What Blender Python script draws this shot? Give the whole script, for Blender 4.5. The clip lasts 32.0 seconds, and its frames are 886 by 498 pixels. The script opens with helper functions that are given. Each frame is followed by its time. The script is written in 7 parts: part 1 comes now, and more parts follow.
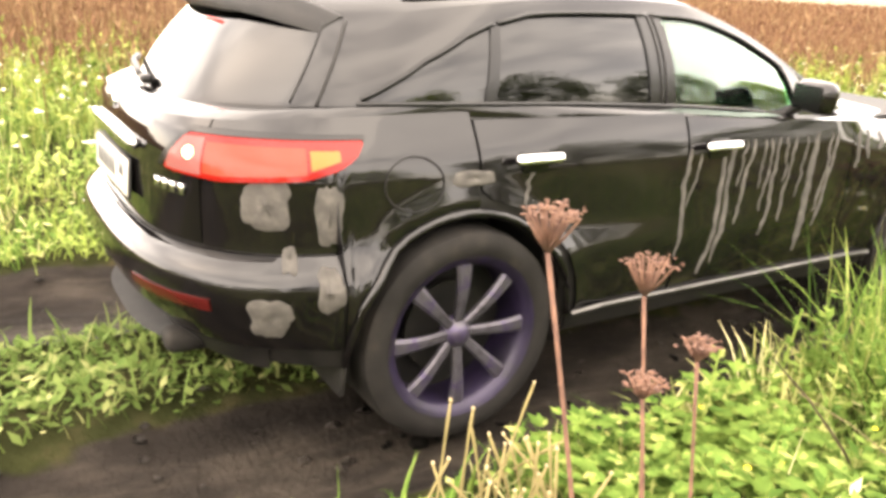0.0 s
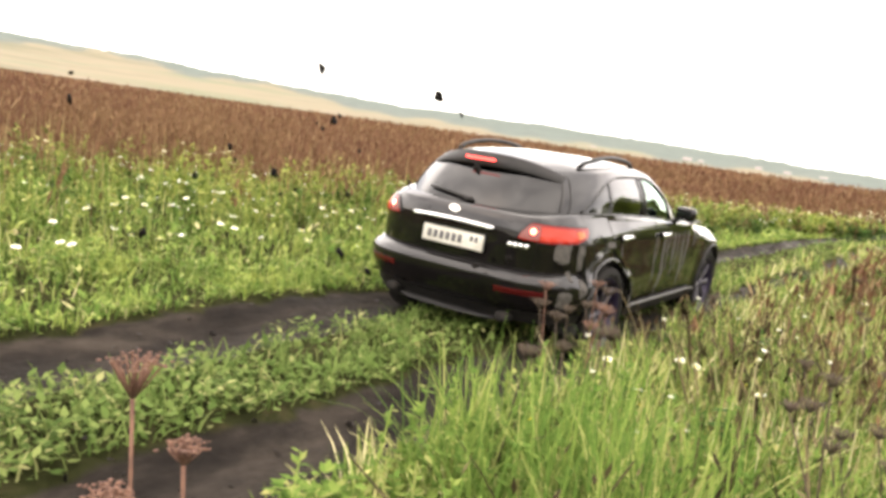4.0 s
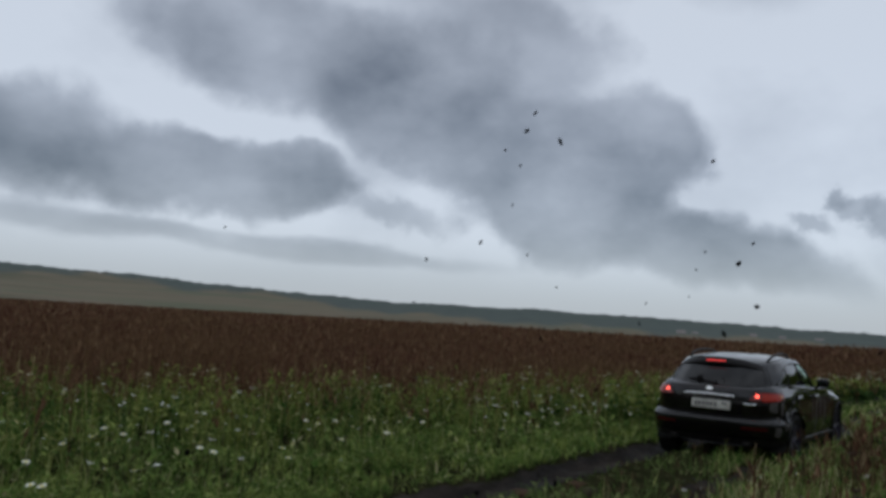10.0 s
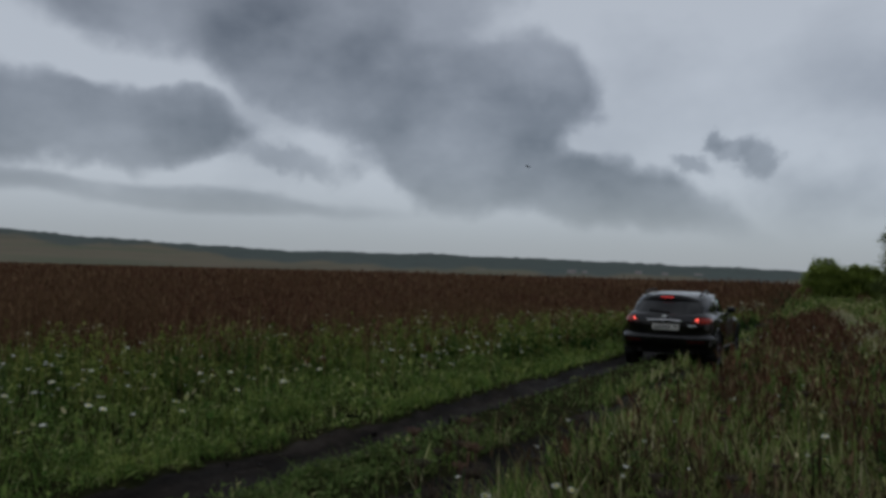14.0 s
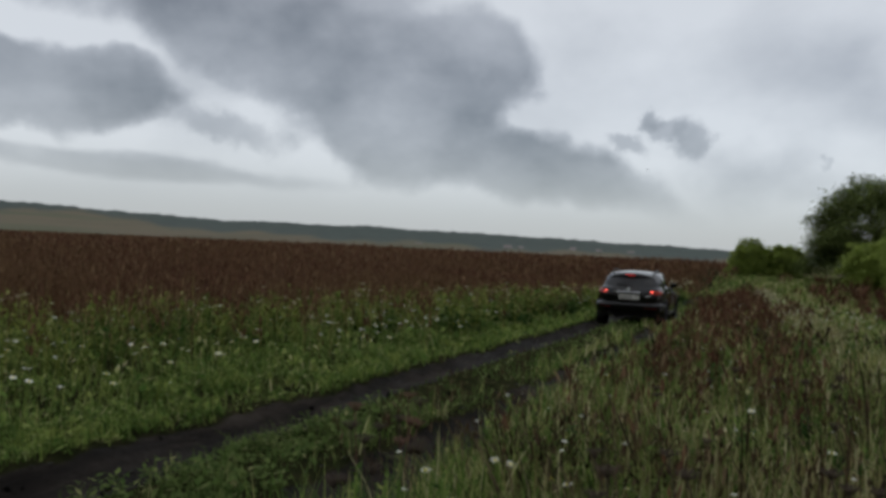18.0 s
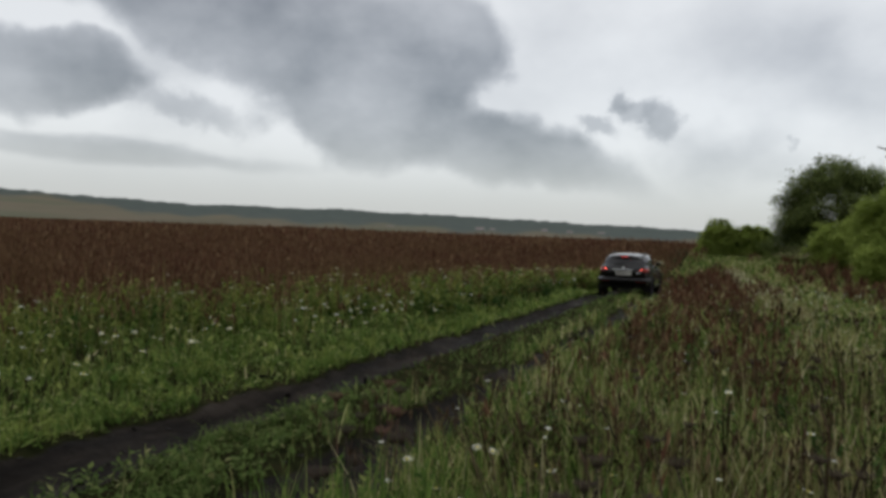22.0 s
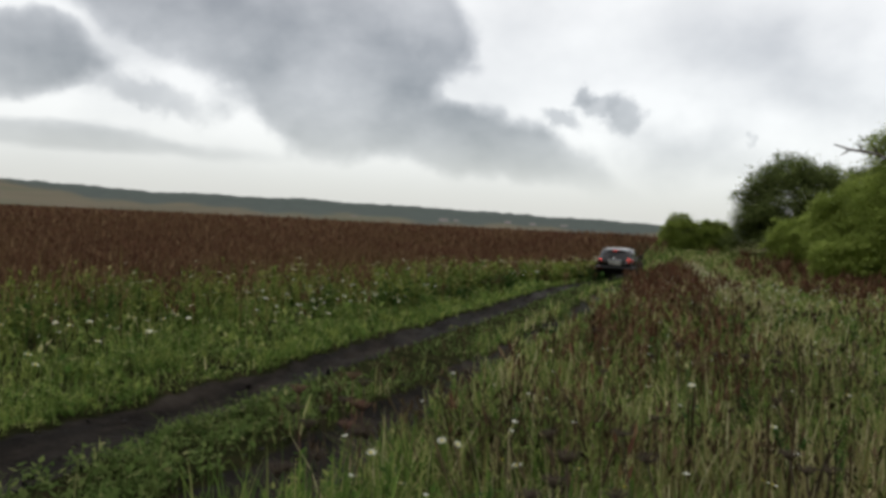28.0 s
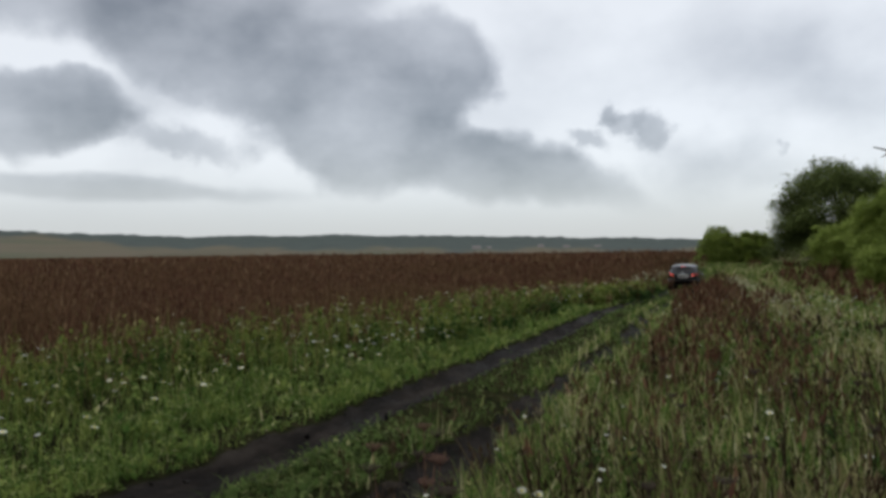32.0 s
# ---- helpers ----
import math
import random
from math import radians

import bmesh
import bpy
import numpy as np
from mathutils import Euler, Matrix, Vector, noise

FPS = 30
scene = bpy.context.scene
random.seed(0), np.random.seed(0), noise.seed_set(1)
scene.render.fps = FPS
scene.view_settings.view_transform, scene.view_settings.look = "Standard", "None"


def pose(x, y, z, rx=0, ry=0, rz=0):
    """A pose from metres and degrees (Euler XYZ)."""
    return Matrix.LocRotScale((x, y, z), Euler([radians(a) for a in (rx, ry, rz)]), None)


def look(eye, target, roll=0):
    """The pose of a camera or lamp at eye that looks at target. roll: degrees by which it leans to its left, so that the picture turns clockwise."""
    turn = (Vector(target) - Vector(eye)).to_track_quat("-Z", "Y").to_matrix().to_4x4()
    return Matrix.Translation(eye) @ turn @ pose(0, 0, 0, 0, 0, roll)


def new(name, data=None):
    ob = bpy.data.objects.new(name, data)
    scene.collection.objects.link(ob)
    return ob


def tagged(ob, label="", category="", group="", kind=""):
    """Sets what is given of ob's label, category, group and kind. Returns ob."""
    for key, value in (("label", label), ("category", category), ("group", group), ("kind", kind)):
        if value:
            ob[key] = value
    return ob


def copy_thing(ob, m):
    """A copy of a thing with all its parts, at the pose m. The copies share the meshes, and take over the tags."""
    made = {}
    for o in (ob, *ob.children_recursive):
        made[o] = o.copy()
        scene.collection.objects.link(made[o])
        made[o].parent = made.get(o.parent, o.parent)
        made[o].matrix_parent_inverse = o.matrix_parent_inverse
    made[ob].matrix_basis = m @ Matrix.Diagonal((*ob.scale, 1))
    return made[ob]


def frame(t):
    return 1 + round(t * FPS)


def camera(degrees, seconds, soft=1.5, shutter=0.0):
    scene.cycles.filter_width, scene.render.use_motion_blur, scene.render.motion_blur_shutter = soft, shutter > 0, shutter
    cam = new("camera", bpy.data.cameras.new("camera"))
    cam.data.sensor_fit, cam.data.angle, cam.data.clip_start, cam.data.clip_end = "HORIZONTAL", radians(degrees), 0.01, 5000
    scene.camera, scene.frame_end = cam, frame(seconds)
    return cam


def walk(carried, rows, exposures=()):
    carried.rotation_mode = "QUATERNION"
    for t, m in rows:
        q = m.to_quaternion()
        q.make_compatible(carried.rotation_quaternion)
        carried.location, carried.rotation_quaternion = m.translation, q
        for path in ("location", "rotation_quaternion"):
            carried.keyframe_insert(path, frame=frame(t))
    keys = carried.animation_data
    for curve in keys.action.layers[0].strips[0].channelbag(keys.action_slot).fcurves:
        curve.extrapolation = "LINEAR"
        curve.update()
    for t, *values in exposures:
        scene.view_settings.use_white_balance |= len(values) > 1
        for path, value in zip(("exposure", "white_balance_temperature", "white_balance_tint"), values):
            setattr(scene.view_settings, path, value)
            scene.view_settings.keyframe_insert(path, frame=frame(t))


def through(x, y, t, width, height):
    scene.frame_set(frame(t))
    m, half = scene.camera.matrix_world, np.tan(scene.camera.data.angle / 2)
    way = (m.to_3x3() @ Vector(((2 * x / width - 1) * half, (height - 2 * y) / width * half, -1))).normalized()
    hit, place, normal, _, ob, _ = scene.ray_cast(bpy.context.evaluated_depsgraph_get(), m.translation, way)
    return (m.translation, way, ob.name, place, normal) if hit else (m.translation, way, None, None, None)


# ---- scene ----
# The camera and its hand-held path
LENS = 58.11
PATH = [
    (0, (-0.000, -0.280, 1.528), (-1.611, 0.718, 0.889), 3.63),
    (0.5, (0.100, -0.253, 1.617), (-1.433, 0.822, 0.916), 3.89),
    (1, (0.084, -0.220, 1.547), (-1.338, 1.022, 0.888), 4.86),
    (1.5, (0.081, -0.184, 1.532), (-1.239, 1.168, 0.875), 5.95),
    (2, (0.036, -0.148, 1.508), (-1.151, 1.334, 0.879), 8.24),
    (2.5, (0.031, -0.172, 1.495), (-1.081, 1.399, 0.950), 8.89),
    (3, (0.042, -0.198, 1.518), (-1.030, 1.422, 1.044), 9.11),
    (3.5, (0.065, -0.224, 1.537), (-1.002, 1.420, 1.140), 9.10),
    (4, (0.170, -0.014, 1.519), (-0.983, 1.593, 1.225), 8.11),
    (4.5, (0.232, 0.133, 1.570), (-0.997, 1.695, 1.348), 6.66),
    (6.5, (0.294, 0.107, 1.674), (-1.003, 1.628, 1.733), 6.39),
    (7, (0.350, 0.097, 1.695), (-0.937, 1.624, 1.809), 5.37),
    (7.5, (0.384, 0.084, 1.684), (-0.899, 1.610, 1.838), 4.71),
    (8, (0.388, 0.073, 1.685), (-0.881, 1.607, 1.878), 4.33),
    (8.5, (0.384, 0.053, 1.673), (-0.863, 1.602, 1.889), 4.03),
    (9, (0.363, 0.041, 1.661), (-0.857, 1.609, 1.889), 3.71),
    (9.5, (0.364, 0.021, 1.649), (-0.832, 1.609, 1.866), 3.27),
    (10, (0.366, 0.011, 1.650), (-0.824, 1.608, 1.833), 3.43),
    (10.5, (0.390, -0.011, 1.656), (-0.799, 1.589, 1.822), 3.26),
    (11, (0.399, -0.005, 1.658), (-0.778, 1.605, 1.807), 2.79),
    (11.5, (0.426, -0.015, 1.658), (-0.735, 1.608, 1.788), 1.96),
    (12, (0.429, -0.023, 1.655), (-0.701, 1.623, 1.764), 1.33),
    (12.5, (0.432, -0.027, 1.650), (-0.656, 1.649, 1.734), 1.33),
    (13, (0.434, -0.027, 1.652), (-0.609, 1.678, 1.718), 1.57),
    (13.5, (0.434, -0.026, 1.655), (-0.567, 1.704, 1.714), 1.72),
    (14, (0.432, -0.024, 1.653), (-0.538, 1.724, 1.712), 1.61),
    (14.5, (0.431, -0.030, 1.656), (-0.512, 1.733, 1.710), 1.45),
    (15, (0.427, -0.023, 1.651), (-0.491, 1.753, 1.698), 1.55),
    (15.5, (0.413, -0.016, 1.650), (-0.473, 1.777, 1.687), 1.90),
    (17.5, (0.377, 0.004, 1.655), (-0.450, 1.825, 1.656), 2.33),
    (18, (0.378, -0.012, 1.661), (-0.450, 1.808, 1.659), 2.67),
    (18.5, (0.365, -0.003, 1.662), (-0.461, 1.819, 1.661), 3.14),
    (19, (0.355, -0.003, 1.666), (-0.473, 1.817, 1.665), 3.29),
    (19.5, (0.339, 0.018, 1.662), (-0.484, 1.841, 1.659), 3.04),
    (20, (0.330, 0.024, 1.666), (-0.487, 1.849, 1.647), 2.62),
    (20.5, (0.317, 0.054, 1.666), (-0.483, 1.886, 1.627), 2.11),
    (21, (0.311, 0.047, 1.670), (-0.468, 1.889, 1.621), 1.88),
    (21.5, (0.301, 0.067, 1.672), (-0.466, 1.913, 1.623), 1.99),
    (22, (0.298, 0.046, 1.678), (-0.464, 1.895, 1.635), 2.21),
    (22.5, (0.288, 0.075, 1.670), (-0.483, 1.920, 1.640), 2.77),
    (23, (0.292, 0.052, 1.675), (-0.490, 1.892, 1.658), 3.28),
    (23.5, (0.294, 0.058, 1.671), (-0.505, 1.892, 1.664), 3.55),
    (24, (0.291, 0.064, 1.673), (-0.515, 1.895, 1.666), 3.55),
    (24.5, (0.286, 0.085, 1.670), (-0.518, 1.917, 1.661), 3.48),
    (25, (0.284, 0.093, 1.672), (-0.503, 1.932, 1.651), 3.25),
    (25.5, (0.273, 0.115, 1.669), (-0.476, 1.969, 1.642), 2.85),
    (26, (0.273, 0.105, 1.674), (-0.443, 1.972, 1.632), 2.58),
    (26.5, (0.259, 0.124, 1.668), (-0.432, 2.000, 1.617), 2.86),
    (28.5, (0.242, 0.119, 1.671), (-0.428, 2.003, 1.610), 2.73),
    (29, (0.235, 0.115, 1.674), (-0.433, 2.000, 1.620), 2.36),
    (29.5, (0.231, 0.124, 1.677), (-0.439, 2.008, 1.623), 2.17),
    (30, (0.185, 0.124, 1.687), (-0.481, 2.009, 1.655), 2.32),
    (30.5, (0.079, 0.161, 1.740), (-0.612, 2.035, 1.843), 2.59),
    (31, (0.018, 0.205, 1.746), (-0.728, 2.059, 1.820), 1.75),
    (31.5, (-0.001, 0.230, 1.743), (-0.740, 2.089, 1.768), 0.96),
    (32, (0.004, 0.230, 1.744), (-0.752, 2.082, 1.752), -0.59),
]
EXPOSURES = [(0, 3.90, 8300, 16), (1, 3.84, 8600, 16), (2.5, 3.65, 8500, 17), (3.5, 3.2, 8000, 16), (4.5, 2.6, 7400, 14), (6.5, 1.7, 6800, 11), (7, 1.45, 6600, 10), (8, 1.05, 6300, 9), (9, 0.40, 6100, 9),
             (10, -0.18, 5950, 9), (11.5, -0.48, 5950, 9), (13, -0.68, 5950, 9), (15, -0.47, 6150, 9), (17.5, -0.15, 6300, 9), (19, -0.07, 6400, 9), (26, 0.30, 6750, 9), (30, 0.36, 6800, 9.5), (31, 0.1, 6350, 9.5), (32, 0.2, 6400, 9.5)]
cam = camera(LENS, 32.0, soft=3.6)
walk(cam, [(t, look(eye, target, roll)) for t, eye, target, roll in PATH], EXPOSURES)

CAR_ROWS = [
    (0, -3.011, 1.094, 0.014, 1.32, 0.10, -0.14),
    (0.5, -3.032, 1.504, -0.015, 3.36, -0.78, -0.60),
    (1, -3.094, 2.155, -0.025, 2.62, -0.36, -0.46),
    (1.5, -3.158, 2.786, -0.056, 2.00, -0.07, -0.12),
    (2, -3.170, 3.417, -0.098, 1.37, 0.15, -0.17),
    (2.5, -3.172, 4.043, -0.079, 0.43, 0.85, -0.12),
    (3, -3.163, 4.628, -0.070, 0.13, 0.75, -0.20),
    (3.5, -3.189, 5.229, -0.066, 0.80, 0.70, 0.05),
    (4, -3.290, 5.720, -0.086, 3.33, 0.11, 0.30),
    (4.5, -3.340, 6.085, -0.105, 4.40, -0.30, 0.40),
    (6.5, -3.229, 8.300, -0.051, 2.60, 0, 0),
    (7, -3.275, 8.934, -0.048, 2.14, 0, 0),
    (7.5, -3.295, 9.532, -0.049, 1.46, 0, 0),
    (8, -3.306, 10.106, -0.052, 0.76, 0, 0),
    (8.5, -3.310, 10.650, -0.058, 0.15, 0, 0),
    (9, -3.308, 11.218, -0.066, -0.27, 0, 0),
    (9.5, -3.298, 11.738, -0.076, -0.37, 0, 0),
    (10, -3.289, 12.265, -0.087, -0.22, 0, 0),
    (10.5, -3.288, 12.796, -0.096, 0.07, 0, 0),
    (11, -3.293, 13.383, -0.102, 0.43, 0, 0),
    (11.5, -3.306, 13.975, -0.107, 0.83, 0, 0),
    (12, -3.329, 14.593, -0.111, 1.21, 0, 0),
    (12.5, -3.359, 15.252, -0.118, 1.53, 0, 0),
    (13, -3.398, 15.921, -0.126, 1.77, 0, 0),
    (13.5, -3.443, 16.580, -0.137, 1.90, 0, 0),
    (14, -3.493, 17.220, -0.150, 1.92, 0, 0),
    (14.5, -3.544, 17.895, -0.164, 1.90, 0, 0),
    (15, -3.602, 18.607, -0.179, 1.89, 0, 0),
    (15.5, -3.655, 19.314, -0.193, 2.02, 0, 0),
    (17.5, -3.978, 22.195, -0.253, 2.86, 0, 0),
    (18, -4.044, 22.879, -0.268, 2.91, 0, 0),
    (18.5, -4.109, 23.542, -0.285, 2.85, 0, 0),
    (19, -4.177, 24.231, -0.302, 2.71, 0, 0),
    (19.5, -4.247, 24.983, -0.319, 2.53, 0, 0),
    (20, -4.324, 25.792, -0.335, 2.31, 0, 0),
    (20.5, -4.397, 26.680, -0.350, 2.09, 0, 0),
    (21, -4.468, 27.637, -0.364, 1.87, 0, 0),
    (21.5, -4.532, 28.631, -0.377, 1.63, 0, 0),
    (22, -4.585, 29.605, -0.390, 1.41, 0, 0),
    (22.5, -4.633, 30.494, -0.404, 1.16, 0, 0),
    (23, -4.668, 31.289, -0.419, 0.92, 0, 0),
    (23.5, -4.692, 31.990, -0.434, 0.68, 0, 0),
    (24, -4.705, 32.624, -0.451, 0.48, 0, 0),
    (24.5, -4.717, 33.212, -0.470, 0.31, 0, 0),
    (25, -4.730, 33.823, -0.488, 0.19, 0, 0),
    (25.5, -4.720, 34.621, -0.506, 0.18, 0, 0),
    (26, -4.723, 35.467, -0.523, 0.23, 0, 0),
    (26.5, -4.739, 36.366, -0.537, 0.27, 0, 0),
    (28.5, -4.879, 40.242, -0.589, 0.21, 0, 0),
    (29, -4.902, 41.374, -0.602, 0.04, 0, 0),
    (29.5, -4.901, 42.697, -0.615, -0.19, 0, 0),
    (30, -4.856, 44.242, -0.629, -0.36, 0, 0),
    (30.5, -4.805, 45.886, -0.644, -0.44, 0, 0),
    (31, -4.767, 47.524, -0.660, -0.44, 0, 0),
    (31.5, -4.752, 49.114, -0.678, -0.40, 0, 0),
    (32, -4.753, 50.665, -0.697, -0.36, 0, 0),
]

# ---------------------------------------------------------------- world and light
def build_world():
    world = bpy.data.worlds.new("overcast_sky")
    scene.world = world
    world.use_nodes = True
    nt = world.node_tree
    nt.nodes.clear()
    N, L = nt.nodes.new, nt.links.new

    def math_node(op, a, b=None, clamp=False):
        n = N("ShaderNodeMath")
        n.operation, n.use_clamp = op, clamp
        for i, v in enumerate((a, b)):
            if v is None:
                continue
            if isinstance(v, (int, float)):
                n.inputs[i].default_value = v
            else:
                L(v, n.inputs[i])
        return n.outputs[0]

    def ramp(value, a, b, lo=0.0, hi=1.0):
        n = N("ShaderNodeMapRange")
        n.interpolation_type = "SMOOTHSTEP"
        L(value, n.inputs[0])
        for i, v in enumerate((a, b, lo, hi)):
            n.inputs[1 + i].default_value = v
        return n.outputs[0]

    coord = N("ShaderNodeTexCoord")
    sep = N("ShaderNodeSeparateXYZ")
    L(coord.outputs["Generated"], sep.inputs[0])
    x, y, z = sep.outputs
    # bearing to the left of the track and height over the horizon, both in degrees
    az = math_node("MULTIPLY", math_node("ARCTAN2", math_node("MULTIPLY", x, -1.0), y), 57.2958)
    el = math_node("MULTIPLY", math_node("ARCSINE", z), 57.2958)

    def noise_at(scale, detail, rough, sx=1.0, sy=1.0, off=0.0):
        """Noise over the sky's dome, with features of 1 / scale degrees."""
        c = N("ShaderNodeCombineXYZ")
        L(math_node("MULTIPLY", x, 57.3 * sx), c.inputs[0])
        L(math_node("MULTIPLY_ADD", y, 57.3 * sx), c.inputs[1])
        c.inputs[1].links[0].from_node.inputs[2].default_value = off * 31.0
        L(math_node("MULTIPLY", z, 57.3 * sy), c.inputs[2])
        n = N("ShaderNodeTexNoise")
        n.inputs["Scale"].default_value = scale
        n.inputs["Detail"].default_value = detail
        n.inputs["Roughness"].default_value = rough
        L(c.outputs[0], n.inputs["Vector"])
        return n.outputs[0]

    wx = math_node("MULTIPLY", math_node("SUBTRACT", noise_at(0.15, 6, 0.50, off=3.1), 0.5), 9.0)
    wy = math_node("MULTIPLY", math_node("SUBTRACT", noise_at(0.15, 6, 0.50, off=9.7), 0.5), 6.5)
    u, v = math_node("ADD", az, wx), math_node("ADD", el, wy)

    # small clouds are torn more finely
    us = math_node("ADD", az, math_node("MULTIPLY", math_node("SUBTRACT", noise_at(0.55, 6, 0.6, off=1.7), 0.5), 3.4))
    vs = math_node("ADD", el, math_node("MULTIPLY", math_node("SUBTRACT", noise_at(0.55, 6, 0.6, off=6.3), 0.5), 2.8))

    # long low streaks waver gently
    ul = math_node("ADD", az, wx)
    vl = math_node("ADD", el, math_node("MULTIPLY", math_node("SUBTRACT", noise_at(0.12, 4, 0.5, sx=0.8, sy=2.2, off=15.0), 0.5), 2.6))

    def blob(u0, v0, a, b, tilt, soft):
        pu, pv = (ul, vl) if a > 5 * b else (us, vs) if b < 1.4 else (u, v)
        du, dv = math_node("SUBTRACT", pu, u0), math_node("SUBTRACT", pv, v0)
        c, s = math.cos(radians(tilt)), math.sin(radians(tilt))
        p = math_node("ADD", math_node("MULTIPLY", du, c / a), math_node("MULTIPLY", dv, s / a))
        q = math_node("ADD", math_node("MULTIPLY", du, -s / b), math_node("MULTIPLY", dv, c / b))
        r = math_node("SQRT", math_node("ADD", math_node("MULTIPLY", p, p), math_node("MULTIPLY", q, q)))
        return ramp(r, 1.0 + soft, 1.0 - soft)

    cover = None
    for u0, v0, a, b, tilt, soft, much in CLOUDS:
        m = math_node("MULTIPLY", blob(u0, v0, a, b, tilt, soft), much)
        cover = m if cover is None else math_node("ADD", math_node("MULTIPLY", cover, math_node("SUBTRACT", 1.0, m)), m)
    fine = noise_at(0.105, 7, 0.50, sx=0.85, sy=1.3, off=5.0)
    broad = noise_at(0.03, 4, 0.5, sx=0.7, sy=1.6, off=12.0)
    # away from the mapped bank the layer goes on as broken grey cloud
    ahead = math_node("ADD", math_node("MULTIPLY", x, -math.sin(radians(25))), math_node("MULTIPLY", y, math.cos(radians(25))))
    away = math_node("MAXIMUM", ramp(ahead, 0.72, 0.35), ramp(el, 22.0, 38.0))
    far_cover = math_node("MULTIPLY", ramp(broad, 0.34, 0.70), math_node("MULTIPLY", away, 0.6))
    cover = math_node("MAXIMUM", cover, far_cover)
    dark = math_node("ADD", math_node("MULTIPLY", cover, 0.78), math_node("MULTIPLY", math_node("SUBTRACT", fine, 0.5), math_node("ADD", 0.60, math_node("MULTIPLY", cover, 1.25))))
    cloud = N("ShaderNodeValToRGB")
    el_ = cloud.color_ramp.elements
    el_[0].position, el_[0].color = 0.0, (1.03, 1.045, 1.07, 1)
    el_[1].position, el_[1].color = 1.0, (0.235, 0.245, 0.265, 1)
    mid = el_.new(0.35)
    mid.color = (0.64, 0.655, 0.69, 1)
    L(dark, cloud.inputs[0])
    # a pale band lies over the horizon under the clouds
    band = ramp(el, 1.0, 7.0, 0.0, 1.0)
    mix = N("ShaderNodeMix")
    mix.data_type = "RGBA"
    L(band, mix.inputs[0])
    mix.inputs[6].default_value = (0.70, 0.725, 0.75, 1)
    L(cloud.outputs[0], mix.inputs[7])
    sky = N("ShaderNodeTexSky")
    sky.sky_type, sky.sun_disc = "NISHITA", False
    sky.sun_elevation, sky.sun_rotation = radians(SUN_EL), radians(SUN_AZ)
    layer = N("ShaderNodeBackground")
    L(mix.outputs[2], layer.inputs[0])
    layer.inputs[1].default_value = SKY_STRENGTH
    clear = N("ShaderNodeBackground")
    L(sky.outputs[0], clear.inputs[0])
    clear.inputs[1].default_value = 0.02
    add = N("ShaderNodeAddShader")
    L(layer.outputs[0], add.inputs[0])
    L(clear.outputs[0], add.inputs[1])
    out = N("ShaderNodeOutputWorld")
    L(add.outputs[0], out.inputs[0])


SUN_EL, SUN_AZ, SKY_STRENGTH = 48.0, 200.0, 0.65
# bearing, height, half sizes, tilt, softness, density of the cloud masses
CLOUDS = [
    (49, 18.6, 11, 4.0, 6, 0.30, 0.75), (38, 15.6, 8.5, 5.6, 24, 0.26, 0.85), (28.8, 10.6, 8.6, 5.7, 14, 0.20, 0.95), (23.4, 12.2, 4.6, 4.4, 10, 0.24, 0.75), (17.5, 5.6, 9.0, 2.3, 13, 0.34, 0.80), (31, 19.5, 8, 3.0, 14, 0.4, 0.55),
    (53, 9.3, 9.5, 2.7, -3, 0.26, 0.85), (67, 10.2, 9, 3.4, 0, 0.36, 0.8), (47.5, 10.0, 4.0, 2.0, 8, 0.34, 0.55), (48, 4.8, 12.5, 0.75, 2, 0.5, 0.62), (62, 5.4, 7, 0.8, 3, 0.6, 0.5), (40, 7.6, 4.0, 1.0, 12, 0.6, 0.32),
    (7.5, 8.3, 1.30, 1.25, 0, 0.45, 0.62), (10.2, 9.4, 0.75, 0.80, 0, 0.5, 0.55), (9.2, 8.8, 1.3, 0.85, 10, 0.4, 0.5), (11.7, 7.8, 1.3, 0.65, 14, 0.5, 0.42), (-1.0, 6.6, 0.40, 0.28, 0, 0.6, 0.35),
    (2.5, 6.0, 5.0, 1.8, 10, 0.8, 0.36), (6, 15.0, 13, 3.6, 10, 0.9, 0.10), (-6, 10.5, 8, 3.0, 6, 0.8, 0.3), (20, 26, 10, 3, 5, 0.7, 0.4), (44, 26, 12, 3.5, 5, 0.7, 0.5),
]
build_world()
sun = new("sun", bpy.data.lights.new("sun", "SUN"))
sun.data.energy, sun.data.angle, sun.data.color = 0.55, radians(150), (1.0, 0.97, 0.92)
sun.matrix_world = look((0, 0, 50), (math.sin(radians(SUN_AZ)) * -30, math.cos(radians(SUN_AZ)) * -30, 50 - 30 * math.tan(radians(SUN_EL))))

# ---------------------------------------------------------------- materials
def material(name):
    m = bpy.data.materials.new(name)
    m.use_nodes = True
    nt = m.node_tree
    bsdf = nt.nodes["Principled BSDF"]
    return m, nt, bsdf


def ramp_node(nt, value, stops):
    n = nt.nodes.new("ShaderNodeValToRGB")
    els = n.color_ramp.elements
    while len(els) < len(stops):
        els.new(0.5)
    for e, (p, c) in zip(els, stops):
        e.position, e.color = p, (*c, 1)
    nt.links.new(value, n.inputs[0])
    return n.outputs[0]


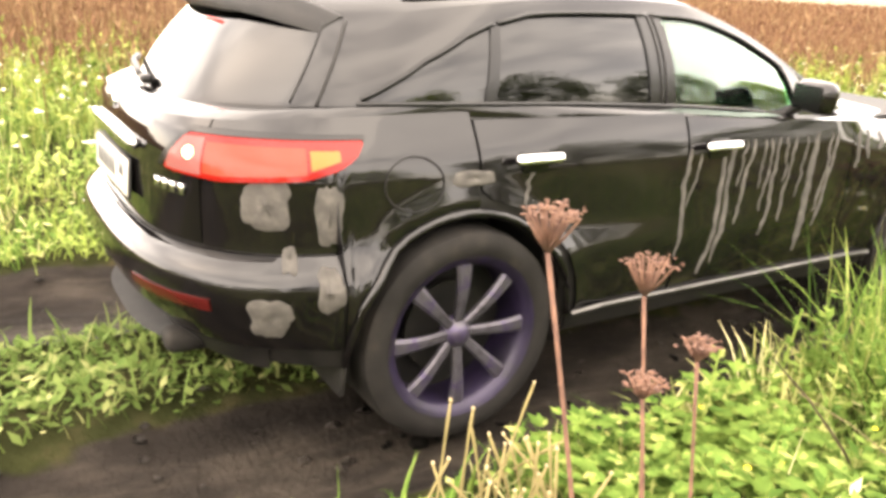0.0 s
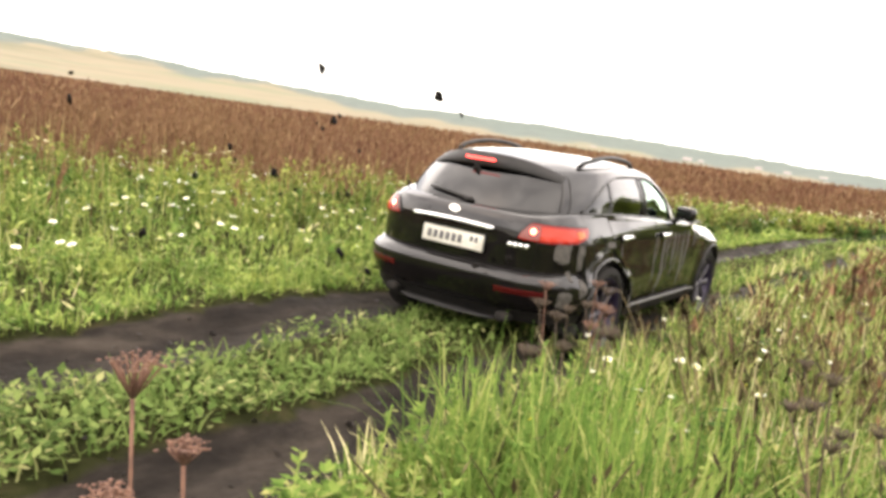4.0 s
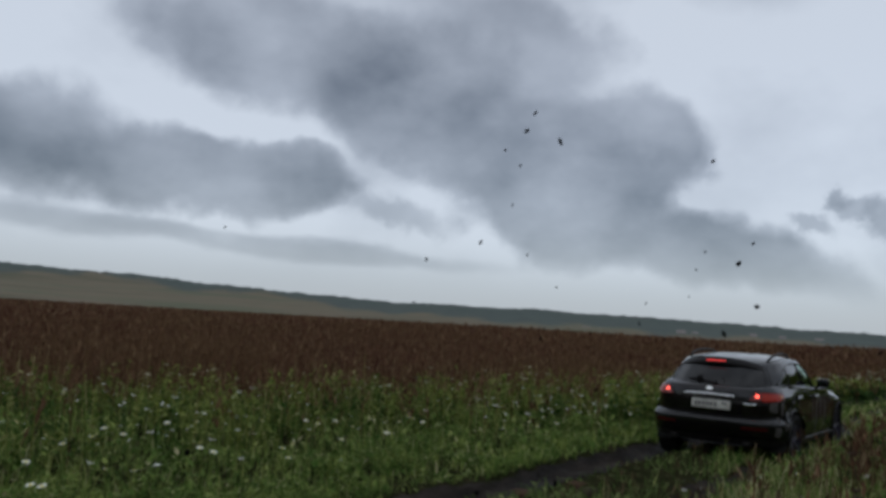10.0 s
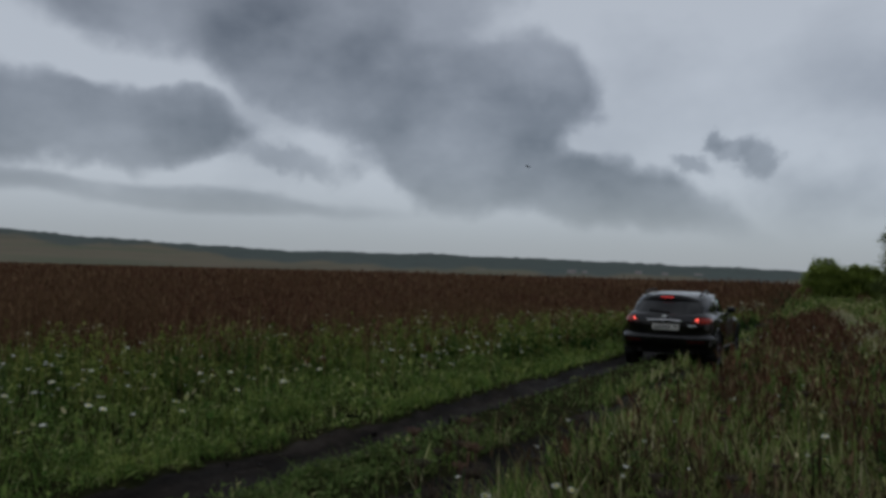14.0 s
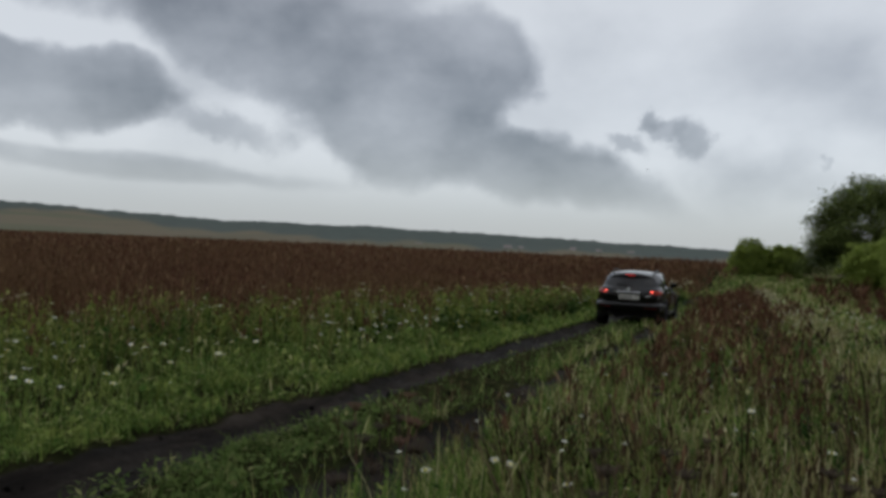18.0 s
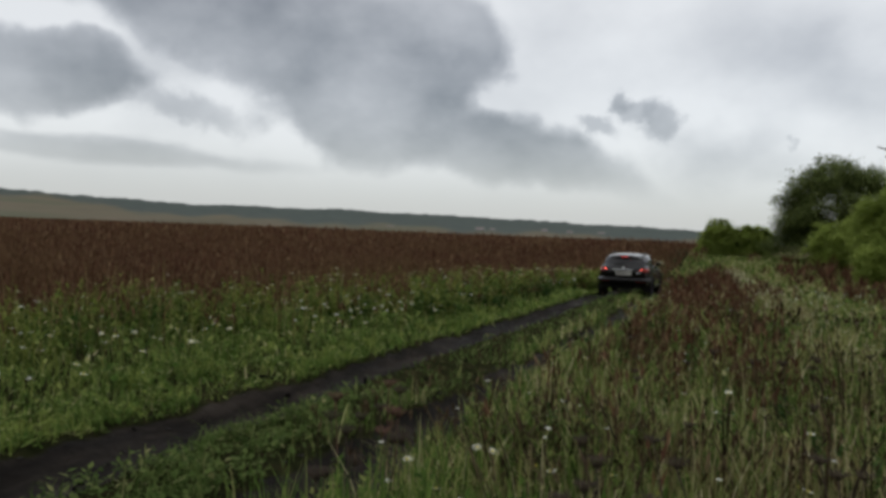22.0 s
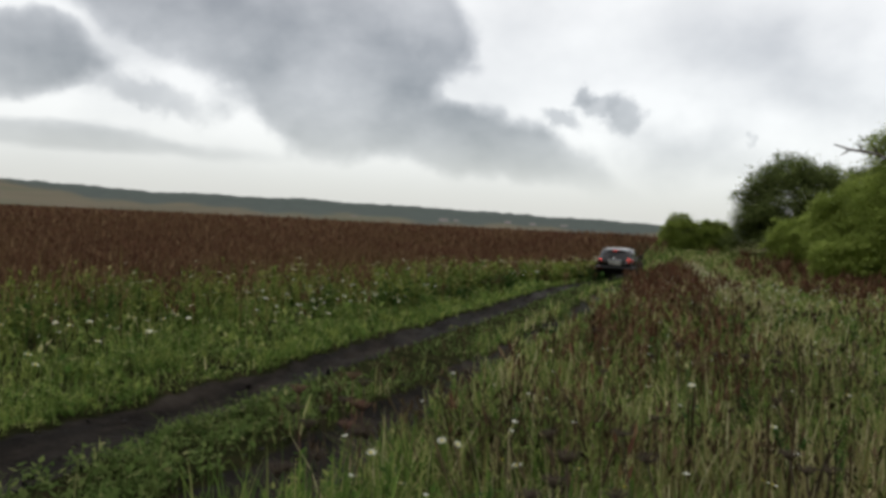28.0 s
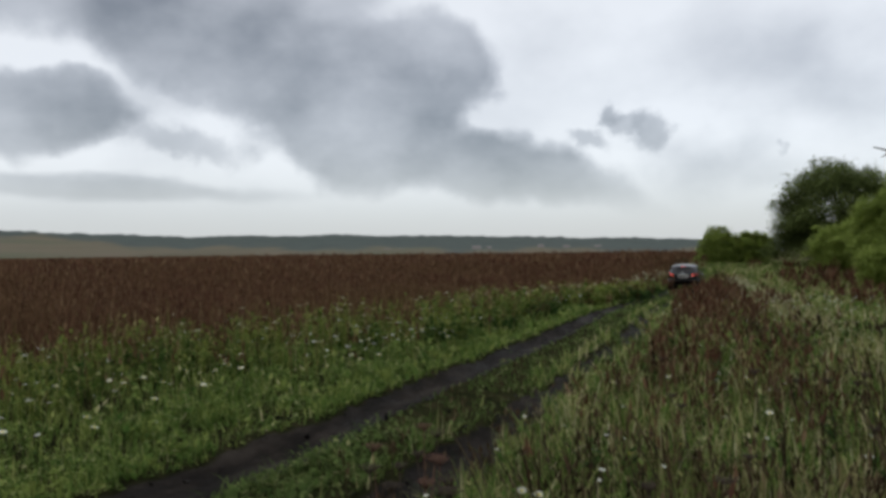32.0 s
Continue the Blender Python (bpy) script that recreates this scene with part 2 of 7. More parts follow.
def noise_node(nt, scale, detail=4, rough=0.55, stretch=(1, 1, 1), space="Object"):
    tc = nt.nodes.new("ShaderNodeTexCoord")
    mp = nt.nodes.new("ShaderNodeMapping")
    mp.inputs["Scale"].default_value = stretch
    nt.links.new(tc.outputs[space], mp.inputs[0])
    n = nt.nodes.new("ShaderNodeTexNoise")
    n.inputs["Scale"].default_value, n.inputs["Detail"].default_value, n.inputs["Roughness"].default_value = scale, detail, rough
    nt.links.new(mp.outputs[0], n.inputs["Vector"])
    return n.outputs[0]


def mixed(nt, a, b, fac, mode="MIX"):
    n = nt.nodes.new("ShaderNodeMix")
    n.data_type, n.blend_type = "RGBA", mode
    for sock, v in ((n.inputs[0], fac), (n.inputs[6], a), (n.inputs[7], b)):
        if isinstance(v, (int, float)):
            sock.default_value = v
        elif isinstance(v, tuple):
            sock.default_value = (*v, 1)
        else:
            nt.links.new(v, sock)
    return n.outputs[2]


def bump(nt, bsdf, height, strength, dist):
    b = nt.nodes.new("ShaderNodeBump")
    b.inputs["Strength"].default_value, b.inputs["Distance"].default_value = strength, dist
    nt.links.new(height, b.inputs["Height"])
    nt.links.new(b.outputs[0], bsdf.inputs["Normal"])


def foliage(name, stops, patch=None, rough=0.75, through=0.3, patch_scale=0.35, patch_mix=0.45, second=None):
    """Leaf stuff whose pieces vary one by one, with broader drifts of colour over the ground."""
    m, nt, bsdf = material(name)
    geo = nt.nodes.new("ShaderNodeNewGeometry")
    col = ramp_node(nt, geo.outputs["Random Per Island"], stops)
    if patch:
        drift = ramp_node(nt, noise_node(nt, patch_scale, 3, 0.6), [(0.42, (0, 0, 0)), (0.62, (1, 1, 1))])
        half = nt.nodes.new("ShaderNodeMath")
        half.operation = "MULTIPLY"
        half.inputs[1].default_value = patch_mix
        nt.links.new(drift, half.inputs[0])
        col = mixed(nt, col, patch, half.outputs[0])
    if second:
        colour, scale, much = second
        col = mixed(nt, col, colour, ramp_node(nt, noise_node(nt, scale, 3, 0.6, (1.3, 1.0, 0.4)), [(0.50, (0, 0, 0)), (0.60, (much, much, much))]))
    nt.links.new(col, bsdf.inputs["Base Color"])
    bsdf.inputs["Roughness"].default_value = rough
    bsdf.inputs["Specular IOR Level"].default_value = 0.03
    tr = nt.nodes.new("ShaderNodeBsdfTranslucent")
    nt.links.new(col, tr.inputs[0])
    mx = nt.nodes.new("ShaderNodeMixShader")
    mx.inputs[0].default_value = through
    nt.links.new(bsdf.outputs[0], mx.inputs[1])
    nt.links.new(tr.outputs[0], mx.inputs[2])
    nt.links.new(mx.outputs[0], nt.nodes["Material Output"].inputs[0])
    return m


def solid(name, stops, scale=6.0, rough=0.6, metal=0.0, relief=0.0, stretch=(1, 1, 1), spec=0.5, relief_scale=None, detail=6):
    """A plain surface with mottled colour and fine relief."""
    m, nt, bsdf = material(name)
    n = noise_node(nt, scale, detail, 0.62, stretch)
    nt.links.new(ramp_node(nt, n, stops), bsdf.inputs["Base Color"])
    bsdf.inputs["Roughness"].default_value, bsdf.inputs["Metallic"].default_value = rough, metal
    bsdf.inputs["Specular IOR Level"].default_value = spec
    if relief:
        bump(nt, bsdf, noise_node(nt, relief_scale or scale * 4, 6, 0.6), 0.6, relief)
    return m


def glowing(name, colour, strength, base=None):
    m, nt, bsdf = material(name)
    bsdf.inputs["Base Color"].default_value = (*(base or colour), 1)
    bsdf.inputs["Emission Color"].default_value = (*colour, 1)
    bsdf.inputs["Emission Strength"].default_value = strength
    bsdf.inputs["Roughness"].default_value = 0.12
    bsdf.inputs["Specular IOR Level"].default_value = 0.22
    return m


M_GRASS = foliage("green_grass", [(0.0, (0.030, 0.060, 0.013)), (0.35, (0.098, 0.158, 0.034)), (0.65, (0.175, 0.245, 0.060)), (0.88, (0.29, 0.32, 0.10)), (1.0, (0.50, 0.44, 0.25))],
                  patch=(0.050, 0.105, 0.020), patch_scale=1.2, patch_mix=0.6, second=((0.30, 0.34, 0.09), 1.9, 0.6))
M_MAT = foliage("soft_grass", [(0.0, (0.035, 0.072, 0.015)), (0.45, (0.105, 0.175, 0.036)), (0.85, (0.22, 0.29, 0.075)), (1.0, (0.46, 0.45, 0.22))], patch=(0.075, 0.135, 0.026), patch_scale=1.8, patch_mix=0.6, second=((0.29, 0.35, 0.085), 2.6, 0.65), through=0.4)
M_DEEP = foliage("deep_weed", [(0.0, (0.020, 0.048, 0.012)), (0.6, (0.048, 0.095, 0.022)), (1.0, (0.11, 0.16, 0.045))], patch=(0.035, 0.075, 0.018), patch_scale=1.0, through=0.3)
M_LUSH = foliage("lush_weed", [(0.0, (0.045, 0.095, 0.020)), (0.5, (0.125, 0.20, 0.044)), (0.85, (0.23, 0.29, 0.075)), (1.0, (0.42, 0.37, 0.16))], patch=(0.105, 0.19, 0.038), patch_scale=1.6, through=0.4)
M_STRIP = foliage("strip_weed", [(0.0, (0.040, 0.070, 0.018)), (0.45, (0.100, 0.145, 0.040)), (0.85, (0.175, 0.215, 0.070)), (1.0, (0.30, 0.29, 0.13))], patch=(0.095, 0.150, 0.038), patch_scale=2.2, patch_mix=0.6, through=0.35)
M_HERB = foliage("broad_herb", [(0.0, (0.040, 0.085, 0.017)), (0.5, (0.105, 0.175, 0.038)), (0.9, (0.18, 0.245, 0.06)), (1.0, (0.36, 0.34, 0.13))], patch=(0.15, 0.225, 0.048), patch_scale=4.0, through=0.45)
M_RIGHT = foliage("mixed_grass", [(0.0, (0.020, 0.044, 0.010)), (0.34, (0.095, 0.172, 0.033)), (0.64, (0.22, 0.29, 0.072)), (0.84, (0.46, 0.42, 0.18)), (1.0, (0.72, 0.64, 0.38))],
                  patch=(0.072, 0.140, 0.026), patch_scale=1.1, patch_mix=0.6, second=((0.33, 0.33, 0.12), 2.6, 0.5))
M_DOCK = foliage("rusty_dock", [(0.0, (0.062, 0.030, 0.020)), (0.5, (0.108, 0.054, 0.033)), (0.85, (0.16, 0.088, 0.050)), (1.0, (0.25, 0.18, 0.10))],
                 patch=(0.135, 0.085, 0.042), through=0.2, patch_scale=0.16, patch_mix=0.6)
M_BROWN = foliage("brown_seed", [(0.0, (0.028, 0.018, 0.010)), (0.5, (0.070, 0.046, 0.026)), (1.0, (0.14, 0.10, 0.055))], through=0.1)
M_DARKSTALK = foliage("dark_stalk", [(0.0, (0.014, 0.011, 0.006)), (0.7, (0.045, 0.034, 0.018)), (1.0, (0.12, 0.095, 0.05))], through=0.05)
M_STRAW = foliage("dry_straw", [(0.0, (0.16, 0.14, 0.055)), (0.6, (0.28, 0.22, 0.11)), (1.0, (0.42, 0.35, 0.22))], through=0.2)
M_UMBEL = solid("dried_umbel", [(0.3, (0.060, 0.026, 0.017)), (0.7, (0.15, 0.072, 0.043))], 30, 0.85, relief=0.002)
M_LEAF = foliage("tree_leaf", [(0.0, (0.095, 0.125, 0.040)), (0.6, (0.155, 0.195, 0.066)), (1.0, (0.235, 0.28, 0.095))], patch=(0.13, 0.165, 0.055), through=0.4)
M_LEAF_LIGHT = foliage("willow_leaf", [(0.0, (0.20, 0.27, 0.06)), (0.6, (0.31, 0.38, 0.09)), (1.0, (0.42, 0.48, 0.14))], patch=(0.23, 0.30, 0.07), through=0.5)
M_BARK = solid("bark", [(0.3, (0.05, 0.04, 0.03)), (0.7, (0.13, 0.11, 0.09))], 8, 0.9, relief=0.02, stretch=(3, 3, 0.6))
M_FLOWER = foliage("white_flower", [(0.0, (0.62, 0.62, 0.52)), (1.0, (0.85, 0.85, 0.76))], through=0.3)
M_YELLOW = foliage("yellow_flower", [(0.0, (0.65, 0.5, 0.04)), (1.0, (0.8, 0.68, 0.08))], through=0.2)


def mud_parts(nt):
    # the palest stop paints sheen streaks into the mud; the darkest is lifted for haze
    col = ramp_node(nt, noise_node(nt, 2.2, 8, 0.65, (1.8, 0.55, 1)), [(0.3, (0.006, 0.0050, 0.0045)), (0.5, (0.019, 0.0155, 0.0130)), (0.72, (0.056, 0.046, 0.037))])
    return col, noise_node(nt, 1.1, 4, 0.55, (2.2, 0.5, 1))


def mud_material():
    m, nt, bsdf = material("wet_black_mud")
    col, wet = mud_parts(nt)
    nt.links.new(col, bsdf.inputs["Base Color"])
    bsdf.inputs["Roughness"].default_value = 0.6
    bsdf.inputs["Specular IOR Level"].default_value = 0.15
    bump(nt, bsdf, noise_node(nt, 14, 9, 0.7), 0.9, 0.05)
    return m


def ground_material():
    """Mud in the ruts, littered soil on the verges, dead stalks in the field, meadow far off."""
    m, nt, bsdf = material("field_ground")
    at = nt.nodes.new("ShaderNodeAttribute")
    at.attribute_name = "zone"
    sep = nt.nodes.new("ShaderNodeSeparateColor")
    nt.links.new(at.outputs["Color"], sep.inputs[0])
    mud, wet = mud_parts(nt)
    fine = noise_node(nt, 9, 8, 0.7)

    def edge(v, lo, hi):
        a = nt.nodes.new("ShaderNodeMath")
        a.operation = "MULTIPLY_ADD"
        nt.links.new(fine, a.inputs[0])
        a.inputs[1].default_value = 0.5
        nt.links.new(v, a.inputs[2])
        r = nt.nodes.new("ShaderNodeMapRange")
        nt.links.new(a.outputs[0], r.inputs[0])
        r.inputs[1].default_value, r.inputs[2].default_value = lo + 0.25, hi + 0.25
        return r.outputs[0]

    soil = ramp_node(nt, noise_node(nt, 5, 6, 0.62), [(0.3, (0.014, 0.016, 0.007)), (0.5, (0.026, 0.028, 0.012)), (0.7, (0.050, 0.042, 0.022))])
    field = ramp_node(nt, noise_node(nt, 0.5, 7, 0.65), [(0.3, (0.035, 0.022, 0.012)), (0.55, (0.060, 0.034, 0.020)), (0.75, (0.070, 0.060, 0.026))])
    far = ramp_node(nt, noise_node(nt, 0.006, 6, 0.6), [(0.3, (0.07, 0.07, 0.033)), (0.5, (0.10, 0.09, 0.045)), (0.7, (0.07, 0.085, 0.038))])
    f_mud = edge(sep.outputs[0], 0.35, 0.6)
    col = mixed(nt, soil, field, edge(sep.outputs[1], 0.3, 0.7))
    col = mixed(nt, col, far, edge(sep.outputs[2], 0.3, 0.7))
    col = mixed(nt, col, mud, f_mud)
    nt.links.new(col, bsdf.inputs["Base Color"])
    r = nt.nodes.new("ShaderNodeMapRange")
    nt.links.new(wet, r.inputs[0])
    r.inputs[1].default_value, r.inputs[2].default_value, r.inputs[3].default_value, r.inputs[4].default_value = 0.35, 0.6, 0.58, 0.9
    rr = nt.nodes.new("ShaderNodeMix")
    nt.links.new(f_mud, rr.inputs[0])
    rr.inputs[2].default_value = 0.95
    nt.links.new(r.outputs[0], rr.inputs[3])
    nt.links.new(rr.outputs[0], bsdf.inputs["Roughness"])
    gloss = nt.nodes.new("ShaderNodeMapRange")
    nt.links.new(f_mud, gloss.inputs[0])
    gloss.inputs[3].default_value, gloss.inputs[4].default_value = 0.0, 0.06
    nt.links.new(gloss.outputs[0], bsdf.inputs["Specular IOR Level"])
    bump(nt, bsdf, noise_node(nt, 12, 9, 0.7), 0.9, 0.06)
    return m


M_GROUND = ground_material()
M_MUD = mud_material()
M_CLOD = solid("wet_mud_clod", [(0.3, (0.002, 0.0018, 0.0015)), (0.7, (0.006, 0.005, 0.004))], 30, 0.7, spec=0.05, relief=0.004)

# ---------------------------------------------------------------- plan of the ground
CAR_T = np.array([r[0] for r in CAR_ROWS])
CAR_X, CAR_Y, CAR_Z, CAR_H = (np.array([r[k] for r in CAR_ROWS]) for k in (1, 2, 3, 4))
RUT = 0.82  # from the track's middle to each rut
TRACK_Y = np.array([-40.0, 1.0, 5.0, 8.5, 13.0, 17.0, 21.0, 26.0, 33.0, 52.0, 70.0, 100.0, 160.0])
TRACK_X = np.array([-2.95, -3.0, -3.18, -3.25, -3.3, -3.5, -3.85, -4.32, -4.7, -4.78, -5.2, -7.0, -14.0])


def middle(y):
    return np.interp(y, TRACK_Y, TRACK_X)


def smooth(a, b, v):
    t = np.clip((v - a) / (b - a), 0, 1)
    return t * t * (3 - 2 * t)


def wave(x, y, seed=0.0):
    """Cheap rolling unevenness, about -1 to 1."""
    return (np.sin(1.7 * x + 0.6 * y + seed) + np.sin(0.9 * y - 1.3 * x + 2.1 * seed) + np.sin(2.9 * y + 0.7 * x + seed * 3.3)
            + 0.6 * np.sin(5.3 * x + 4.1 * y + seed) + 0.5 * np.sin(9.1 * y - 6.7 * x + seed)) / 4.1


def base_height(x, y):
    dip = -0.72 * smooth(9, 46, y) + 0.95 * smooth(54, 90, y)
    side = 1 - 0.95 * smooth(4, 14, middle(y) - x)
    return dip * side


def height(x, y):
    """The ground's height in metres."""
    x, y = np.asarray(x, float), np.asarray(y, float)
    d = x - middle(y)
    z = base_height(x, y) + 0.035 * wave(x, y) * smooth(0.9, 2.2, np.abs(d))
    for side, depth, half in ((-1, 0.115, 0.40), (1, 0.105, 0.34)):
        off = d - side * RUT + 0.05 * wave(0 * x, 1.4 * y, side * 2.0)
        half = half * (1 - 0.28 * smooth(4.5, 8, y))
        rut = np.exp(-(np.abs(off) / half) ** 3)
        edge = np.exp(-((np.abs(off) - half * 1.25) / 0.16) ** 2)
        fade = 1 - smooth(60, 110, y)
        z = z + fade * (-depth * rut + 0.035 * edge * (1 + wave(3 * x, 3 * y, 5)) + rut * 0.03 * wave(5 * x, 2.2 * y, 1.0))
    mid = np.exp(-(np.abs(d) / 0.33) ** 2)
    return z + 0.02 * mid


def rut_amount(x, y):
    d = x - middle(y)
    a = 0
    for side, half in ((-1, 0.42), (1, 0.34)):
        off = d - side * RUT + 0.05 * wave(0 * x, 1.4 * y, side * 2.0)
        half = half * (1 - 0.30 * smooth(4.5, 8, y))
        a = np.maximum(a, 1 - smooth(half * 0.85, half * 1.25, np.abs(off) + 0.06 * wave(4 * x, 4 * y, 7)))
    return a * (1 - smooth(50, 58, y))


def bare(x, y):
    """Where the mud carries no growth; farther on the right rut is half grown over."""
    over = (x > middle(y)) * smooth(5.5, 9, y) * (wave(2.0 * x, 1.1 * y, 7.7) > 0.15)
    return rut_amount(x, y) > 0.3 + 0.8 * over


def mesh_from(name, verts, faces, mats, index=None, smooth_shade=True):
    me = bpy.data.meshes.new(name)
    me.from_pydata(verts, [], faces)
    for m in mats:
        me.materials.append(m)
    if index is not None:
        me.polygons.foreach_set("material_index", np.asarray(index, np.int32))
    if smooth_shade:
        me.polygons.foreach_set("use_smooth", np.ones(len(me.polygons), bool))
    me.update()
    return me


def lines(dense_a, dense_b, step, reach, grow=1.16):
    out = list(np.arange(dense_a, dense_b + step / 2, step))
    for sign, start in ((-1, dense_a), (1, dense_b)):
        s, p, far = step, start, []
        while abs(p) < reach:
            s *= grow
            p += sign * s
            far.append(p)
        out = (far[::-1] + out) if sign < 0 else (out + far)
    return np.array(out)


def trail_x(y):
    """An old grassy path beside the track."""
    return np.interp(y, [0, 11.8, 18, 49, 60], [1.9, 1.25, 0.85, -1.4, -2.3])


def build_ground():
    xs, ys = lines(-8.0, 2.5, 0.09, 3500), lines(-2.0, 30.0, 0.11, 3500, 1.08)
    gx, gy = np.meshgrid(xs, ys)
    gz = height(gx, gy)
    nx, ny = len(xs), len(ys)
    i = np.arange(nx * ny).reshape(ny, nx)
    faces = np.stack([i[:-1, :-1], i[:-1, 1:], i[1:, 1:], i[1:, :-1]], -1).reshape(-1, 4)
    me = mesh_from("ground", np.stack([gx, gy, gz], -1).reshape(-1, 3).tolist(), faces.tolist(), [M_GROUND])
    zone = np.ones((nx * ny, 4), np.float32)
    zone[:, 0], zone[:, 1] = rut_amount(gx, gy).ravel(), smooth(-1.5, 2.0, field_edge(gx, gy)).ravel()
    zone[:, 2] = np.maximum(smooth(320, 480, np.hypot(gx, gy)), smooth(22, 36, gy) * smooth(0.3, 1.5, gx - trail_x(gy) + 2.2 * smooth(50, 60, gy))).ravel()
    me.attributes.new("zone", "FLOAT_COLOR", "POINT").data.foreach_set("color", zone.ravel())
    return tagged(new("ground", me), "uneven field ground with two wet black mud ruts", "ground", kind="structure")


def field_edge(x, y):
    """How far a place lies inside the rusty field, in metres (over 0: inside)."""
    return (middle(y) - 4.3 + 0.7 * wave(0.25 * x, 0.3 * y, 4.0) - 3.4 * (1 - smooth(3, 18, y)) + 0.9 * smooth(24, 50, y)) - x


ground = build_ground()


def hill_material():
    m, nt, bsdf = material("far_hill")
    at = nt.nodes.new("ShaderNodeAttribute")
    at.attribute_name = "wood"
    edge = nt.nodes.new("ShaderNodeMath")
    edge.operation = "MULTIPLY_ADD"
    nt.links.new(noise_node(nt, 0.012, 8, 0.7), edge.inputs[0])
    edge.inputs[1].default_value = 2.2
    nt.links.new(at.outputs["Fac"], edge.inputs[2])
    r = nt.nodes.new("ShaderNodeMapRange")
    nt.links.new(edge.outputs[0], r.inputs[0])
    r.inputs[1].default_value, r.inputs[2].default_value = 1.40, 1.85
    # the wood's tones are paled and greyed to carry the haze of distance
    wood = ramp_node(nt, noise_node(nt, 0.03, 9, 0.7), [(0.3, (0.052, 0.066, 0.060)), (0.6, (0.075, 0.092, 0.080)), (0.8, (0.11, 0.125, 0.098))])
    slope = ramp_node(nt, noise_node(nt, 0.004, 8, 0.6), [(0.32, (0.085, 0.085, 0.050)), (0.5, (0.145, 0.120, 0.080)), (0.68, (0.095, 0.105, 0.062))])
    nt.links.new(mixed(nt, slope, wood, r.outputs[0]), bsdf.inputs["Base Color"])
    bsdf.inputs["Roughness"].default_value = 0.95
    bsdf.inputs["Specular IOR Level"].default_value = 0.1
    return m


def build_hills():
    """The long wooded rise beyond the valley."""
    bearing = np.radians(np.linspace(110, -40, 500))
    deg = np.degrees(bearing)
    top = np.interp(deg, [-40, -10, 0, 10, 20, 30, 40, 50, 57, 65, 75, 110], [0.5, 0.55, 0.65, 0.9, 1.15, 1.3, 1.25, 1.6, 1.95, 2.1, 2.35, 2.2])
    top = top + 0.03 * np.sin(deg * 0.9) + 0.015 * np.sin(deg * 2.3 + 1)
    bumps = np.random.RandomState(9)
    shares = np.array([0.0, 0.1, 0.22, 0.34, 0.46, 0.58, 0.70, 0.80, 0.88, 0.94, 1.0, 0.85])
    ranges = np.array([620, 760, 900, 1060, 1220, 1400, 1560, 1720, 1860, 1960, 2050, 2300])
    n = len(bearing)
    verts, wood = [], []
    for k, (r, f) in enumerate(zip(ranges, shares)):
        for b, t, g in zip(bearing, top, deg):
            line = np.interp(g, [-10, 20, 40, 48, 60, 80], [0.10, 0.15, 0.35, 0.72, 0.80, 0.86]) + 0.10 * math.sin(g * 0.55) + 0.06 * math.sin(g * 1.7)
            w = float(np.clip(0.5 + (f - line) * 3.0, 0, 1))
            lift = r * math.tan(radians(t * f)) + (1.6 if k else -2) + (bumps.normal(0, 0.9) if w > 0.6 and k > 4 else 0)
            verts.append((-r * math.sin(b), r * math.cos(b), lift))
            wood.append(w)
    faces = [(k * n + j, k * n + j + 1, (k + 1) * n + j + 1, (k + 1) * n + j) for k in range(len(ranges) - 1) for j in range(n - 1)]
    me = mesh_from("hills", verts, faces, [hill_material()])
    me.attributes.new("wood", "FLOAT", "POINT").data.foreach_set("value", np.array(wood, np.float32))
    return tagged(new("backdrop_hills", me), "long low hill with dark wood and dun meadows", "hill", kind="structure")


hills = build_hills()

# ---------------------------------------------------------------- low growth, built as many small blades
RNG = np.random.RandomState(11)
EYE_X, EYE_Y = 0.35, 0.0


def scatter(n, x0, x1, y0, y1, keep):
    """Random places in a rectangle, kept with the chance that keep(x, y) gives."""
    x, y = RNG.uniform(x0, x1, n), RNG.uniform(y0, y1, n)
    ok = RNG.uniform(0, 1, n) < keep(x, y)
    return x[ok], y[ok]


def thinning(x, y, near, power=1.2):
    d = np.hypot(x - EYE_X, y - EYE_Y)
    return np.minimum(1, (near / np.maximum(d, 0.3)) ** power)


def in_view(x, y):
    """The sector before the camera that the clip ever shows, with a margin."""
    b = np.degrees(np.arctan2(-(x - EYE_X), y - EYE_Y))
    # growth goes on all round, thinner where the clip never looks
    return np.where((b > -24) & (b < 106), 1.0, 0.3)


def strips(x, y, z, h, w, lean, turn, levels=3, tip=0.1, curl=1.6, waist=0.9):
    """Tapered, bent ribbons: one closed island each. All arguments are arrays over the ribbons."""
    n = len(x)
    s = np.linspace(0, 1, levels + 1)
    ca, sa = np.cos(turn), np.sin(turn)
    out = np.zeros((n, (levels + 1) * 2, 3))
    for k, t in enumerate(s):
        off = lean * h * t ** curl
        px, py = x + ca * off, y + sa * off
        pz = z + h * (t - 0.35 * np.minimum(lean, 1.2) * t ** (curl + 1))
        ww = w * ((1 - t) * waist + tip * t + 0.35 * np.sin(np.pi * t)) * 0.5
        out[:, 2 * k] = np.stack([px - sa * ww, py + ca * ww, pz], -1)
        out[:, 2 * k + 1] = np.stack([px + sa * ww, py - ca * ww, pz], -1)
    quad = np.array([[2 * k, 2 * k + 1, 2 * k + 3, 2 * k + 2] for k in range(levels)])
    faces = (np.arange(n)[:, None, None] * (levels + 1) * 2 + quad[None]).reshape(-1, 4)
    return out.reshape(-1, 3), faces


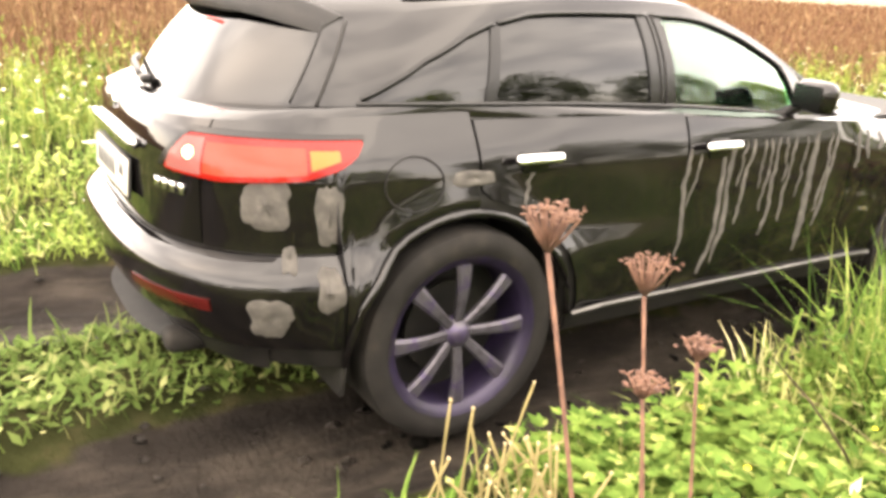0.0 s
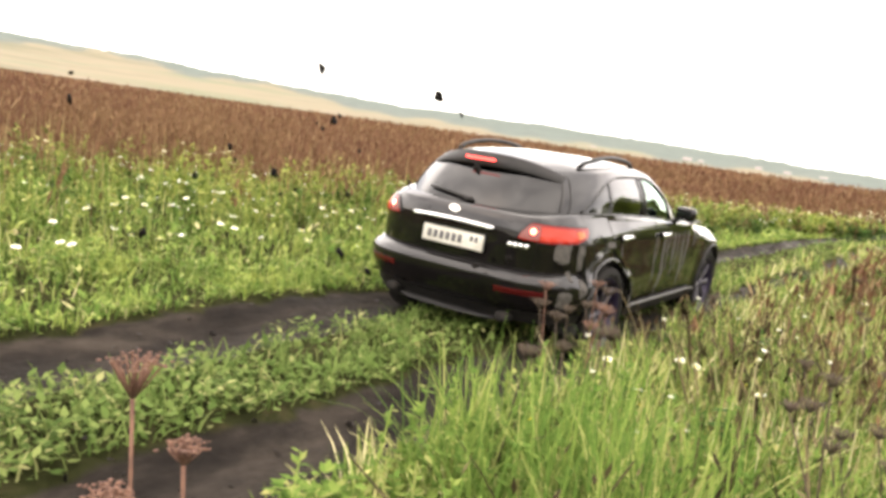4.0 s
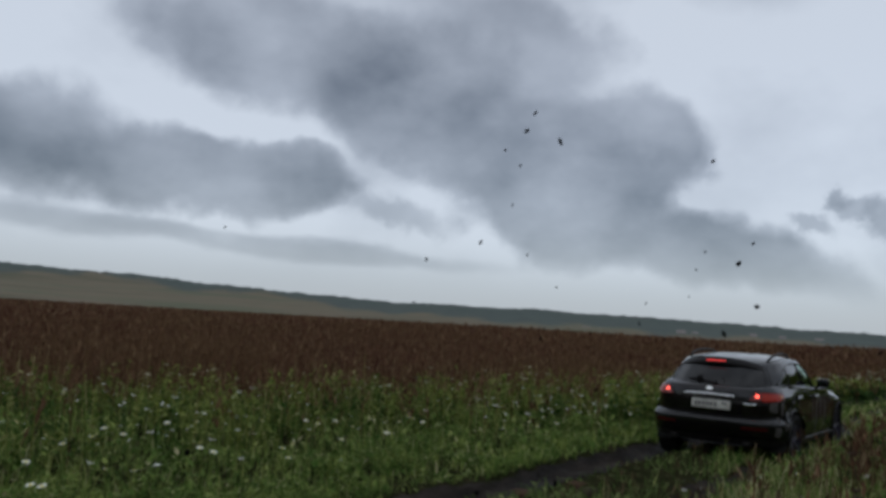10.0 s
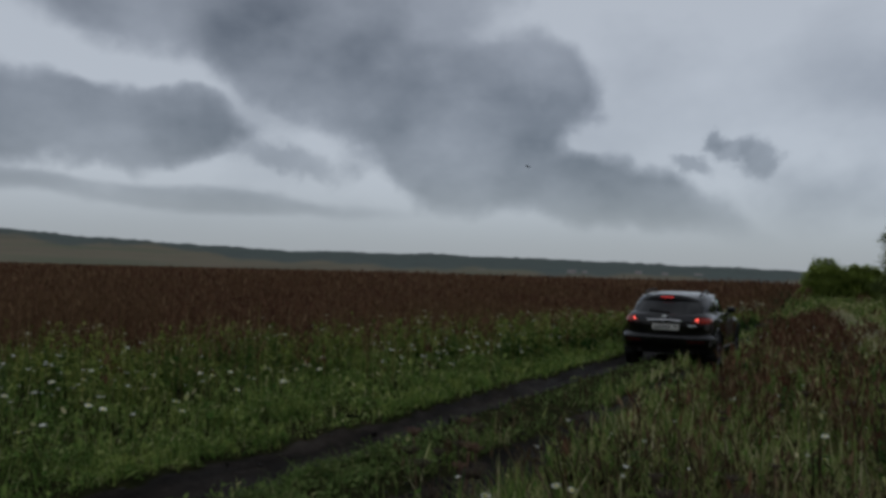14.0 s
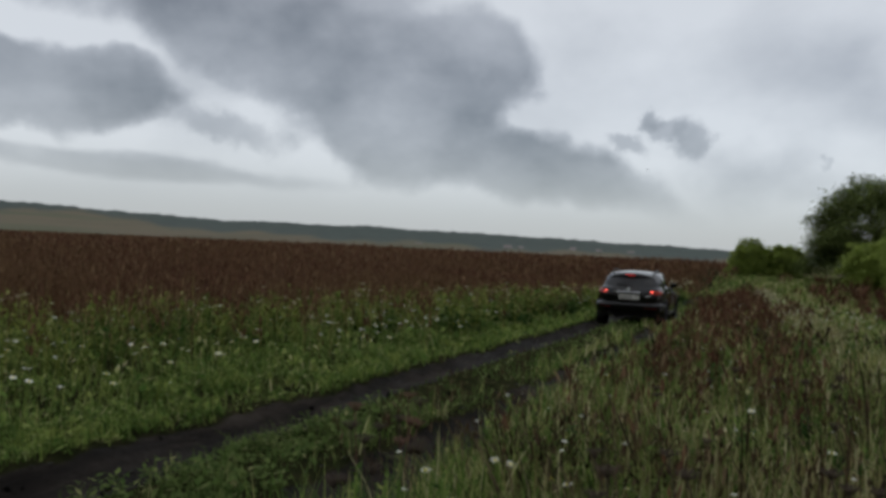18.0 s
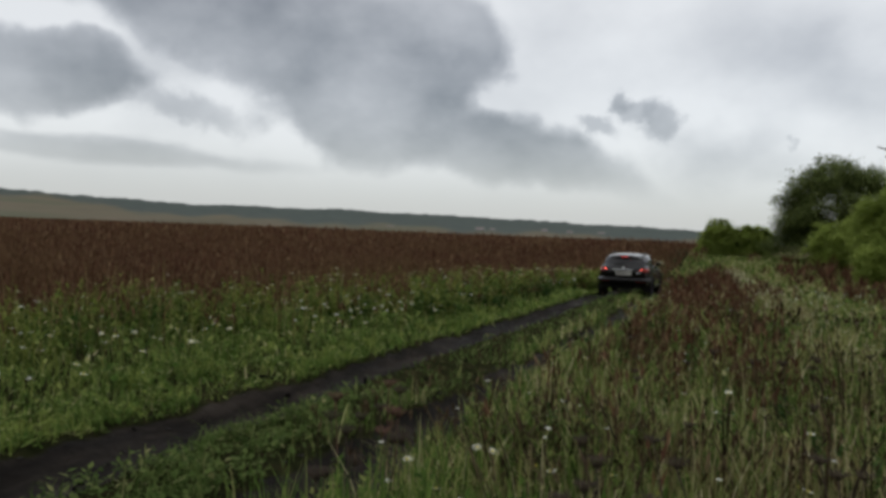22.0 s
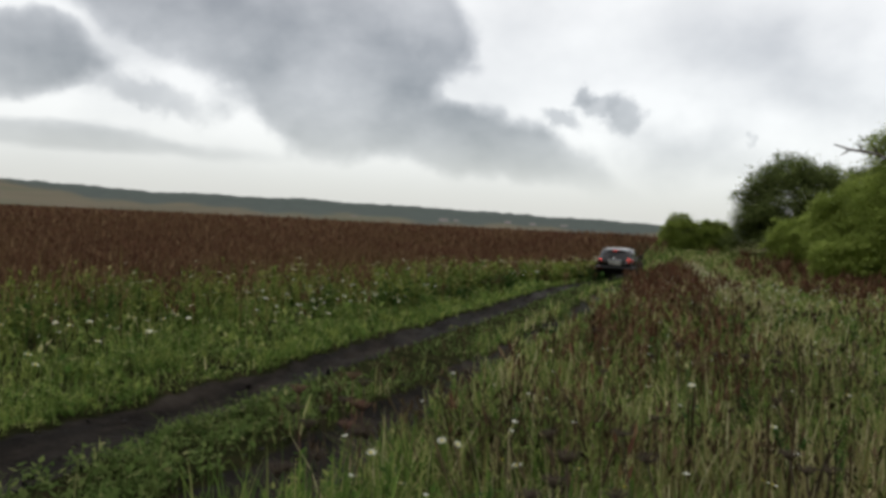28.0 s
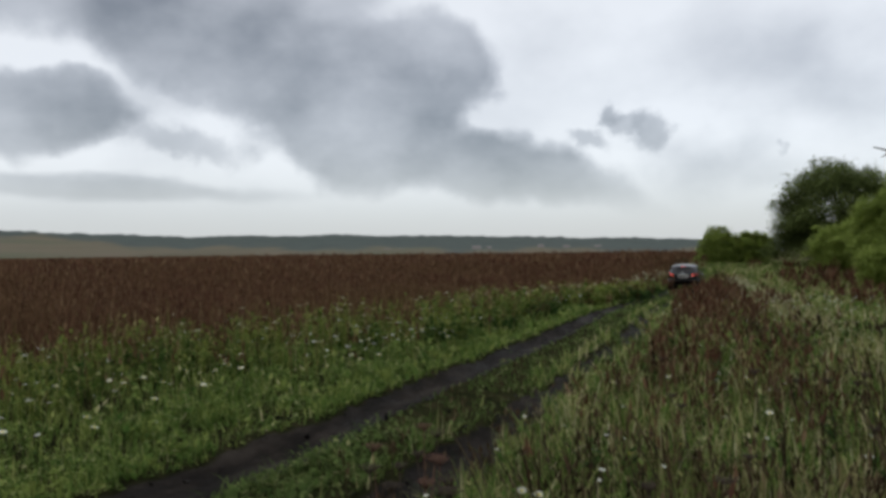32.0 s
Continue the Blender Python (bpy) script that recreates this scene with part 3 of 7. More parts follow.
def leaves(x, y, z, size, tilt, turn, aspect=0.45):
    """Small folded leaves (two triangles pairs) at places in the air."""
    n = len(x)
    ca, sa, ct, st = np.cos(turn), np.sin(turn), np.cos(tilt), np.sin(tilt)
    ax = np.stack([ca * ct, sa * ct, st], -1)
    side = np.stack([-sa, ca, 0 * ca], -1)
    up = np.cross(ax, side)
    p = np.stack([x, y, z], -1)
    s = size[:, None]
    root, tipp = p, p + ax * s
    midp = p + ax * s * 0.45 - up * s * 0.06
    a, b = midp + side * s * aspect * 0.5 + up * s * 0.08, midp - side * s * aspect * 0.5 + up * s * 0.08
    v = np.stack([root, a, tipp, b], 1).reshape(-1, 3)
    f = np.arange(n)[:, None] * 4 + np.array([[0, 1, 2, 3]])
    return v, f.reshape(-1, 4)


def stuff(name, chunks, mat, label, category):
    """One object of uncountable growth from chunks of (vertices, quads)."""
    vs, fs, base = [], [], 0
    for v, f in chunks:
        vs.append(v)
        fs.append(f + base)
        base += len(v)
    v, f = np.concatenate(vs), np.concatenate(fs)
    me = bpy.data.meshes.new(name)
    me.vertices.add(len(v))
    me.vertices.foreach_set("co", v.ravel())
    me.loops.add(len(f) * 4)
    me.loops.foreach_set("vertex_index", f.ravel().astype(np.int32))
    me.polygons.add(len(f))
    me.polygons.foreach_set("loop_start", np.arange(0, len(f) * 4, 4, dtype=np.int32))
    me.materials.append(mat)
    me.update(calc_edges=True)
    return tagged(new(name, me), label, category, kind="stuff")


def grass(x, y, hmin, hmax, width, lean=0.45, levels=3):
    n = len(x)
    d = np.hypot(x - EYE_X, y - EYE_Y)
    w = width * RNG.uniform(0.6, 1.3, n) * np.maximum(1, d / 7.0)
    h = RNG.uniform(hmin, hmax, n) if np.isscalar(hmin) else hmin + (hmax - hmin) * RNG.uniform(0, 1, n)
    return strips(x, y, height(x, y) - 0.02, h, w, np.abs(RNG.normal(lean, 0.25, n)), RNG.uniform(0, 6.283, n), levels)


def tufts(x, y, per, spread):
    """Places drawn together into tufts."""
    k = len(x)
    xs = np.repeat(x, per) + RNG.normal(0, spread, k * per)
    ys = np.repeat(y, per) + RNG.normal(0, spread, k * per)
    return xs, ys


def build_verge_left():
    def keep(x, y):
        d = middle(y) - x
        return thinning(x, y, 7.0) * in_view(x, y) * (d > 1.1) * (field_edge(x, y) < 2.5) * (rut_amount(x, y) < 0.3) * (0.30 + 0.70 * smooth(-0.25, 0.25, wave(1.9 * x, 1.7 * y, 51)))
    x, y = scatter(200000, -15, -3, -1, 60, keep)
    d = middle(y) - x
    tall = smooth(1.2, 4.0, d) * (0.65 + 0.75 * wave(1.1 * x, 1.0 * y, 52))
    c = [grass(x, y, 0.08 + 0.14 * tall, 0.18 + 0.34 * tall, 0.012)]
    # broad weed leaves among the blades
    lx, ly = scatter(80000, -15, -3, -1, 50, keep)
    n = len(lx)
    s = RNG.uniform(0.05, 0.13, n) * np.maximum(1, np.hypot(lx, ly) / 9)
    c.append(leaves(lx, ly, height(lx, ly) + RNG.uniform(0.02, 0.34, n) * smooth(1.0, 3.5, middle(ly) - lx), s, RNG.uniform(-0.2, 0.9, n), RNG.uniform(0, 6.28, n)))
    # soft mats of broad leaves beside the rut
    mx, my = scatter(200000, -9, -3.6, -1, 40, lambda x, y: thinning(x, y, 7.5, 1.1) * in_view(x, y) * (middle(y) - x > 1.05) * (middle(y) - x < 3.6 + 0.7 * wave(0.8 * x, 0.9 * y, 53)) * (rut_amount(x, y) < 0.25) * (0.25 + 0.75 * smooth(-0.3, 0.3, wave(2.6 * x, 2.3 * y, 54))))
    n = len(mx)
    lump = 0.05 + 0.20 * smooth(-0.4, 0.6, wave(2.6 * mx, 2.3 * my, 54)) * smooth(1.1, 2.2, middle(my) - mx)
    s = RNG.uniform(0.022, 0.062, n) * np.maximum(1, np.hypot(mx, my) / 9)
    mats = [leaves(mx, my, height(mx, my) + lump * RNG.uniform(0.35, 1.0, n), s, RNG.uniform(-0.3, 0.6, n), RNG.uniform(0, 6.28, n), 0.6)]
    gx, gy = scatter(60000, -7, -3.6, -1, 40, lambda x, y: thinning(x, y, 8, 1.0) * in_view(x, y) * (middle(y) - x > 1.1) * (1 - smooth(2.2, 3.4, middle(y) - x + 0.6 * wave(0.8 * x, 0.9 * y, 53))) * (rut_amount(x, y) < 0.25) * (0.12 + 0.88 * smooth(-0.2, 0.3, wave(2.6 * x, 2.3 * y, 54))))
    mats.append(grass(gx, gy, 0.08, 0.16 + 0.12 * smooth(-0.4, 0.6, wave(2.6 * gx, 2.3 * gy, 54)), 0.012, 0.6))
    stuff("verge_mats", mats, M_MAT, "soft bright green grass and chickweed along the rut", "grass")
    stuff("verge_grass", c, M_GRASS, "lush green verge grass and weeds beside the muddy track", "grass")


def build_middle_strip():
    def keep(x, y):
        d = np.abs(x - middle(y))
        return thinning(x, y, 7.0) * in_view(x, y) * (d < 0.44 + 0.9 * (x > middle(y)) * smooth(6, 9, y)) * ~bare(x, y) * (1 - 0.45 * smooth(6, 9, y)) * (0.15 + 0.5 * (1 - smooth(2.5, 4.5, y)) + (0.85 - 0.5 * (1 - smooth(2.5, 4.5, y))) * (wave(1.9 * x, 1.5 * y, 2) > -0.1))
    x, y = scatter(110000, -6, -1.5, -1, 60, keep)
    c = [grass(x, y, 0.05, 0.24 - 0.10 * smooth(6, 10, y), 0.011, 0.6)]
    lx, ly = scatter(300000, -6, -1.5, -1, 45, lambda x, y: keep(x, y) * (1 - 0.85 * smooth(5.5, 8, y)))
    n = len(lx)
    s = RNG.uniform(0.028, 0.075, n) * np.maximum(1, np.hypot(lx, ly) / 10)
    c.append(leaves(lx, ly, height(lx, ly) + RNG.uniform(0.0, 0.17, n) * (0.25 + 0.75 * smooth(-0.3, 0.5, wave(3.1 * lx, 2.7 * ly, 8))), s, RNG.uniform(-0.1, 0.8, n), RNG.uniform(0, 6.28, n), 0.55))
    stuff("middle_strip_weeds", c, M_STRIP, "low trampled green weeds between the two ruts", "weeds")


def build_right_side():
    def keep(x, y):
        d = x - middle(y)
        return thinning(x, y, 5.0, 1.15) * in_view(x, y) * (d > 1.15 - 0.5 * smooth(6, 10, y)) * ~bare(x, y) * (np.hypot(x - EYE_X, y - EYE_Y) > 0.95) * (0.22 + 0.78 * smooth(-0.2, 0.25, wave(1.7 * x, 1.5 * y, 61))) * (1 - 0.5 * np.exp(-((x - trail_x(y)) / 0.5) ** 2) * smooth(7, 11, y))
    x, y = scatter(250000, -5, 14, -1, 70, keep)
    d = x - middle(y)
    tall = smooth(1.1, 2.4, d) * (1 - 0.65 * np.exp(-((x - trail_x(y)) / 0.6) ** 2) * smooth(6, 10, y)) * (0.65 + 0.35 * wave(0.9 * x, 0.8 * y, 41))
    c = [grass(x, y, 0.10 + 0.12 * tall, 0.25 + 0.42 * tall, 0.013, 0.5)]
    # grass that has closed over the far part of the rut on this side
    x, y = scatter(52000, -5, -1, 4.6, 40, lambda x, y: in_view(x, y) * thinning(x, y, 8, 1.0) * (x - middle(y) > 0.30) * (x - middle(y) < 1.5) * smooth(4.6, 6.2, y) * ~bare(x, y) * (wave(1.7 * x, 1.2 * y, 19) > -0.1))
    c.append(grass(x, y, 0.10, 0.20 + 0.20 * smooth(-0.2, 0.5, wave(1.7 * x, 1.2 * y, 19)), 0.011, 0.55))
    # close growth before the camera, in tussocks
    x, y = scatter(16000, -2.3, 9, -9, 1.5, lambda x, y: 1.0 * (np.hypot(x - 0.2, y + 0.1) > 0.5) * (x > middle(y) + 1.3))
    c.append(grass(x, y, 0.08, 0.3, 0.012, 0.6))
    x, y = scatter(9000, -9, -4.2, -9, 0, lambda x, y: 1.0 + 0 * x)
    c.append(grass(x, y, 0.08, 0.3, 0.012, 0.6))
    x, y = scatter(110000, -2.3, 7, 1.0, 14, lambda x, y: keep(x, y) ** 0.6 * thinning(x, y, 7, 0.8))
    c.append(grass(x, y, 0.10, 0.20 + 0.22 * smooth(-0.4, 0.5, wave(1.6 * x, 1.4 * y, 27)), 0.011, 0.6))
    tx, ty = scatter(500, -2.0, 7, 2.6, 16, lambda x, y: (x > middle(y) + 1.5) * thinning(x, y, 8, 0.8) * (wave(0.9 * x, 1.1 * y, 37) > -0.2))
    gx, gy = tufts(tx, ty, 26, 0.08)
    c.append(grass(gx, gy, 0.35, 0.68, 0.011, 0.4, 4))
    lx, ly = scatter(60000, -5, 12, -1, 45, keep)
    n = len(lx)
    s = RNG.uniform(0.04, 0.10, n) * np.maximum(1, np.hypot(lx, ly) / 8)
    c.append(leaves(lx, ly, height(lx, ly) + RNG.uniform(0.02, 0.4, n) * smooth(1.0, 2.4, lx - middle(ly)), s, RNG.uniform(-0.2, 0.9, n), RNG.uniform(0, 6.28, n)))
    x, y = scatter(26000, -9, 22, 22, 95, lambda x, y: 1.0 * (x > middle(y) + 1.6 - 3.0 * smooth(52, 56, y)))
    c.append(grass(x, y, 0.15, 0.45, 0.012, 0.45))
    stuff("meadow_grass", c, M_RIGHT, "mixed green and straw-coloured meadow grass beside the track", "grass")


def dock(x, y, h, scale):
    """Seeded dock stalks: a thin stem, side stems and ragged rusty seed leaves up the top half."""
    n = len(x)
    z = height(x, y)
    turn = RNG.uniform(0, 6.283, n)
    lean = np.abs(RNG.normal(0.08, 0.08, n))
    c = [strips(x, y, z, h, 0.010 * scale, lean, turn, 2, 0.5, 1.2)]
    m = 11
    t = RNG.uniform(0.35, 1.0, (n, m))
    lx = x[:, None] + np.cos(turn)[:, None] * (lean * h)[:, None] * t + RNG.normal(0, 0.05, (n, m)) * scale[:, None]
    ly = y[:, None] + np.sin(turn)[:, None] * (lean * h)[:, None] * t + RNG.normal(0, 0.05, (n, m)) * scale[:, None]
    lz = z[:, None] + h[:, None] * t * 0.96
    s = RNG.uniform(0.07, 0.19, (n, m)) * scale[:, None]
    c.append(leaves(lx.ravel(), ly.ravel(), lz.ravel(), s.ravel(), RNG.uniform(0.8, 1.5, n * m), RNG.uniform(0, 6.28, n * m), 0.2))
    return c


def build_field():
    def keep(x, y):
        f = field_edge(x, y)
        return in_view(x, y) * np.maximum(smooth(-3.0, 2.4, f), 0.10 * (f > -4.0)) * thinning(x, y, 13.0, 1.5)
    x, y = scatter(170000, -70, -5, -12, 110, keep)
    d = np.hypot(x, y)
    c = dock(x, y, RNG.uniform(0.7, 1.12, len(x)) + 0.1 * wave(0.4 * x, 0.35 * y, 29), np.maximum(1, d / 19.0) * 0.95)
    x, y = scatter(16000, -330, -5, -60, 420, lambda x, y: in_view(x, y) * (field_edge(x, y) > 2) * (np.hypot(x, y) > 60) * thinning(x, y, 90, 1.0))
    d = np.hypot(x, y)
    n = len(x)
    c.append(strips(x, y, height(x, y) - 0.1, RNG.uniform(0.7, 1.15, n), d / 60.0, np.zeros(n), RNG.uniform(0, 6.28, n), 2, 0.6))
    stuff("dock_field", c, M_DOCK, "wide field of rusty brown seeded dock stalks", "field plants")
    # dock patches beside the track on the other side
    def keep_r(x, y):
        e = x - middle(y)
        patch = smooth(0.0, 0.5, wave(0.5 * x, 0.28 * y, 3.0) - 0.15)
        main = 0.85 * smooth(5.6, 9.5, y) * (1 - smooth(0.0, 0.9, x - trail_x(y) + 1.2)) * (1 - smooth(44, 60, y)) * (0.4 + 0.6 * (wave(0.9 * x, 0.5 * y, 31) > -0.2))
        beyond = smooth(14, 22, y) * smooth(2.0, 3.5, x - trail_x(y)) * 0.35 * (wave(0.4 * x, 0.3 * y, 33) > -0.1)
        return in_view(x, y) * (e > 1.6) * np.maximum(np.maximum((0.08 + 0.35 * smooth(10, 16, y)) * patch, main), beyond) * thinning(x, y, 12, 1.3) * (np.hypot(x - EYE_X, y) > 2.5)
    x, y = scatter(16000, -3.5, 12, 2, 75, keep_r)
    c = dock(x, y, RNG.uniform(0.40, 0.80, len(x)), np.maximum(1, np.hypot(x, y) / 13.0) * 0.9)
    x, y = scatter(900, -2.0, 3.0, 4.2, 9, lambda x, y: (x > middle(y) + 1.5) * np.exp(-((x + 0.5 - 0.08 * y) / 0.9) ** 2) * (wave(1.2 * x, 1.0 * y, 95) > -0.1))
    near = dock(x, y, RNG.uniform(0.40, 0.72, len(x)), np.full(len(x), 0.62))
    # dead growth beside and in the half-closed rut
    x, y = scatter(420, -3.3, -1.5, 3.6, 11, lambda x, y: (np.abs(x - middle(y) - 0.85) < 0.55) * (wave(1.5 * x, 1.1 * y, 97) > 0.1) * (0.15 + 0.85 * (rut_amount(x, y) < 0.6)))
    near += dock(x, y, RNG.uniform(0.14, 0.36, len(x)), np.full(len(x), 0.55))
    stuff("brown_seed_heads", near, M_BROWN, "dull brown ragged seed heads in the meadow beside the rut", "field plants")
    stuff("dock_patch", c, M_DOCKDARK, "patches of rusty brown dock among the meadow grass", "field plants")


def weeds(x, y, h, size, m=16):
    """Leafy upright weeds: leaves in whorls up a soft stem."""
    n = len(x)
    z, turn, lean = height(x, y), RNG.uniform(0, 6.283, n), np.abs(RNG.normal(0.12, 0.1, n))
    c = [strips(x, y, z, h, np.full(n, 0.009), lean, turn, 3, 0.6, 1.2)]
    t = RNG.uniform(0.18, 1.0, (n, m))
    px = x[:, None] + np.cos(turn)[:, None] * (lean * h)[:, None] * t ** 1.2
    py = y[:, None] + np.sin(turn)[:, None] * (lean * h)[:, None] * t ** 1.2
    pz = z[:, None] + h[:, None] * (t - 0.35 * lean[:, None] * t ** 2.2)
    s = RNG.uniform(0.6, 1.2, (n, m)) * size[:, None] * (1.15 - 0.55 * t)
    c.append(leaves(px.ravel(), py.ravel(), pz.ravel(), s.ravel(), RNG.uniform(-0.25, 0.9, n * m), RNG.uniform(0, 6.28, n * m), 0.5))
    return c


def build_lush():
    """The bright weeds and tussocks at the camera's feet."""
    herbs = []
    d = lambda x, y: np.hypot(x - 0.05, y + 0.25)
    x, y = scatter(2600, -2.0, 0.7, 0.7, 3.6, lambda x, y: (d(x, y) > 1.0) * (x > middle(y) + 1.35) * ((x > -1.12) | (y > 1.35)) * (1 - 0.8 * smooth(0.0, 0.7, x + 0.25 * wave(2 * x, 2 * y, 3))) * (0.25 + 0.75 * smooth(-0.2, 0.5, wave(1.1 * x, 1.2 * y, 6))) * 0.6)
    c = weeds(x, y, RNG.uniform(0.24, 0.54, len(x)), RNG.uniform(0.045, 0.095, len(x)), 34)
    x, y = scatter(4600, -2.0, 8, 3.0, 18, lambda x, y: (x > middle(y) + 1.3) * (wave(0.8 * x, 0.7 * y, 71) > -0.05))
    c += weeds(x, y, RNG.uniform(0.25, 0.5, len(x)), RNG.uniform(0.05, 0.10, len(x)) * np.maximum(1, y / 9), 14)
    # broad-leaved herbs, each leaf cut into lobes
    hx, hy = scatter(420, -1.66, -0.45, 0.95, 1.95, lambda x, y: (x > middle(y) + 1.40 + 0.10 * wave(3 * x, 3 * y, 5)) * (d(x, y) > 1.15) * ((x > -1.5) | (y > 1.1)))
    n, m = len(hx), 13
    hh, turn = RNG.uniform(0.13, 0.30, n) + 0.06 * wave(3 * hx, 3 * hy, 12), RNG.uniform(0, 6.283, (n, m))
    c.append(strips(hx, hy, height(hx, hy), hh, np.full(n, 0.010), np.full(n, 0.1), RNG.uniform(0, 6.28, n), 3, 0.6, 1.2))
    t = RNG.uniform(0.35, 1.0, (n, m))
    reach = RNG.uniform(0.04, 0.10, (n, m))
    lx, ly = hx[:, None] + np.cos(turn) * reach, hy[:, None] + np.sin(turn) * reach
    lz = height(hx, hy)[:, None] + hh[:, None] * t + reach * 0.3
    tilt, size = RNG.uniform(-0.35, 0.55, (n, m)), RNG.uniform(0.030, 0.068, (n, m))
    for swing, share in ((0, 1.0), (0.75, 0.8), (-0.75, 0.8), (1.6, 0.5), (-1.6, 0.5)):
        herbs.append(leaves(lx.ravel(), ly.ravel(), lz.ravel(), (size * share).ravel(), tilt.ravel(), (turn + swing).ravel(), 0.62))
    # tall fresh tussocks
    tx, ty = scatter(70, -1.9, 0.4, 2.2, 3.7, lambda x, y: (x > middle(y) + 1.45) * (d(x, y) > 1.3) * 0.42)
    gx, gy = tufts(tx, ty, 46, 0.09)
    c.append(grass(gx, gy, 0.45, 0.82, 0.011, 0.35, 4))
    stuff("broad_herbs", herbs, M_HERB, "bright green broad-leaved herbs crowding beside the rut", "weeds")
    x, y = scatter(420, -2.1, 9, 3.2, 17, lambda x, y: (x > middle(y) + 1.35) * (wave(1.1 * x, 1.0 * y, 91) > 0.15))
    deep = weeds(x, y, RNG.uniform(0.30, 0.55, len(x)), RNG.uniform(0.09, 0.17, len(x)) * np.maximum(1, y / 11), 22)
    stuff("broad_weeds", deep, M_DEEP, "dark green broad-leaved weeds in clumps among the meadow grass", "weeds")
    stuff("lush_weeds", c, M_LUSH, "fresh yellow-green weeds and tall grass beside the rut", "weeds")
    # bushes of weed in the left verge
    x, y = scatter(7000, -16, -4.8, 0, 45, lambda x, y: in_view(x, y) * (field_edge(x, y) > -2.4 - 1.6 * (1 - smooth(4, 12, y))) * (field_edge(x, y) < 1.4) * (wave(0.8 * x, 0.7 * y, 9) > -0.15))
    c = weeds(x, y, RNG.uniform(0.40, 0.85, len(x)), RNG.uniform(0.07, 0.14, len(x)) * np.maximum(1, np.hypot(x, y) / 10), 16)
    stuff("verge_weeds", c, M_VERGEWEED, "taller yellowish weeds along the field's edge", "weeds")
    x, y = scatter(6500, -13, -5.0, 1, 45, lambda x, y: in_view(x, y) * np.exp(-((field_edge(x, y) + 1.6) / 0.8) ** 2) * (wave(0.55 * x, 0.5 * y, 83) > 0.0))
    c = weeds(x, y, RNG.uniform(0.30, 0.62, len(x)), RNG.uniform(0.06, 0.12, len(x)) * np.maximum(1, np.hypot(x, y) / 10), 18)
    stuff("deep_green_weeds", c, M_DEEP, "clumps of deep green weeds along the verge", "weeds")


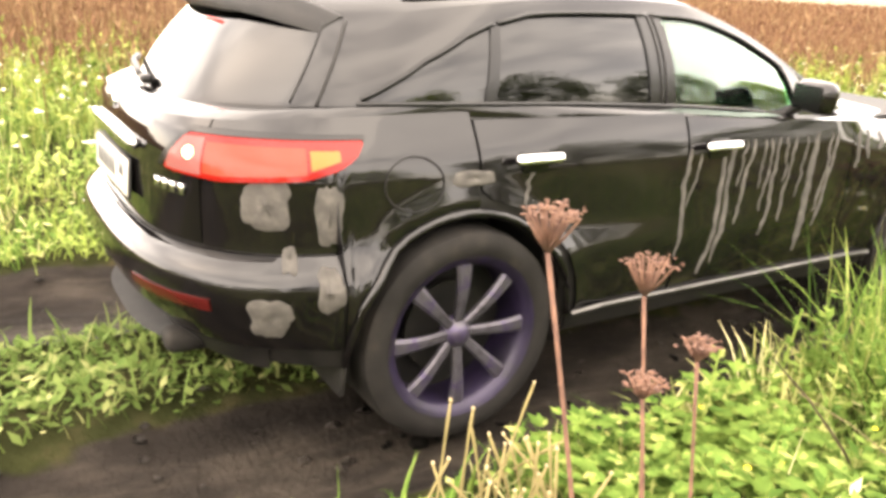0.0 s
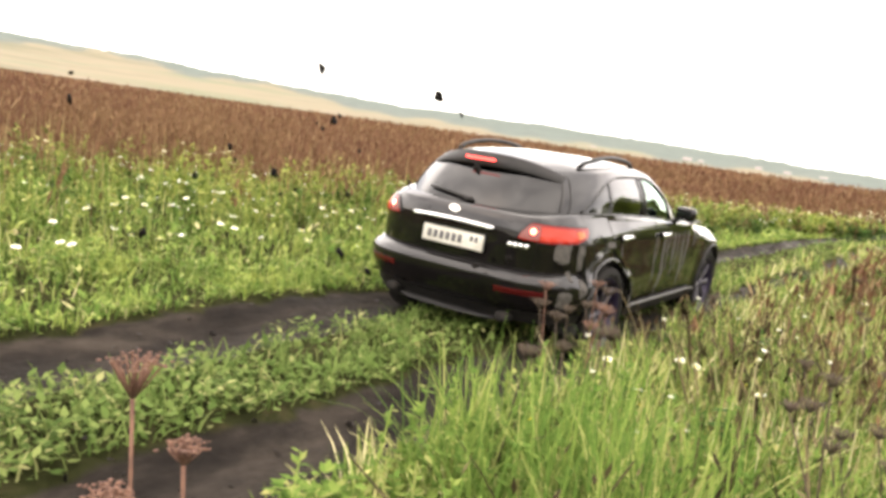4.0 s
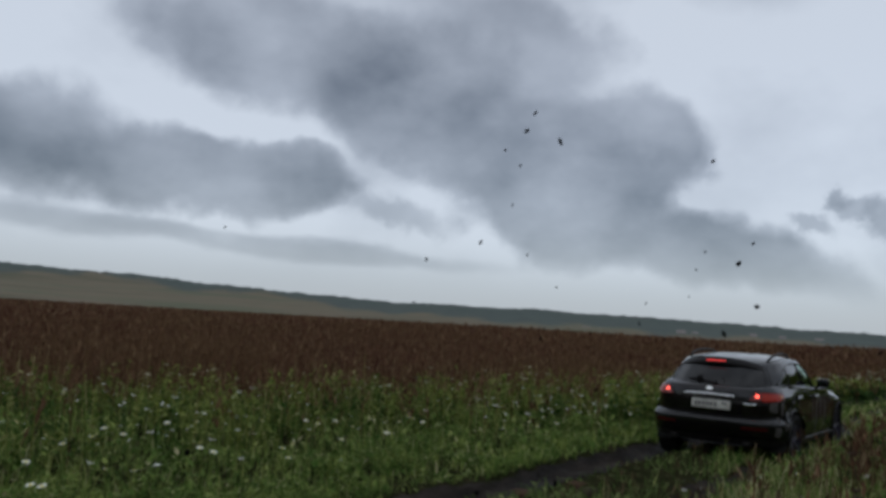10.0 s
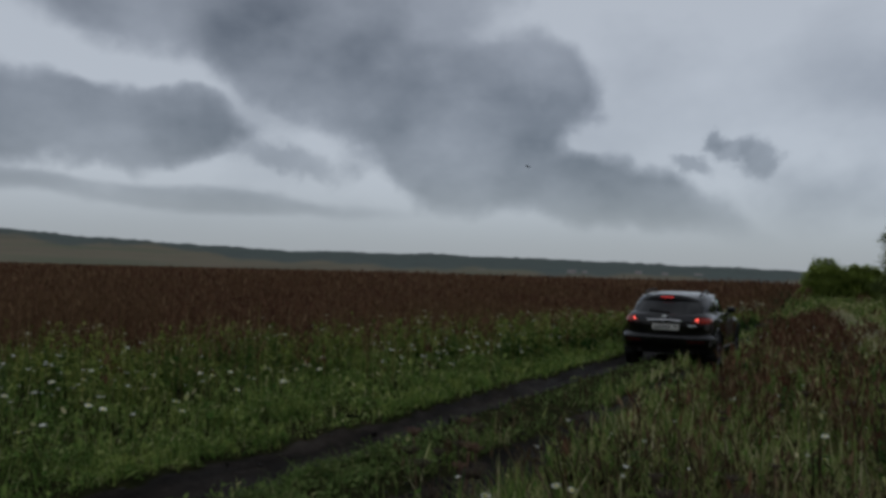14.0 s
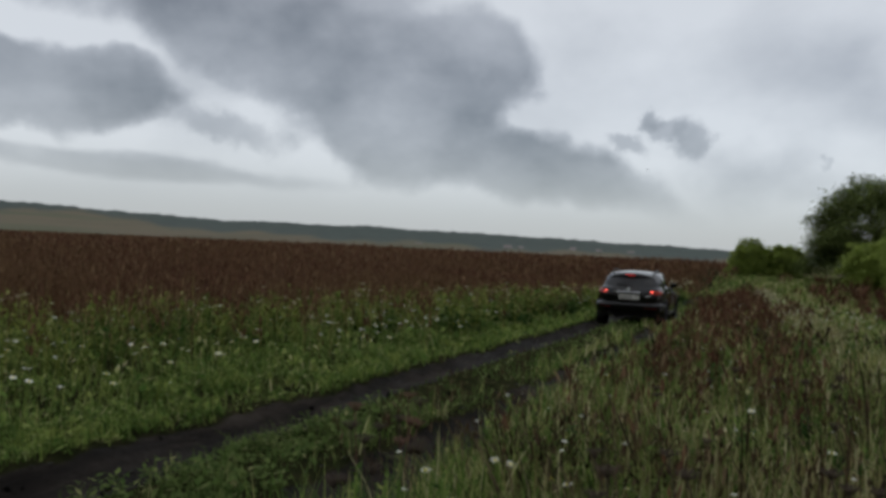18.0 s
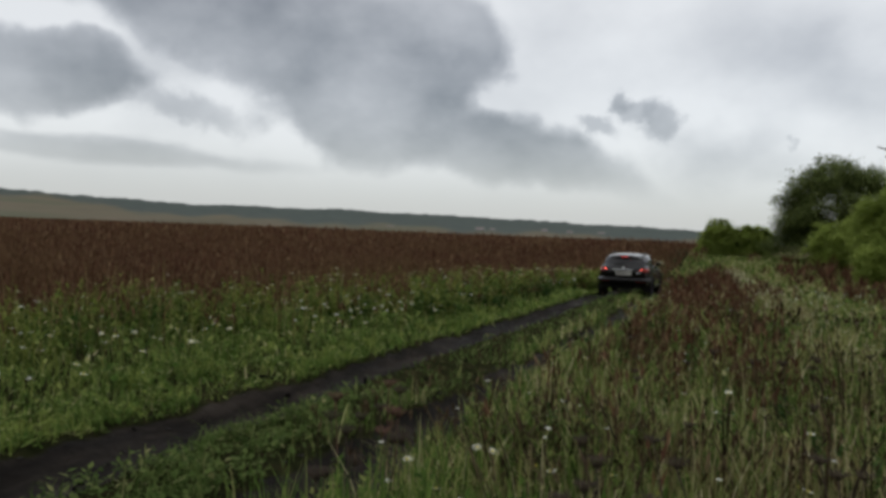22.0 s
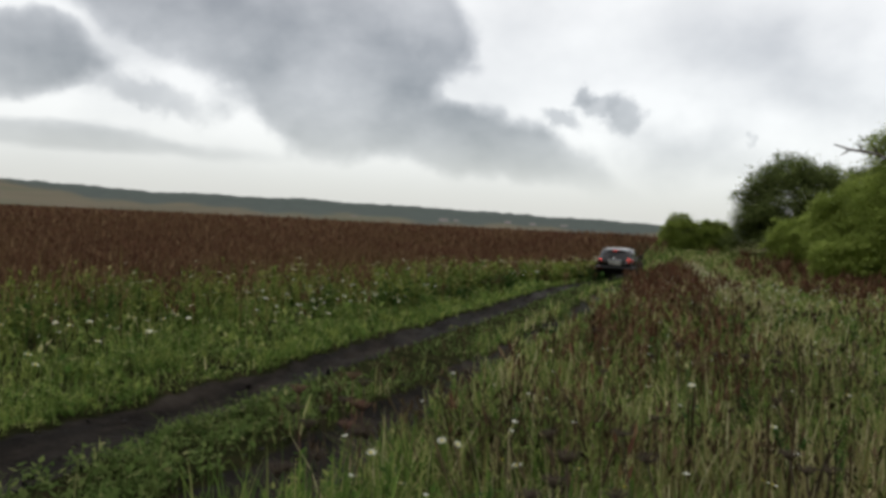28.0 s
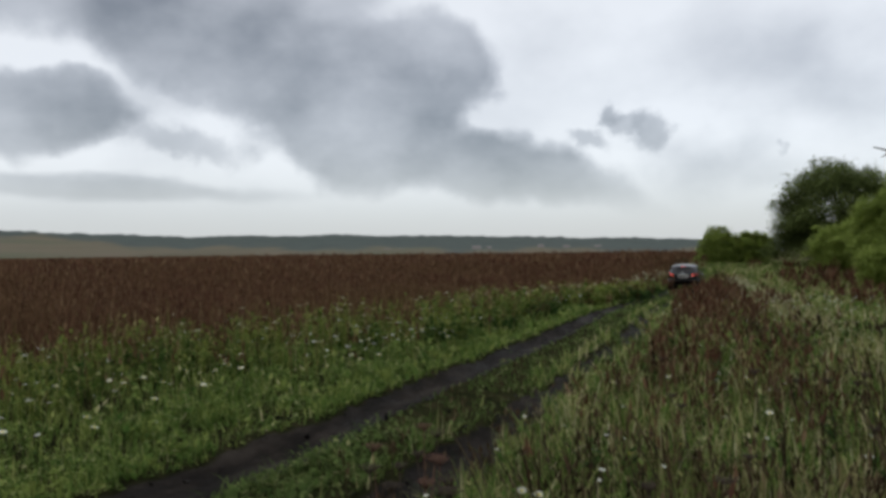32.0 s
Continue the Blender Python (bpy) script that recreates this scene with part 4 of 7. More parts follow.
def build_stalks():
    """Dark dead stalks leaning in the grass, and pale straw."""
    far = lambda x, y: np.hypot(x - EYE_X, y - EYE_Y)
    x, y = scatter(3300, -2.2, 7, 1.6, 16, lambda x, y: in_view(x, y) * (x > middle(y) + 1.5) * (far(x, y) > 1.4) * (x > -0.8 + 0.4 * (y - 2.5) * (y < 2.5) - 0.6 * smooth(3.5, 5, y)) * thinning(x, y, 6) * (0.12 + 0.88 * (wave(0.9 * x, 0.8 * y, 14) > 0.12)))
    n = len(x)
    sc = np.maximum(1, far(x, y) / 7)
    c = [strips(x, y, height(x, y), RNG.uniform(0.40, 0.80, n), RNG.uniform(0.010, 0.023, n) * sc, np.abs(RNG.normal(0.42, 0.25, n)), RNG.normal(2.4, 0.9, n), 4, 0.5, 1.2)]
    for _ in range(6):
        t = RNG.uniform(0.5, 0.95, n)
        c.append(leaves(x + 0.12 * t * RNG.normal(0, 1, n), y + 0.12 * t * RNG.normal(0, 1, n), height(x, y) + 0.6 * t, RNG.uniform(0.03, 0.09, n) * sc, RNG.uniform(0.2, 1.4, n), RNG.uniform(0, 6.28, n), 0.3))
    x, y = scatter(110, -1.6, -0.3, 3.9, 5.4, lambda x, y: (x > middle(y) + 1.5) * (wave(1.7 * x, 1.5 * y, 25) > -0.2))
    n = len(x)
    c.append(strips(x, y, height(x, y), RNG.uniform(0.45, 0.80, n), RNG.uniform(0.014, 0.022, n), np.abs(RNG.normal(0.45, 0.12, n)), RNG.normal(3.2, 0.35, n), 4, 0.6, 1.1))
    stuff("dark_stalks", c, M_DARKSTALK, "dark dead weed stalks leaning in the grass", "stalks")
    trail = trail_x
    x, y = scatter(80000, -4, 8, 2, 60, lambda x, y: in_view(x, y) * (x > middle(y) + 1.5) * (far(x, y) > 1.5) * thinning(x, y, 9) * (0.06 + 0.45 * np.exp(-((x - trail(y)) / 0.34) ** 2) * smooth(7, 11, y) + 0.55 * smooth(0.0, 0.4, wave(0.8 * x, 0.7 * y, 21)) * smooth(2.2, 4.0, y) * (1 - 0.75 * smooth(8, 12, y))))
    n = len(x)
    c = [strips(x, y, height(x, y), RNG.uniform(0.30, 0.68, n), RNG.uniform(0.008, 0.017, n) * np.maximum(1, far(x, y) / 8), np.abs(RNG.normal(0.5, 0.3, n)), RNG.uniform(0, 6.28, n), 3, 0.2)]
    tx, ty = scatter(130, -1.4, 2.2, 3.7, 6.6, lambda x, y: (x > middle(y) + 1.5) * (wave(1.3 * x, 1.2 * y, 23) > -0.2))
    gx, gy = tufts(tx, ty, 14, 0.10)
    n = len(gx)
    c.append(strips(gx, gy, height(gx, gy), RNG.uniform(0.30, 0.62, n), RNG.uniform(0.008, 0.015, n), np.abs(RNG.normal(0.2, 0.12, n)), RNG.uniform(0, 6.28, n), 3, 0.4))
    # the old path's own pale growth
    y = RNG.uniform(0, 1, 8000) ** 1.2 * 55 + 10
    y = y[wave(0 * y, 1.3 * y, 44) + RNG.normal(0, 0.25, len(y)) > 0.0]
    x = trail(y) + RNG.normal(0, 0.22, len(y)) + 0.12 * np.sin(y * 1.1)
    n = len(x)
    c.append(strips(x, y, height(x, y), RNG.uniform(0.25, 0.58, n), RNG.uniform(0.008, 0.015, n) * np.maximum(1, far(x, y) / 8), np.abs(RNG.normal(0.5, 0.3, n)), RNG.uniform(0, 6.28, n), 3, 0.25))
    stuff("straw_grass", c, M_STRAWGRASS, "pale dead straw grass along an old path", "grass")


M_DOCKDARK = foliage("dark_dock", [(0.0, (0.05, 0.022, 0.014)), (0.5, (0.10, 0.046, 0.028)), (0.85, (0.15, 0.080, 0.045)), (1.0, (0.24, 0.18, 0.10))], patch=(0.075, 0.055, 0.028), through=0.15, patch_scale=0.7)
M_VERGEWEED = foliage("verge_weed", [(0.0, (0.045, 0.090, 0.018)), (0.6, (0.115, 0.165, 0.036)), (0.9, (0.24, 0.26, 0.070)), (1.0, (0.42, 0.39, 0.17))], patch=(0.27, 0.29, 0.065), patch_scale=0.5)
M_STRAWGRASS = foliage("straw_grass", [(0.0, (0.15, 0.14, 0.05)), (0.6, (0.33, 0.29, 0.13)), (1.0, (0.58, 0.52, 0.32))], patch=(0.17, 0.17, 0.06))


def build_edge_stems():
    """Pale and green stems where the verge runs into the rusty field."""
    x, y = scatter(36000, -60, -6, -5, 70, lambda x, y: in_view(x, y) * np.exp(-((field_edge(x, y) - 0.6) / 2.2) ** 2) * thinning(x, y, 14, 1.0))
    n = len(x)
    c = [strips(x, y, height(x, y), RNG.uniform(0.5, 1.0, n), RNG.uniform(0.006, 0.011, n) * np.maximum(1, np.hypot(x, y) / 9), np.abs(RNG.normal(0.12, 0.1, n)), RNG.uniform(0, 6.28, n), 3, 0.3)]
    stuff("edge_stems", c, M_EDGE, "olive and straw stems along the field's edge", "stalks")


M_EDGE = foliage("edge_stem", [(0.0, (0.11, 0.13, 0.035)), (0.6, (0.26, 0.22, 0.08)), (1.0, (0.44, 0.37, 0.18))], patch=(0.15, 0.10, 0.05))


M_CREAM = foliage("cream_head", [(0.0, (0.26, 0.24, 0.13)), (0.6, (0.45, 0.43, 0.27)), (1.0, (0.66, 0.63, 0.46))], through=0.3)


def build_flowers():
    """White flower heads over the verge."""
    def put(x, y, h, size):
        n = len(x)
        c = [strips(x, y, height(x, y), h, 0.006 * np.maximum(1, np.hypot(x, y) / 8), np.full(n, 0.05), RNG.uniform(0, 6.28, n), 2, 0.6)]
        z = height(x, y) + h
        heads = []
        for k in range(7):
            a = k * 0.898 + RNG.uniform(0, 1, n)
            heads.append(leaves(x, y, z, size, RNG.uniform(0.05, 0.5, n), a, 0.6))
        return c, heads
    x, y = scatter(3600, -13, -4.6, 0, 60, lambda x, y: in_view(x, y) * (field_edge(x, y) < 0.6) * smooth(1.6, 3.0, middle(y) - x) * (0.15 + 0.85 * (wave(0.9 * x, 0.8 * y, 17) > 0.0)) * thinning(x, y, 11, 0.8))
    d = np.hypot(x, y)
    stems, heads = put(x, y, RNG.uniform(0.26, 0.52, len(x)), (0.014 + 0.040 * RNG.uniform(0, 1, len(x)) ** 1.6) * np.maximum(1, d / 10))
    x, y = scatter(950, -2.2, 8, 2.5, 34, lambda x, y: in_view(x, y) * (x > middle(y) + 1.5) * 0.6)
    # pale heads along the old path
    ty = RNG.uniform(0, 1, 900) ** 1.3 * 50 + 9
    tx = trail_x(ty) + RNG.normal(0, 0.35, 900)
    s5, h5 = put(tx, ty, RNG.uniform(0.30, 0.60, 900), RNG.uniform(0.016, 0.036, 900) * np.maximum(1, ty / 12))
    stuff("path_flowers", h5, M_CREAM, "pale flower heads along the old grassy path", "flowers")
    # cream heads where the verge meets the field
    ex, ey = scatter(3600, -14, -6, 3, 60, lambda x, y: in_view(x, y) * np.exp(-((field_edge(x, y) + 0.7) / 0.6) ** 2) * (wave(0.7 * x, 0.6 * y, 57) > -0.2))
    s4, h4 = put(ex, ey, RNG.uniform(0.5, 0.85, len(ex)), RNG.uniform(0.028, 0.062, len(ex)) * np.maximum(1, np.hypot(ex, ey) / 12))
    stuff("cream_flowers", h4, M_CREAM, "dull cream seed heads along the field's edge", "flowers")
    stems = stems + s4 + s5
    s2, h2 = put(x, y, RNG.uniform(0.30, 0.62, len(x)), RNG.uniform(0.010, 0.026, len(x)) * np.maximum(1, np.hypot(x, y) / 11))
    stuff("flower_stems", stems + s2, M_GRASS, "thin green flower stems in the verge", "flower stems")
    stuff("white_flowers", heads + h2, M_FLOWER, "small white flower heads scattered over the verge", "flowers")
    x, y = scatter(50, -2.0, 2, 0.9, 6, lambda x, y: (x > middle(y) + 1.5) * (np.hypot(x - 0.05, y + 0.2) > 1.2))
    s3, h3 = put(x, y, RNG.uniform(0.30, 0.5, len(x)), RNG.uniform(0.007, 0.013, len(x)))
    stuff("yellow_flowers", h3, M_YELLOW, "small yellow flowers in the fresh weeds", "flowers")


def build_mud_lumps():
    """Torn lumps of mud along the ruts and their edges."""
    k = 1300
    y = RNG.uniform(0, 1, k) ** 1.7 * 26 - 1.2
    side = RNG.choice([-1, 1], k)
    x = middle(y) + side * RUT + RNG.choice([-1, 1], k) * np.abs(RNG.normal(0.27, 0.13, k))
    s = (0.006 + 0.026 * RNG.uniform(0, 1, k) ** 2.5) * np.maximum(1, y / 14)
    u = np.array([[0, 0, 0.7], [1, 0.1, 0], [0.2, 1, 0.1], [-0.9, 0.3, 0], [-0.3, -1, 0.1], [0.5, -0.7, 0.3], [0.1, 0.2, -0.6]])
    quad = np.array([[0, 1, 2, 3], [0, 3, 4, 5], [6, 2, 1, 5], [6, 5, 4, 3]])
    v = u[None] * (1 + RNG.normal(0, 0.22, (k, 7, 3)))
    a = RNG.uniform(0, 6.28, k)
    c, q = np.cos(a)[:, None], np.sin(a)[:, None]
    v = np.stack([v[..., 0] * c - v[..., 1] * q, v[..., 0] * q + v[..., 1] * c, v[..., 2] * 0.7], -1) * s[:, None, None]
    v += np.stack([x, y, height(x, y) + 0.25 * s], -1)[:, None]
    stuff("mud_lumps", [(v.reshape(-1, 3), (np.arange(k)[:, None, None] * 7 + quad[None]).reshape(-1, 4))], M_MUD, "torn lumps of wet black mud along the ruts", "mud")


build_mud_lumps()
build_verge_left()
build_middle_strip()
build_right_side()
build_field()
build_lush()
build_stalks()
build_edge_stems()
build_flowers()

# ---------------------------------------------------------------- the car
def paint_material():
    m, nt, bsdf = material("dusty_black_paint")
    n = noise_node(nt, 3.5, 8, 0.65)
    nt.links.new(ramp_node(nt, n, [(0.35, (0.0026, 0.0023, 0.0026)), (0.62, (0.0040, 0.0036, 0.0035)), (0.8, (0.009, 0.008, 0.007))]), bsdf.inputs["Base Color"])
    r = nt.nodes.new("ShaderNodeMapRange")
    nt.links.new(n, r.inputs[0])
    r.inputs[1].default_value, r.inputs[2].default_value, r.inputs[3].default_value, r.inputs[4].default_value = 0.35, 0.75, 0.03, 0.14
    nt.links.new(r.outputs[0], bsdf.inputs["Roughness"])
    bsdf.inputs["Specular IOR Level"].default_value = 0.30
    bsdf.inputs["Coat Weight"].default_value, bsdf.inputs["Coat Roughness"].default_value = 0.14, 0.03
    return m


def glass_material(name, tint, ior=1.5, sheen=(1, 1, 1)):
    m, nt, bsdf = material(name)
    nt.nodes.remove(bsdf)
    tr = nt.nodes.new("ShaderNodeBsdfTransparent")
    tr.inputs[0].default_value = (*tint, 1)
    gl = nt.nodes.new("ShaderNodeBsdfGlossy")
    gl.inputs["Roughness"].default_value = 0.03
    gl.inputs["Color"].default_value = (*sheen, 1)
    fr = nt.nodes.new("ShaderNodeFresnel")
    fr.inputs[0].default_value = ior
    mx = nt.nodes.new("ShaderNodeMixShader")
    nt.links.new(fr.outputs[0], mx.inputs[0])
    nt.links.new(tr.outputs[0], mx.inputs[1])
    nt.links.new(gl.outputs[0], mx.inputs[2])
    nt.links.new(mx.outputs[0], nt.nodes["Material Output"].inputs[0])
    return m


M_PAINT = paint_material()
M_TRIM = solid("black_trim", [(0.3, (0.004, 0.004, 0.004)), (0.7, (0.011, 0.010, 0.009))], 12, 0.5, spec=0.2, relief=0.001)
M_GLOSSTRIM = solid("gloss_black_trim", [(0.3, (0.002, 0.002, 0.002)), (0.7, (0.004, 0.004, 0.004))], 5, 0.25, spec=0.3)
M_TINT = glass_material("tinted_glass", (0.006, 0.006, 0.007), 1.45)
M_CLEAR = glass_material("front_glass", (0.62, 0.82, 0.70), 1.95, (0.80, 1.0, 0.88))
M_CHROME = solid("chrome", [(0.3, (0.72, 0.72, 0.72)), (0.7, (0.62, 0.62, 0.63))], 20, 0.14, metal=1.0)
# the purple stops of both wheel metals are reflections put into the colour
M_ALLOY = solid("wheel_alloy", [(0.3, (0.020, 0.018, 0.022)), (0.5, (0.056, 0.052, 0.062)), (0.62, (0.034, 0.024, 0.058)), (0.8, (0.045, 0.040, 0.034))], 14, 0.42, metal=0.5)
M_RIM = solid("dark_rim", [(0.3, (0.006, 0.005, 0.008)), (0.55, (0.013, 0.008, 0.026)), (0.75, (0.020, 0.017, 0.018))], 9, 0.45, metal=0.4)
M_STEEL = solid("dull_steel", [(0.3, (0.06, 0.058, 0.055)), (0.7, (0.13, 0.125, 0.12))], 12, 0.4, metal=0.8)
M_TYRE = solid("muddy_tyre", [(0.3, (0.006, 0.0055, 0.005)), (0.55, (0.012, 0.011, 0.010)), (0.8, (0.026, 0.022, 0.018))], 7, 0.8, spec=0.12, relief=0.004, relief_scale=30)
M_DRYMUD = solid("dried_mud", [(0.3, (0.022, 0.020, 0.017)), (0.55, (0.050, 0.045, 0.039)), (0.8, (0.10, 0.090, 0.078))], 22, 0.85, relief=0.0008, relief_scale=60)
M_LAMP_RED = glowing("red_lamp", (1.0, 0.03, 0.02), 0.03, (0.09, 0.004, 0.003))
M_LAMP_HOT = glowing("lit_lamp_core", (1.0, 0.085, 0.050), 7.0, (0.14, 0.04, 0.03))
M_HIGH_LAMP = glowing("high_lamp", (1.0, 0.07, 0.06), 1.0, (0.10, 0.008, 0.006))
M_EMBER = glowing("orange_red_lens", (1.0, 0.08, 0.04), 0.09, (0.085, 0.008, 0.004))
M_LAMP_CLEAR = glowing("pale_lamp", (1.0, 0.3, 0.26), 0.03, (0.075, 0.030, 0.028))
M_REFLECTOR = solid("red_reflector", [(0.3, (0.035, 0.003, 0.003)), (0.7, (0.055, 0.006, 0.005))], 30, 0.25, spec=0.25)
M_PLATE = solid("white_plate", [(0.3, (0.26, 0.25, 0.21)), (0.6, (0.42, 0.41, 0.36)), (0.75, (0.50, 0.49, 0.45))], 9, 0.6)
M_INK = solid("plate_ink", [(0.3, (0.03, 0.03, 0.035)), (0.7, (0.06, 0.06, 0.06))], 30, 0.6)
M_CABIN = solid("cabin_cloth", [(0.3, (0.010, 0.010, 0.010)), (0.7, (0.022, 0.021, 0.020))], 10, 0.9)

HALF_W, REAR_Y, FRONT_Y = 0.955, -1.0, 3.80


def car_contour():
    """The car's outline from above, from the tail's middle round the right side to the nose's middle."""
    th = np.linspace(0, math.pi / 2, 120)
    rx, ry = HALF_W * np.sin(th) ** (2 / 3.0), REAR_Y + 0.78 * (1 - np.cos(th) ** (2 / 3.0))
    sy = np.linspace(REAR_Y + 0.78, 2.85, 120)[1:-1]
    fx, fy = HALF_W * np.cos(th) ** (2 / 2.6), 2.85 + (FRONT_Y - 2.85) * np.sin(th) ** (2 / 2.6)
    x, y = np.concatenate([rx, np.full(len(sy), HALF_W), fx]), np.concatenate([ry, sy, fy])
    s = np.concatenate([[0], np.cumsum(np.hypot(np.diff(x), np.diff(y)))])
    u = np.linspace(0, s[-1], 700)
    x, y = np.interp(u, s, x), np.interp(u, s, y)
    tx, ty = np.gradient(x), np.gradient(y)
    n = np.hypot(tx, ty)
    nx, ny = ty / n, -tx / n
    ker = np.hanning(25)
    ker /= ker.sum()
    nx, ny = (np.convolve(np.pad(a, 12, "edge"), ker, "valid") for a in (nx, ny))
    return u, x, y, nx, ny


CU, CX, CY, CNX, CNY = car_contour()
S_END = CU[-1]
SIDE_Z, SIDE_D = [0.2, 0.3, 0.42, 0.6, 0.78, 0.92, 1.02, 1.08, 1.12, 1.16], [0.07, 0.045, 0.02, 0.004, 0.0, 0.004, 0.018, 0.038, 0.06, 0.09]
REAR_Z, REAR_D = [0.2, 0.34, 0.46, 0.56, 0.64, 0.665, 0.70, 0.85, 0.98, 1.04, 1.08, 1.12], [0.22, 0.15, 0.045, 0.0, 0.0, 0.018, 0.080, 0.075, 0.080, 0.090, 0.115, 0.16]
FRONT_Z, FRONT_D = [0.2, 0.45, 0.65, 0.8, 0.95, 1.05, 1.12], [0.10, 0.0, 0.03, 0.10, 0.30, 0.55, 0.7]


def shell(s, z, off=0.0):
    """A point of the car's lower skin: s along the outline (below 0: on the left), z up; off: metres outward."""
    s, z = np.broadcast_arrays(np.asarray(s, float), np.asarray(z, float))
    a = np.abs(s)
    x, y, nx, ny = (np.interp(a, CU, c) for c in (CX, CY, CNX, CNY))
    # the shoulders draw in towards the tail
    waist = np.interp(y, [-0.4, 0.17, 0.4, 1.0, 1.5, 2.2], [0.065, 0.050, 0.036, 0.012, 0.008, 0.0]) * smooth(0.60, 0.72, z)
    waist = waist + np.interp(y, [-0.4, 0.17, 0.4, 1.0, 1.5, 2.2], [0.060, 0.035, 0.024, 0.018, 0.012, 0.0]) * np.interp(z, [0.93, 0.97, 1.02, 1.07, 1.1], [0.0, 0.10, 0.55, 0.90, 1.0])
    d = np.abs(nx) ** 1.5 * (np.interp(z, SIDE_Z, SIDE_D) + waist) + np.maximum(-ny, 0) ** 1.2 * np.interp(z, REAR_Z, REAR_D) + np.maximum(ny, 0) ** 1.2 * np.interp(z, FRONT_Z, FRONT_D)
    # the front wings roll over towards the bonnet
    d = d + np.abs(nx) ** 1.5 * 0.10 * smooth(1.9, 2.6, y) * np.clip(1 - (belt(y) - z) / 0.16, 0, 1) ** 2
    # flared arches
    for wy in (0.0, 2.85):
        r = np.hypot(y - wy, z - 0.352)
        d = d - 0.018 * np.exp(-((r - 0.47) / 0.06) ** 2) * (z > 0.3)
    x, y = x + nx * (off - d), y + ny * (off - d)
    return np.stack([x * np.where(s < 0, -1, 1), y, z], -1)


def s_at(y):
    """Where along the outline the side has that y."""
    k = CX > 0.5
    return float(np.interp(y, CY[k], CU[k]))


def s_rear(x):
    k = CY < -0.5
    return float(np.sign(x) * np.interp(abs(x), CX[k], CU[k]))


def belt(y):
    return np.interp(y, [-1.0, -0.6, 0.0, 1.0, 2.3, 2.7, 3.0, 3.25, 3.45, 3.62, 3.8], [1.075, 1.095, 1.108, 1.075, 1.005, 0.975, 0.935, 0.875, 0.805, 0.73, 0.63])


def floor_line(y, x=0.95):
    """The lower edge of the side, arched over the wheels."""
    z = np.interp(y, [-1.0, -0.6, 0.6, 2.3, 3.4, 3.8], [0.36, 0.33, 0.27, 0.26, 0.26, 0.28])
    for wy in (0.0, 2.85):
        q = 0.432 ** 2 - (y - wy) ** 2
        z = np.maximum(z, np.where(q > 0, 0.352 + np.sqrt(np.maximum(q, 0)), 0))
    return z


# the cabin's skin: rings of guide points at the foot, half way up and at the roof's edge, from the tail's middle forward
GUIDES = [
    (-1.25, (0.0, -0.800, 1.100), (0.0, -0.690, 1.262), (0.0, -0.550, 1.412)),
    (-0.90, (0.37, -0.752, 1.105), (0.335, -0.645, 1.266), (0.30, -0.515, 1.405)),
    (-0.62, (0.625, -0.560, 1.116), (0.592, -0.470, 1.255), (0.540, -0.395, 1.365)),
    (-0.455, (0.699, -0.450, 1.122), (0.660, -0.375, 1.255), (0.582, -0.300, 1.375)),
    (-0.24, (0.772, -0.235, 1.126), (0.735, -0.135, 1.268), (0.645, -0.060, 1.415)),
    (0.10, (0.808, 0.100, 1.122), (0.766, 0.140, 1.285), (0.672, 0.180, 1.445)),
    (0.50, (0.812, 0.500, 1.110), (0.768, 0.500, 1.300), (0.664, 0.500, 1.472)),
    (1.00, (0.800, 1.000, 1.087), (0.757, 0.985, 1.290), (0.650, 0.950, 1.478)),
    (1.40, (0.784, 1.400, 1.058), (0.745, 1.340, 1.262), (0.650, 1.230, 1.458)),
    (1.80, (0.752, 1.800, 1.024), (0.722, 1.740, 1.185), (0.663, 1.600, 1.350)),
    (2.10, (0.728, 2.100, 1.005), (0.708, 2.040, 1.095), (0.688, 1.930, 1.205)),
    (2.36, (0.712, 2.340, 0.995), (0.711, 2.330, 1.012), (0.708, 2.300, 1.035)),
]
_w = np.array([g[0] for g in GUIDES])
_g = np.array([g[1:] for g in GUIDES])
_wm = np.concatenate([[2 * _w[0] - _w[1]], _w, [2 * _w[-1] - _w[-2]]])
_gm = np.concatenate([[_g[1] * np.array([-1, 1, 1])], _g, [2 * _g[-1] - _g[-2]]])
_slope = (_gm[2:] - _gm[:-2]) / (_wm[2:] - _wm[:-2])[:, None, None]


def cabin(w, t):
    """A point of the cabin's right half: w along the foot (-1.25: the tail's middle), t from the foot (0) to the roof's edge (1)."""
    w, t = np.broadcast_arrays(np.asarray(w, float), np.asarray(t, float))
    k = np.clip(np.searchsorted(_w, w) - 1, 0, len(_w) - 2)
    h = (_w[k + 1] - _w[k])
    q = ((w - _w[k]) / h)[..., None, None]
    h = h[..., None, None]
    p = (2 * q ** 3 - 3 * q ** 2 + 1) * _g[k] + (q ** 3 - 2 * q ** 2 + q) * h * _slope[k] + (3 * q ** 2 - 2 * q ** 3) * _g[k + 1] + (q ** 3 - q ** 2) * h * _slope[k + 1]
    a, b, c = p[..., 0, :], p[..., 1, :], p[..., 2, :]
    t = t[..., None]
    return a * (1 - t) * (1 - 2 * t) + b * 4 * t * (1 - t) + c * t * (2 * t - 1)


def unit(v):
    return v / np.maximum(np.linalg.norm(v, axis=-1, keepdims=True), 1e-9)


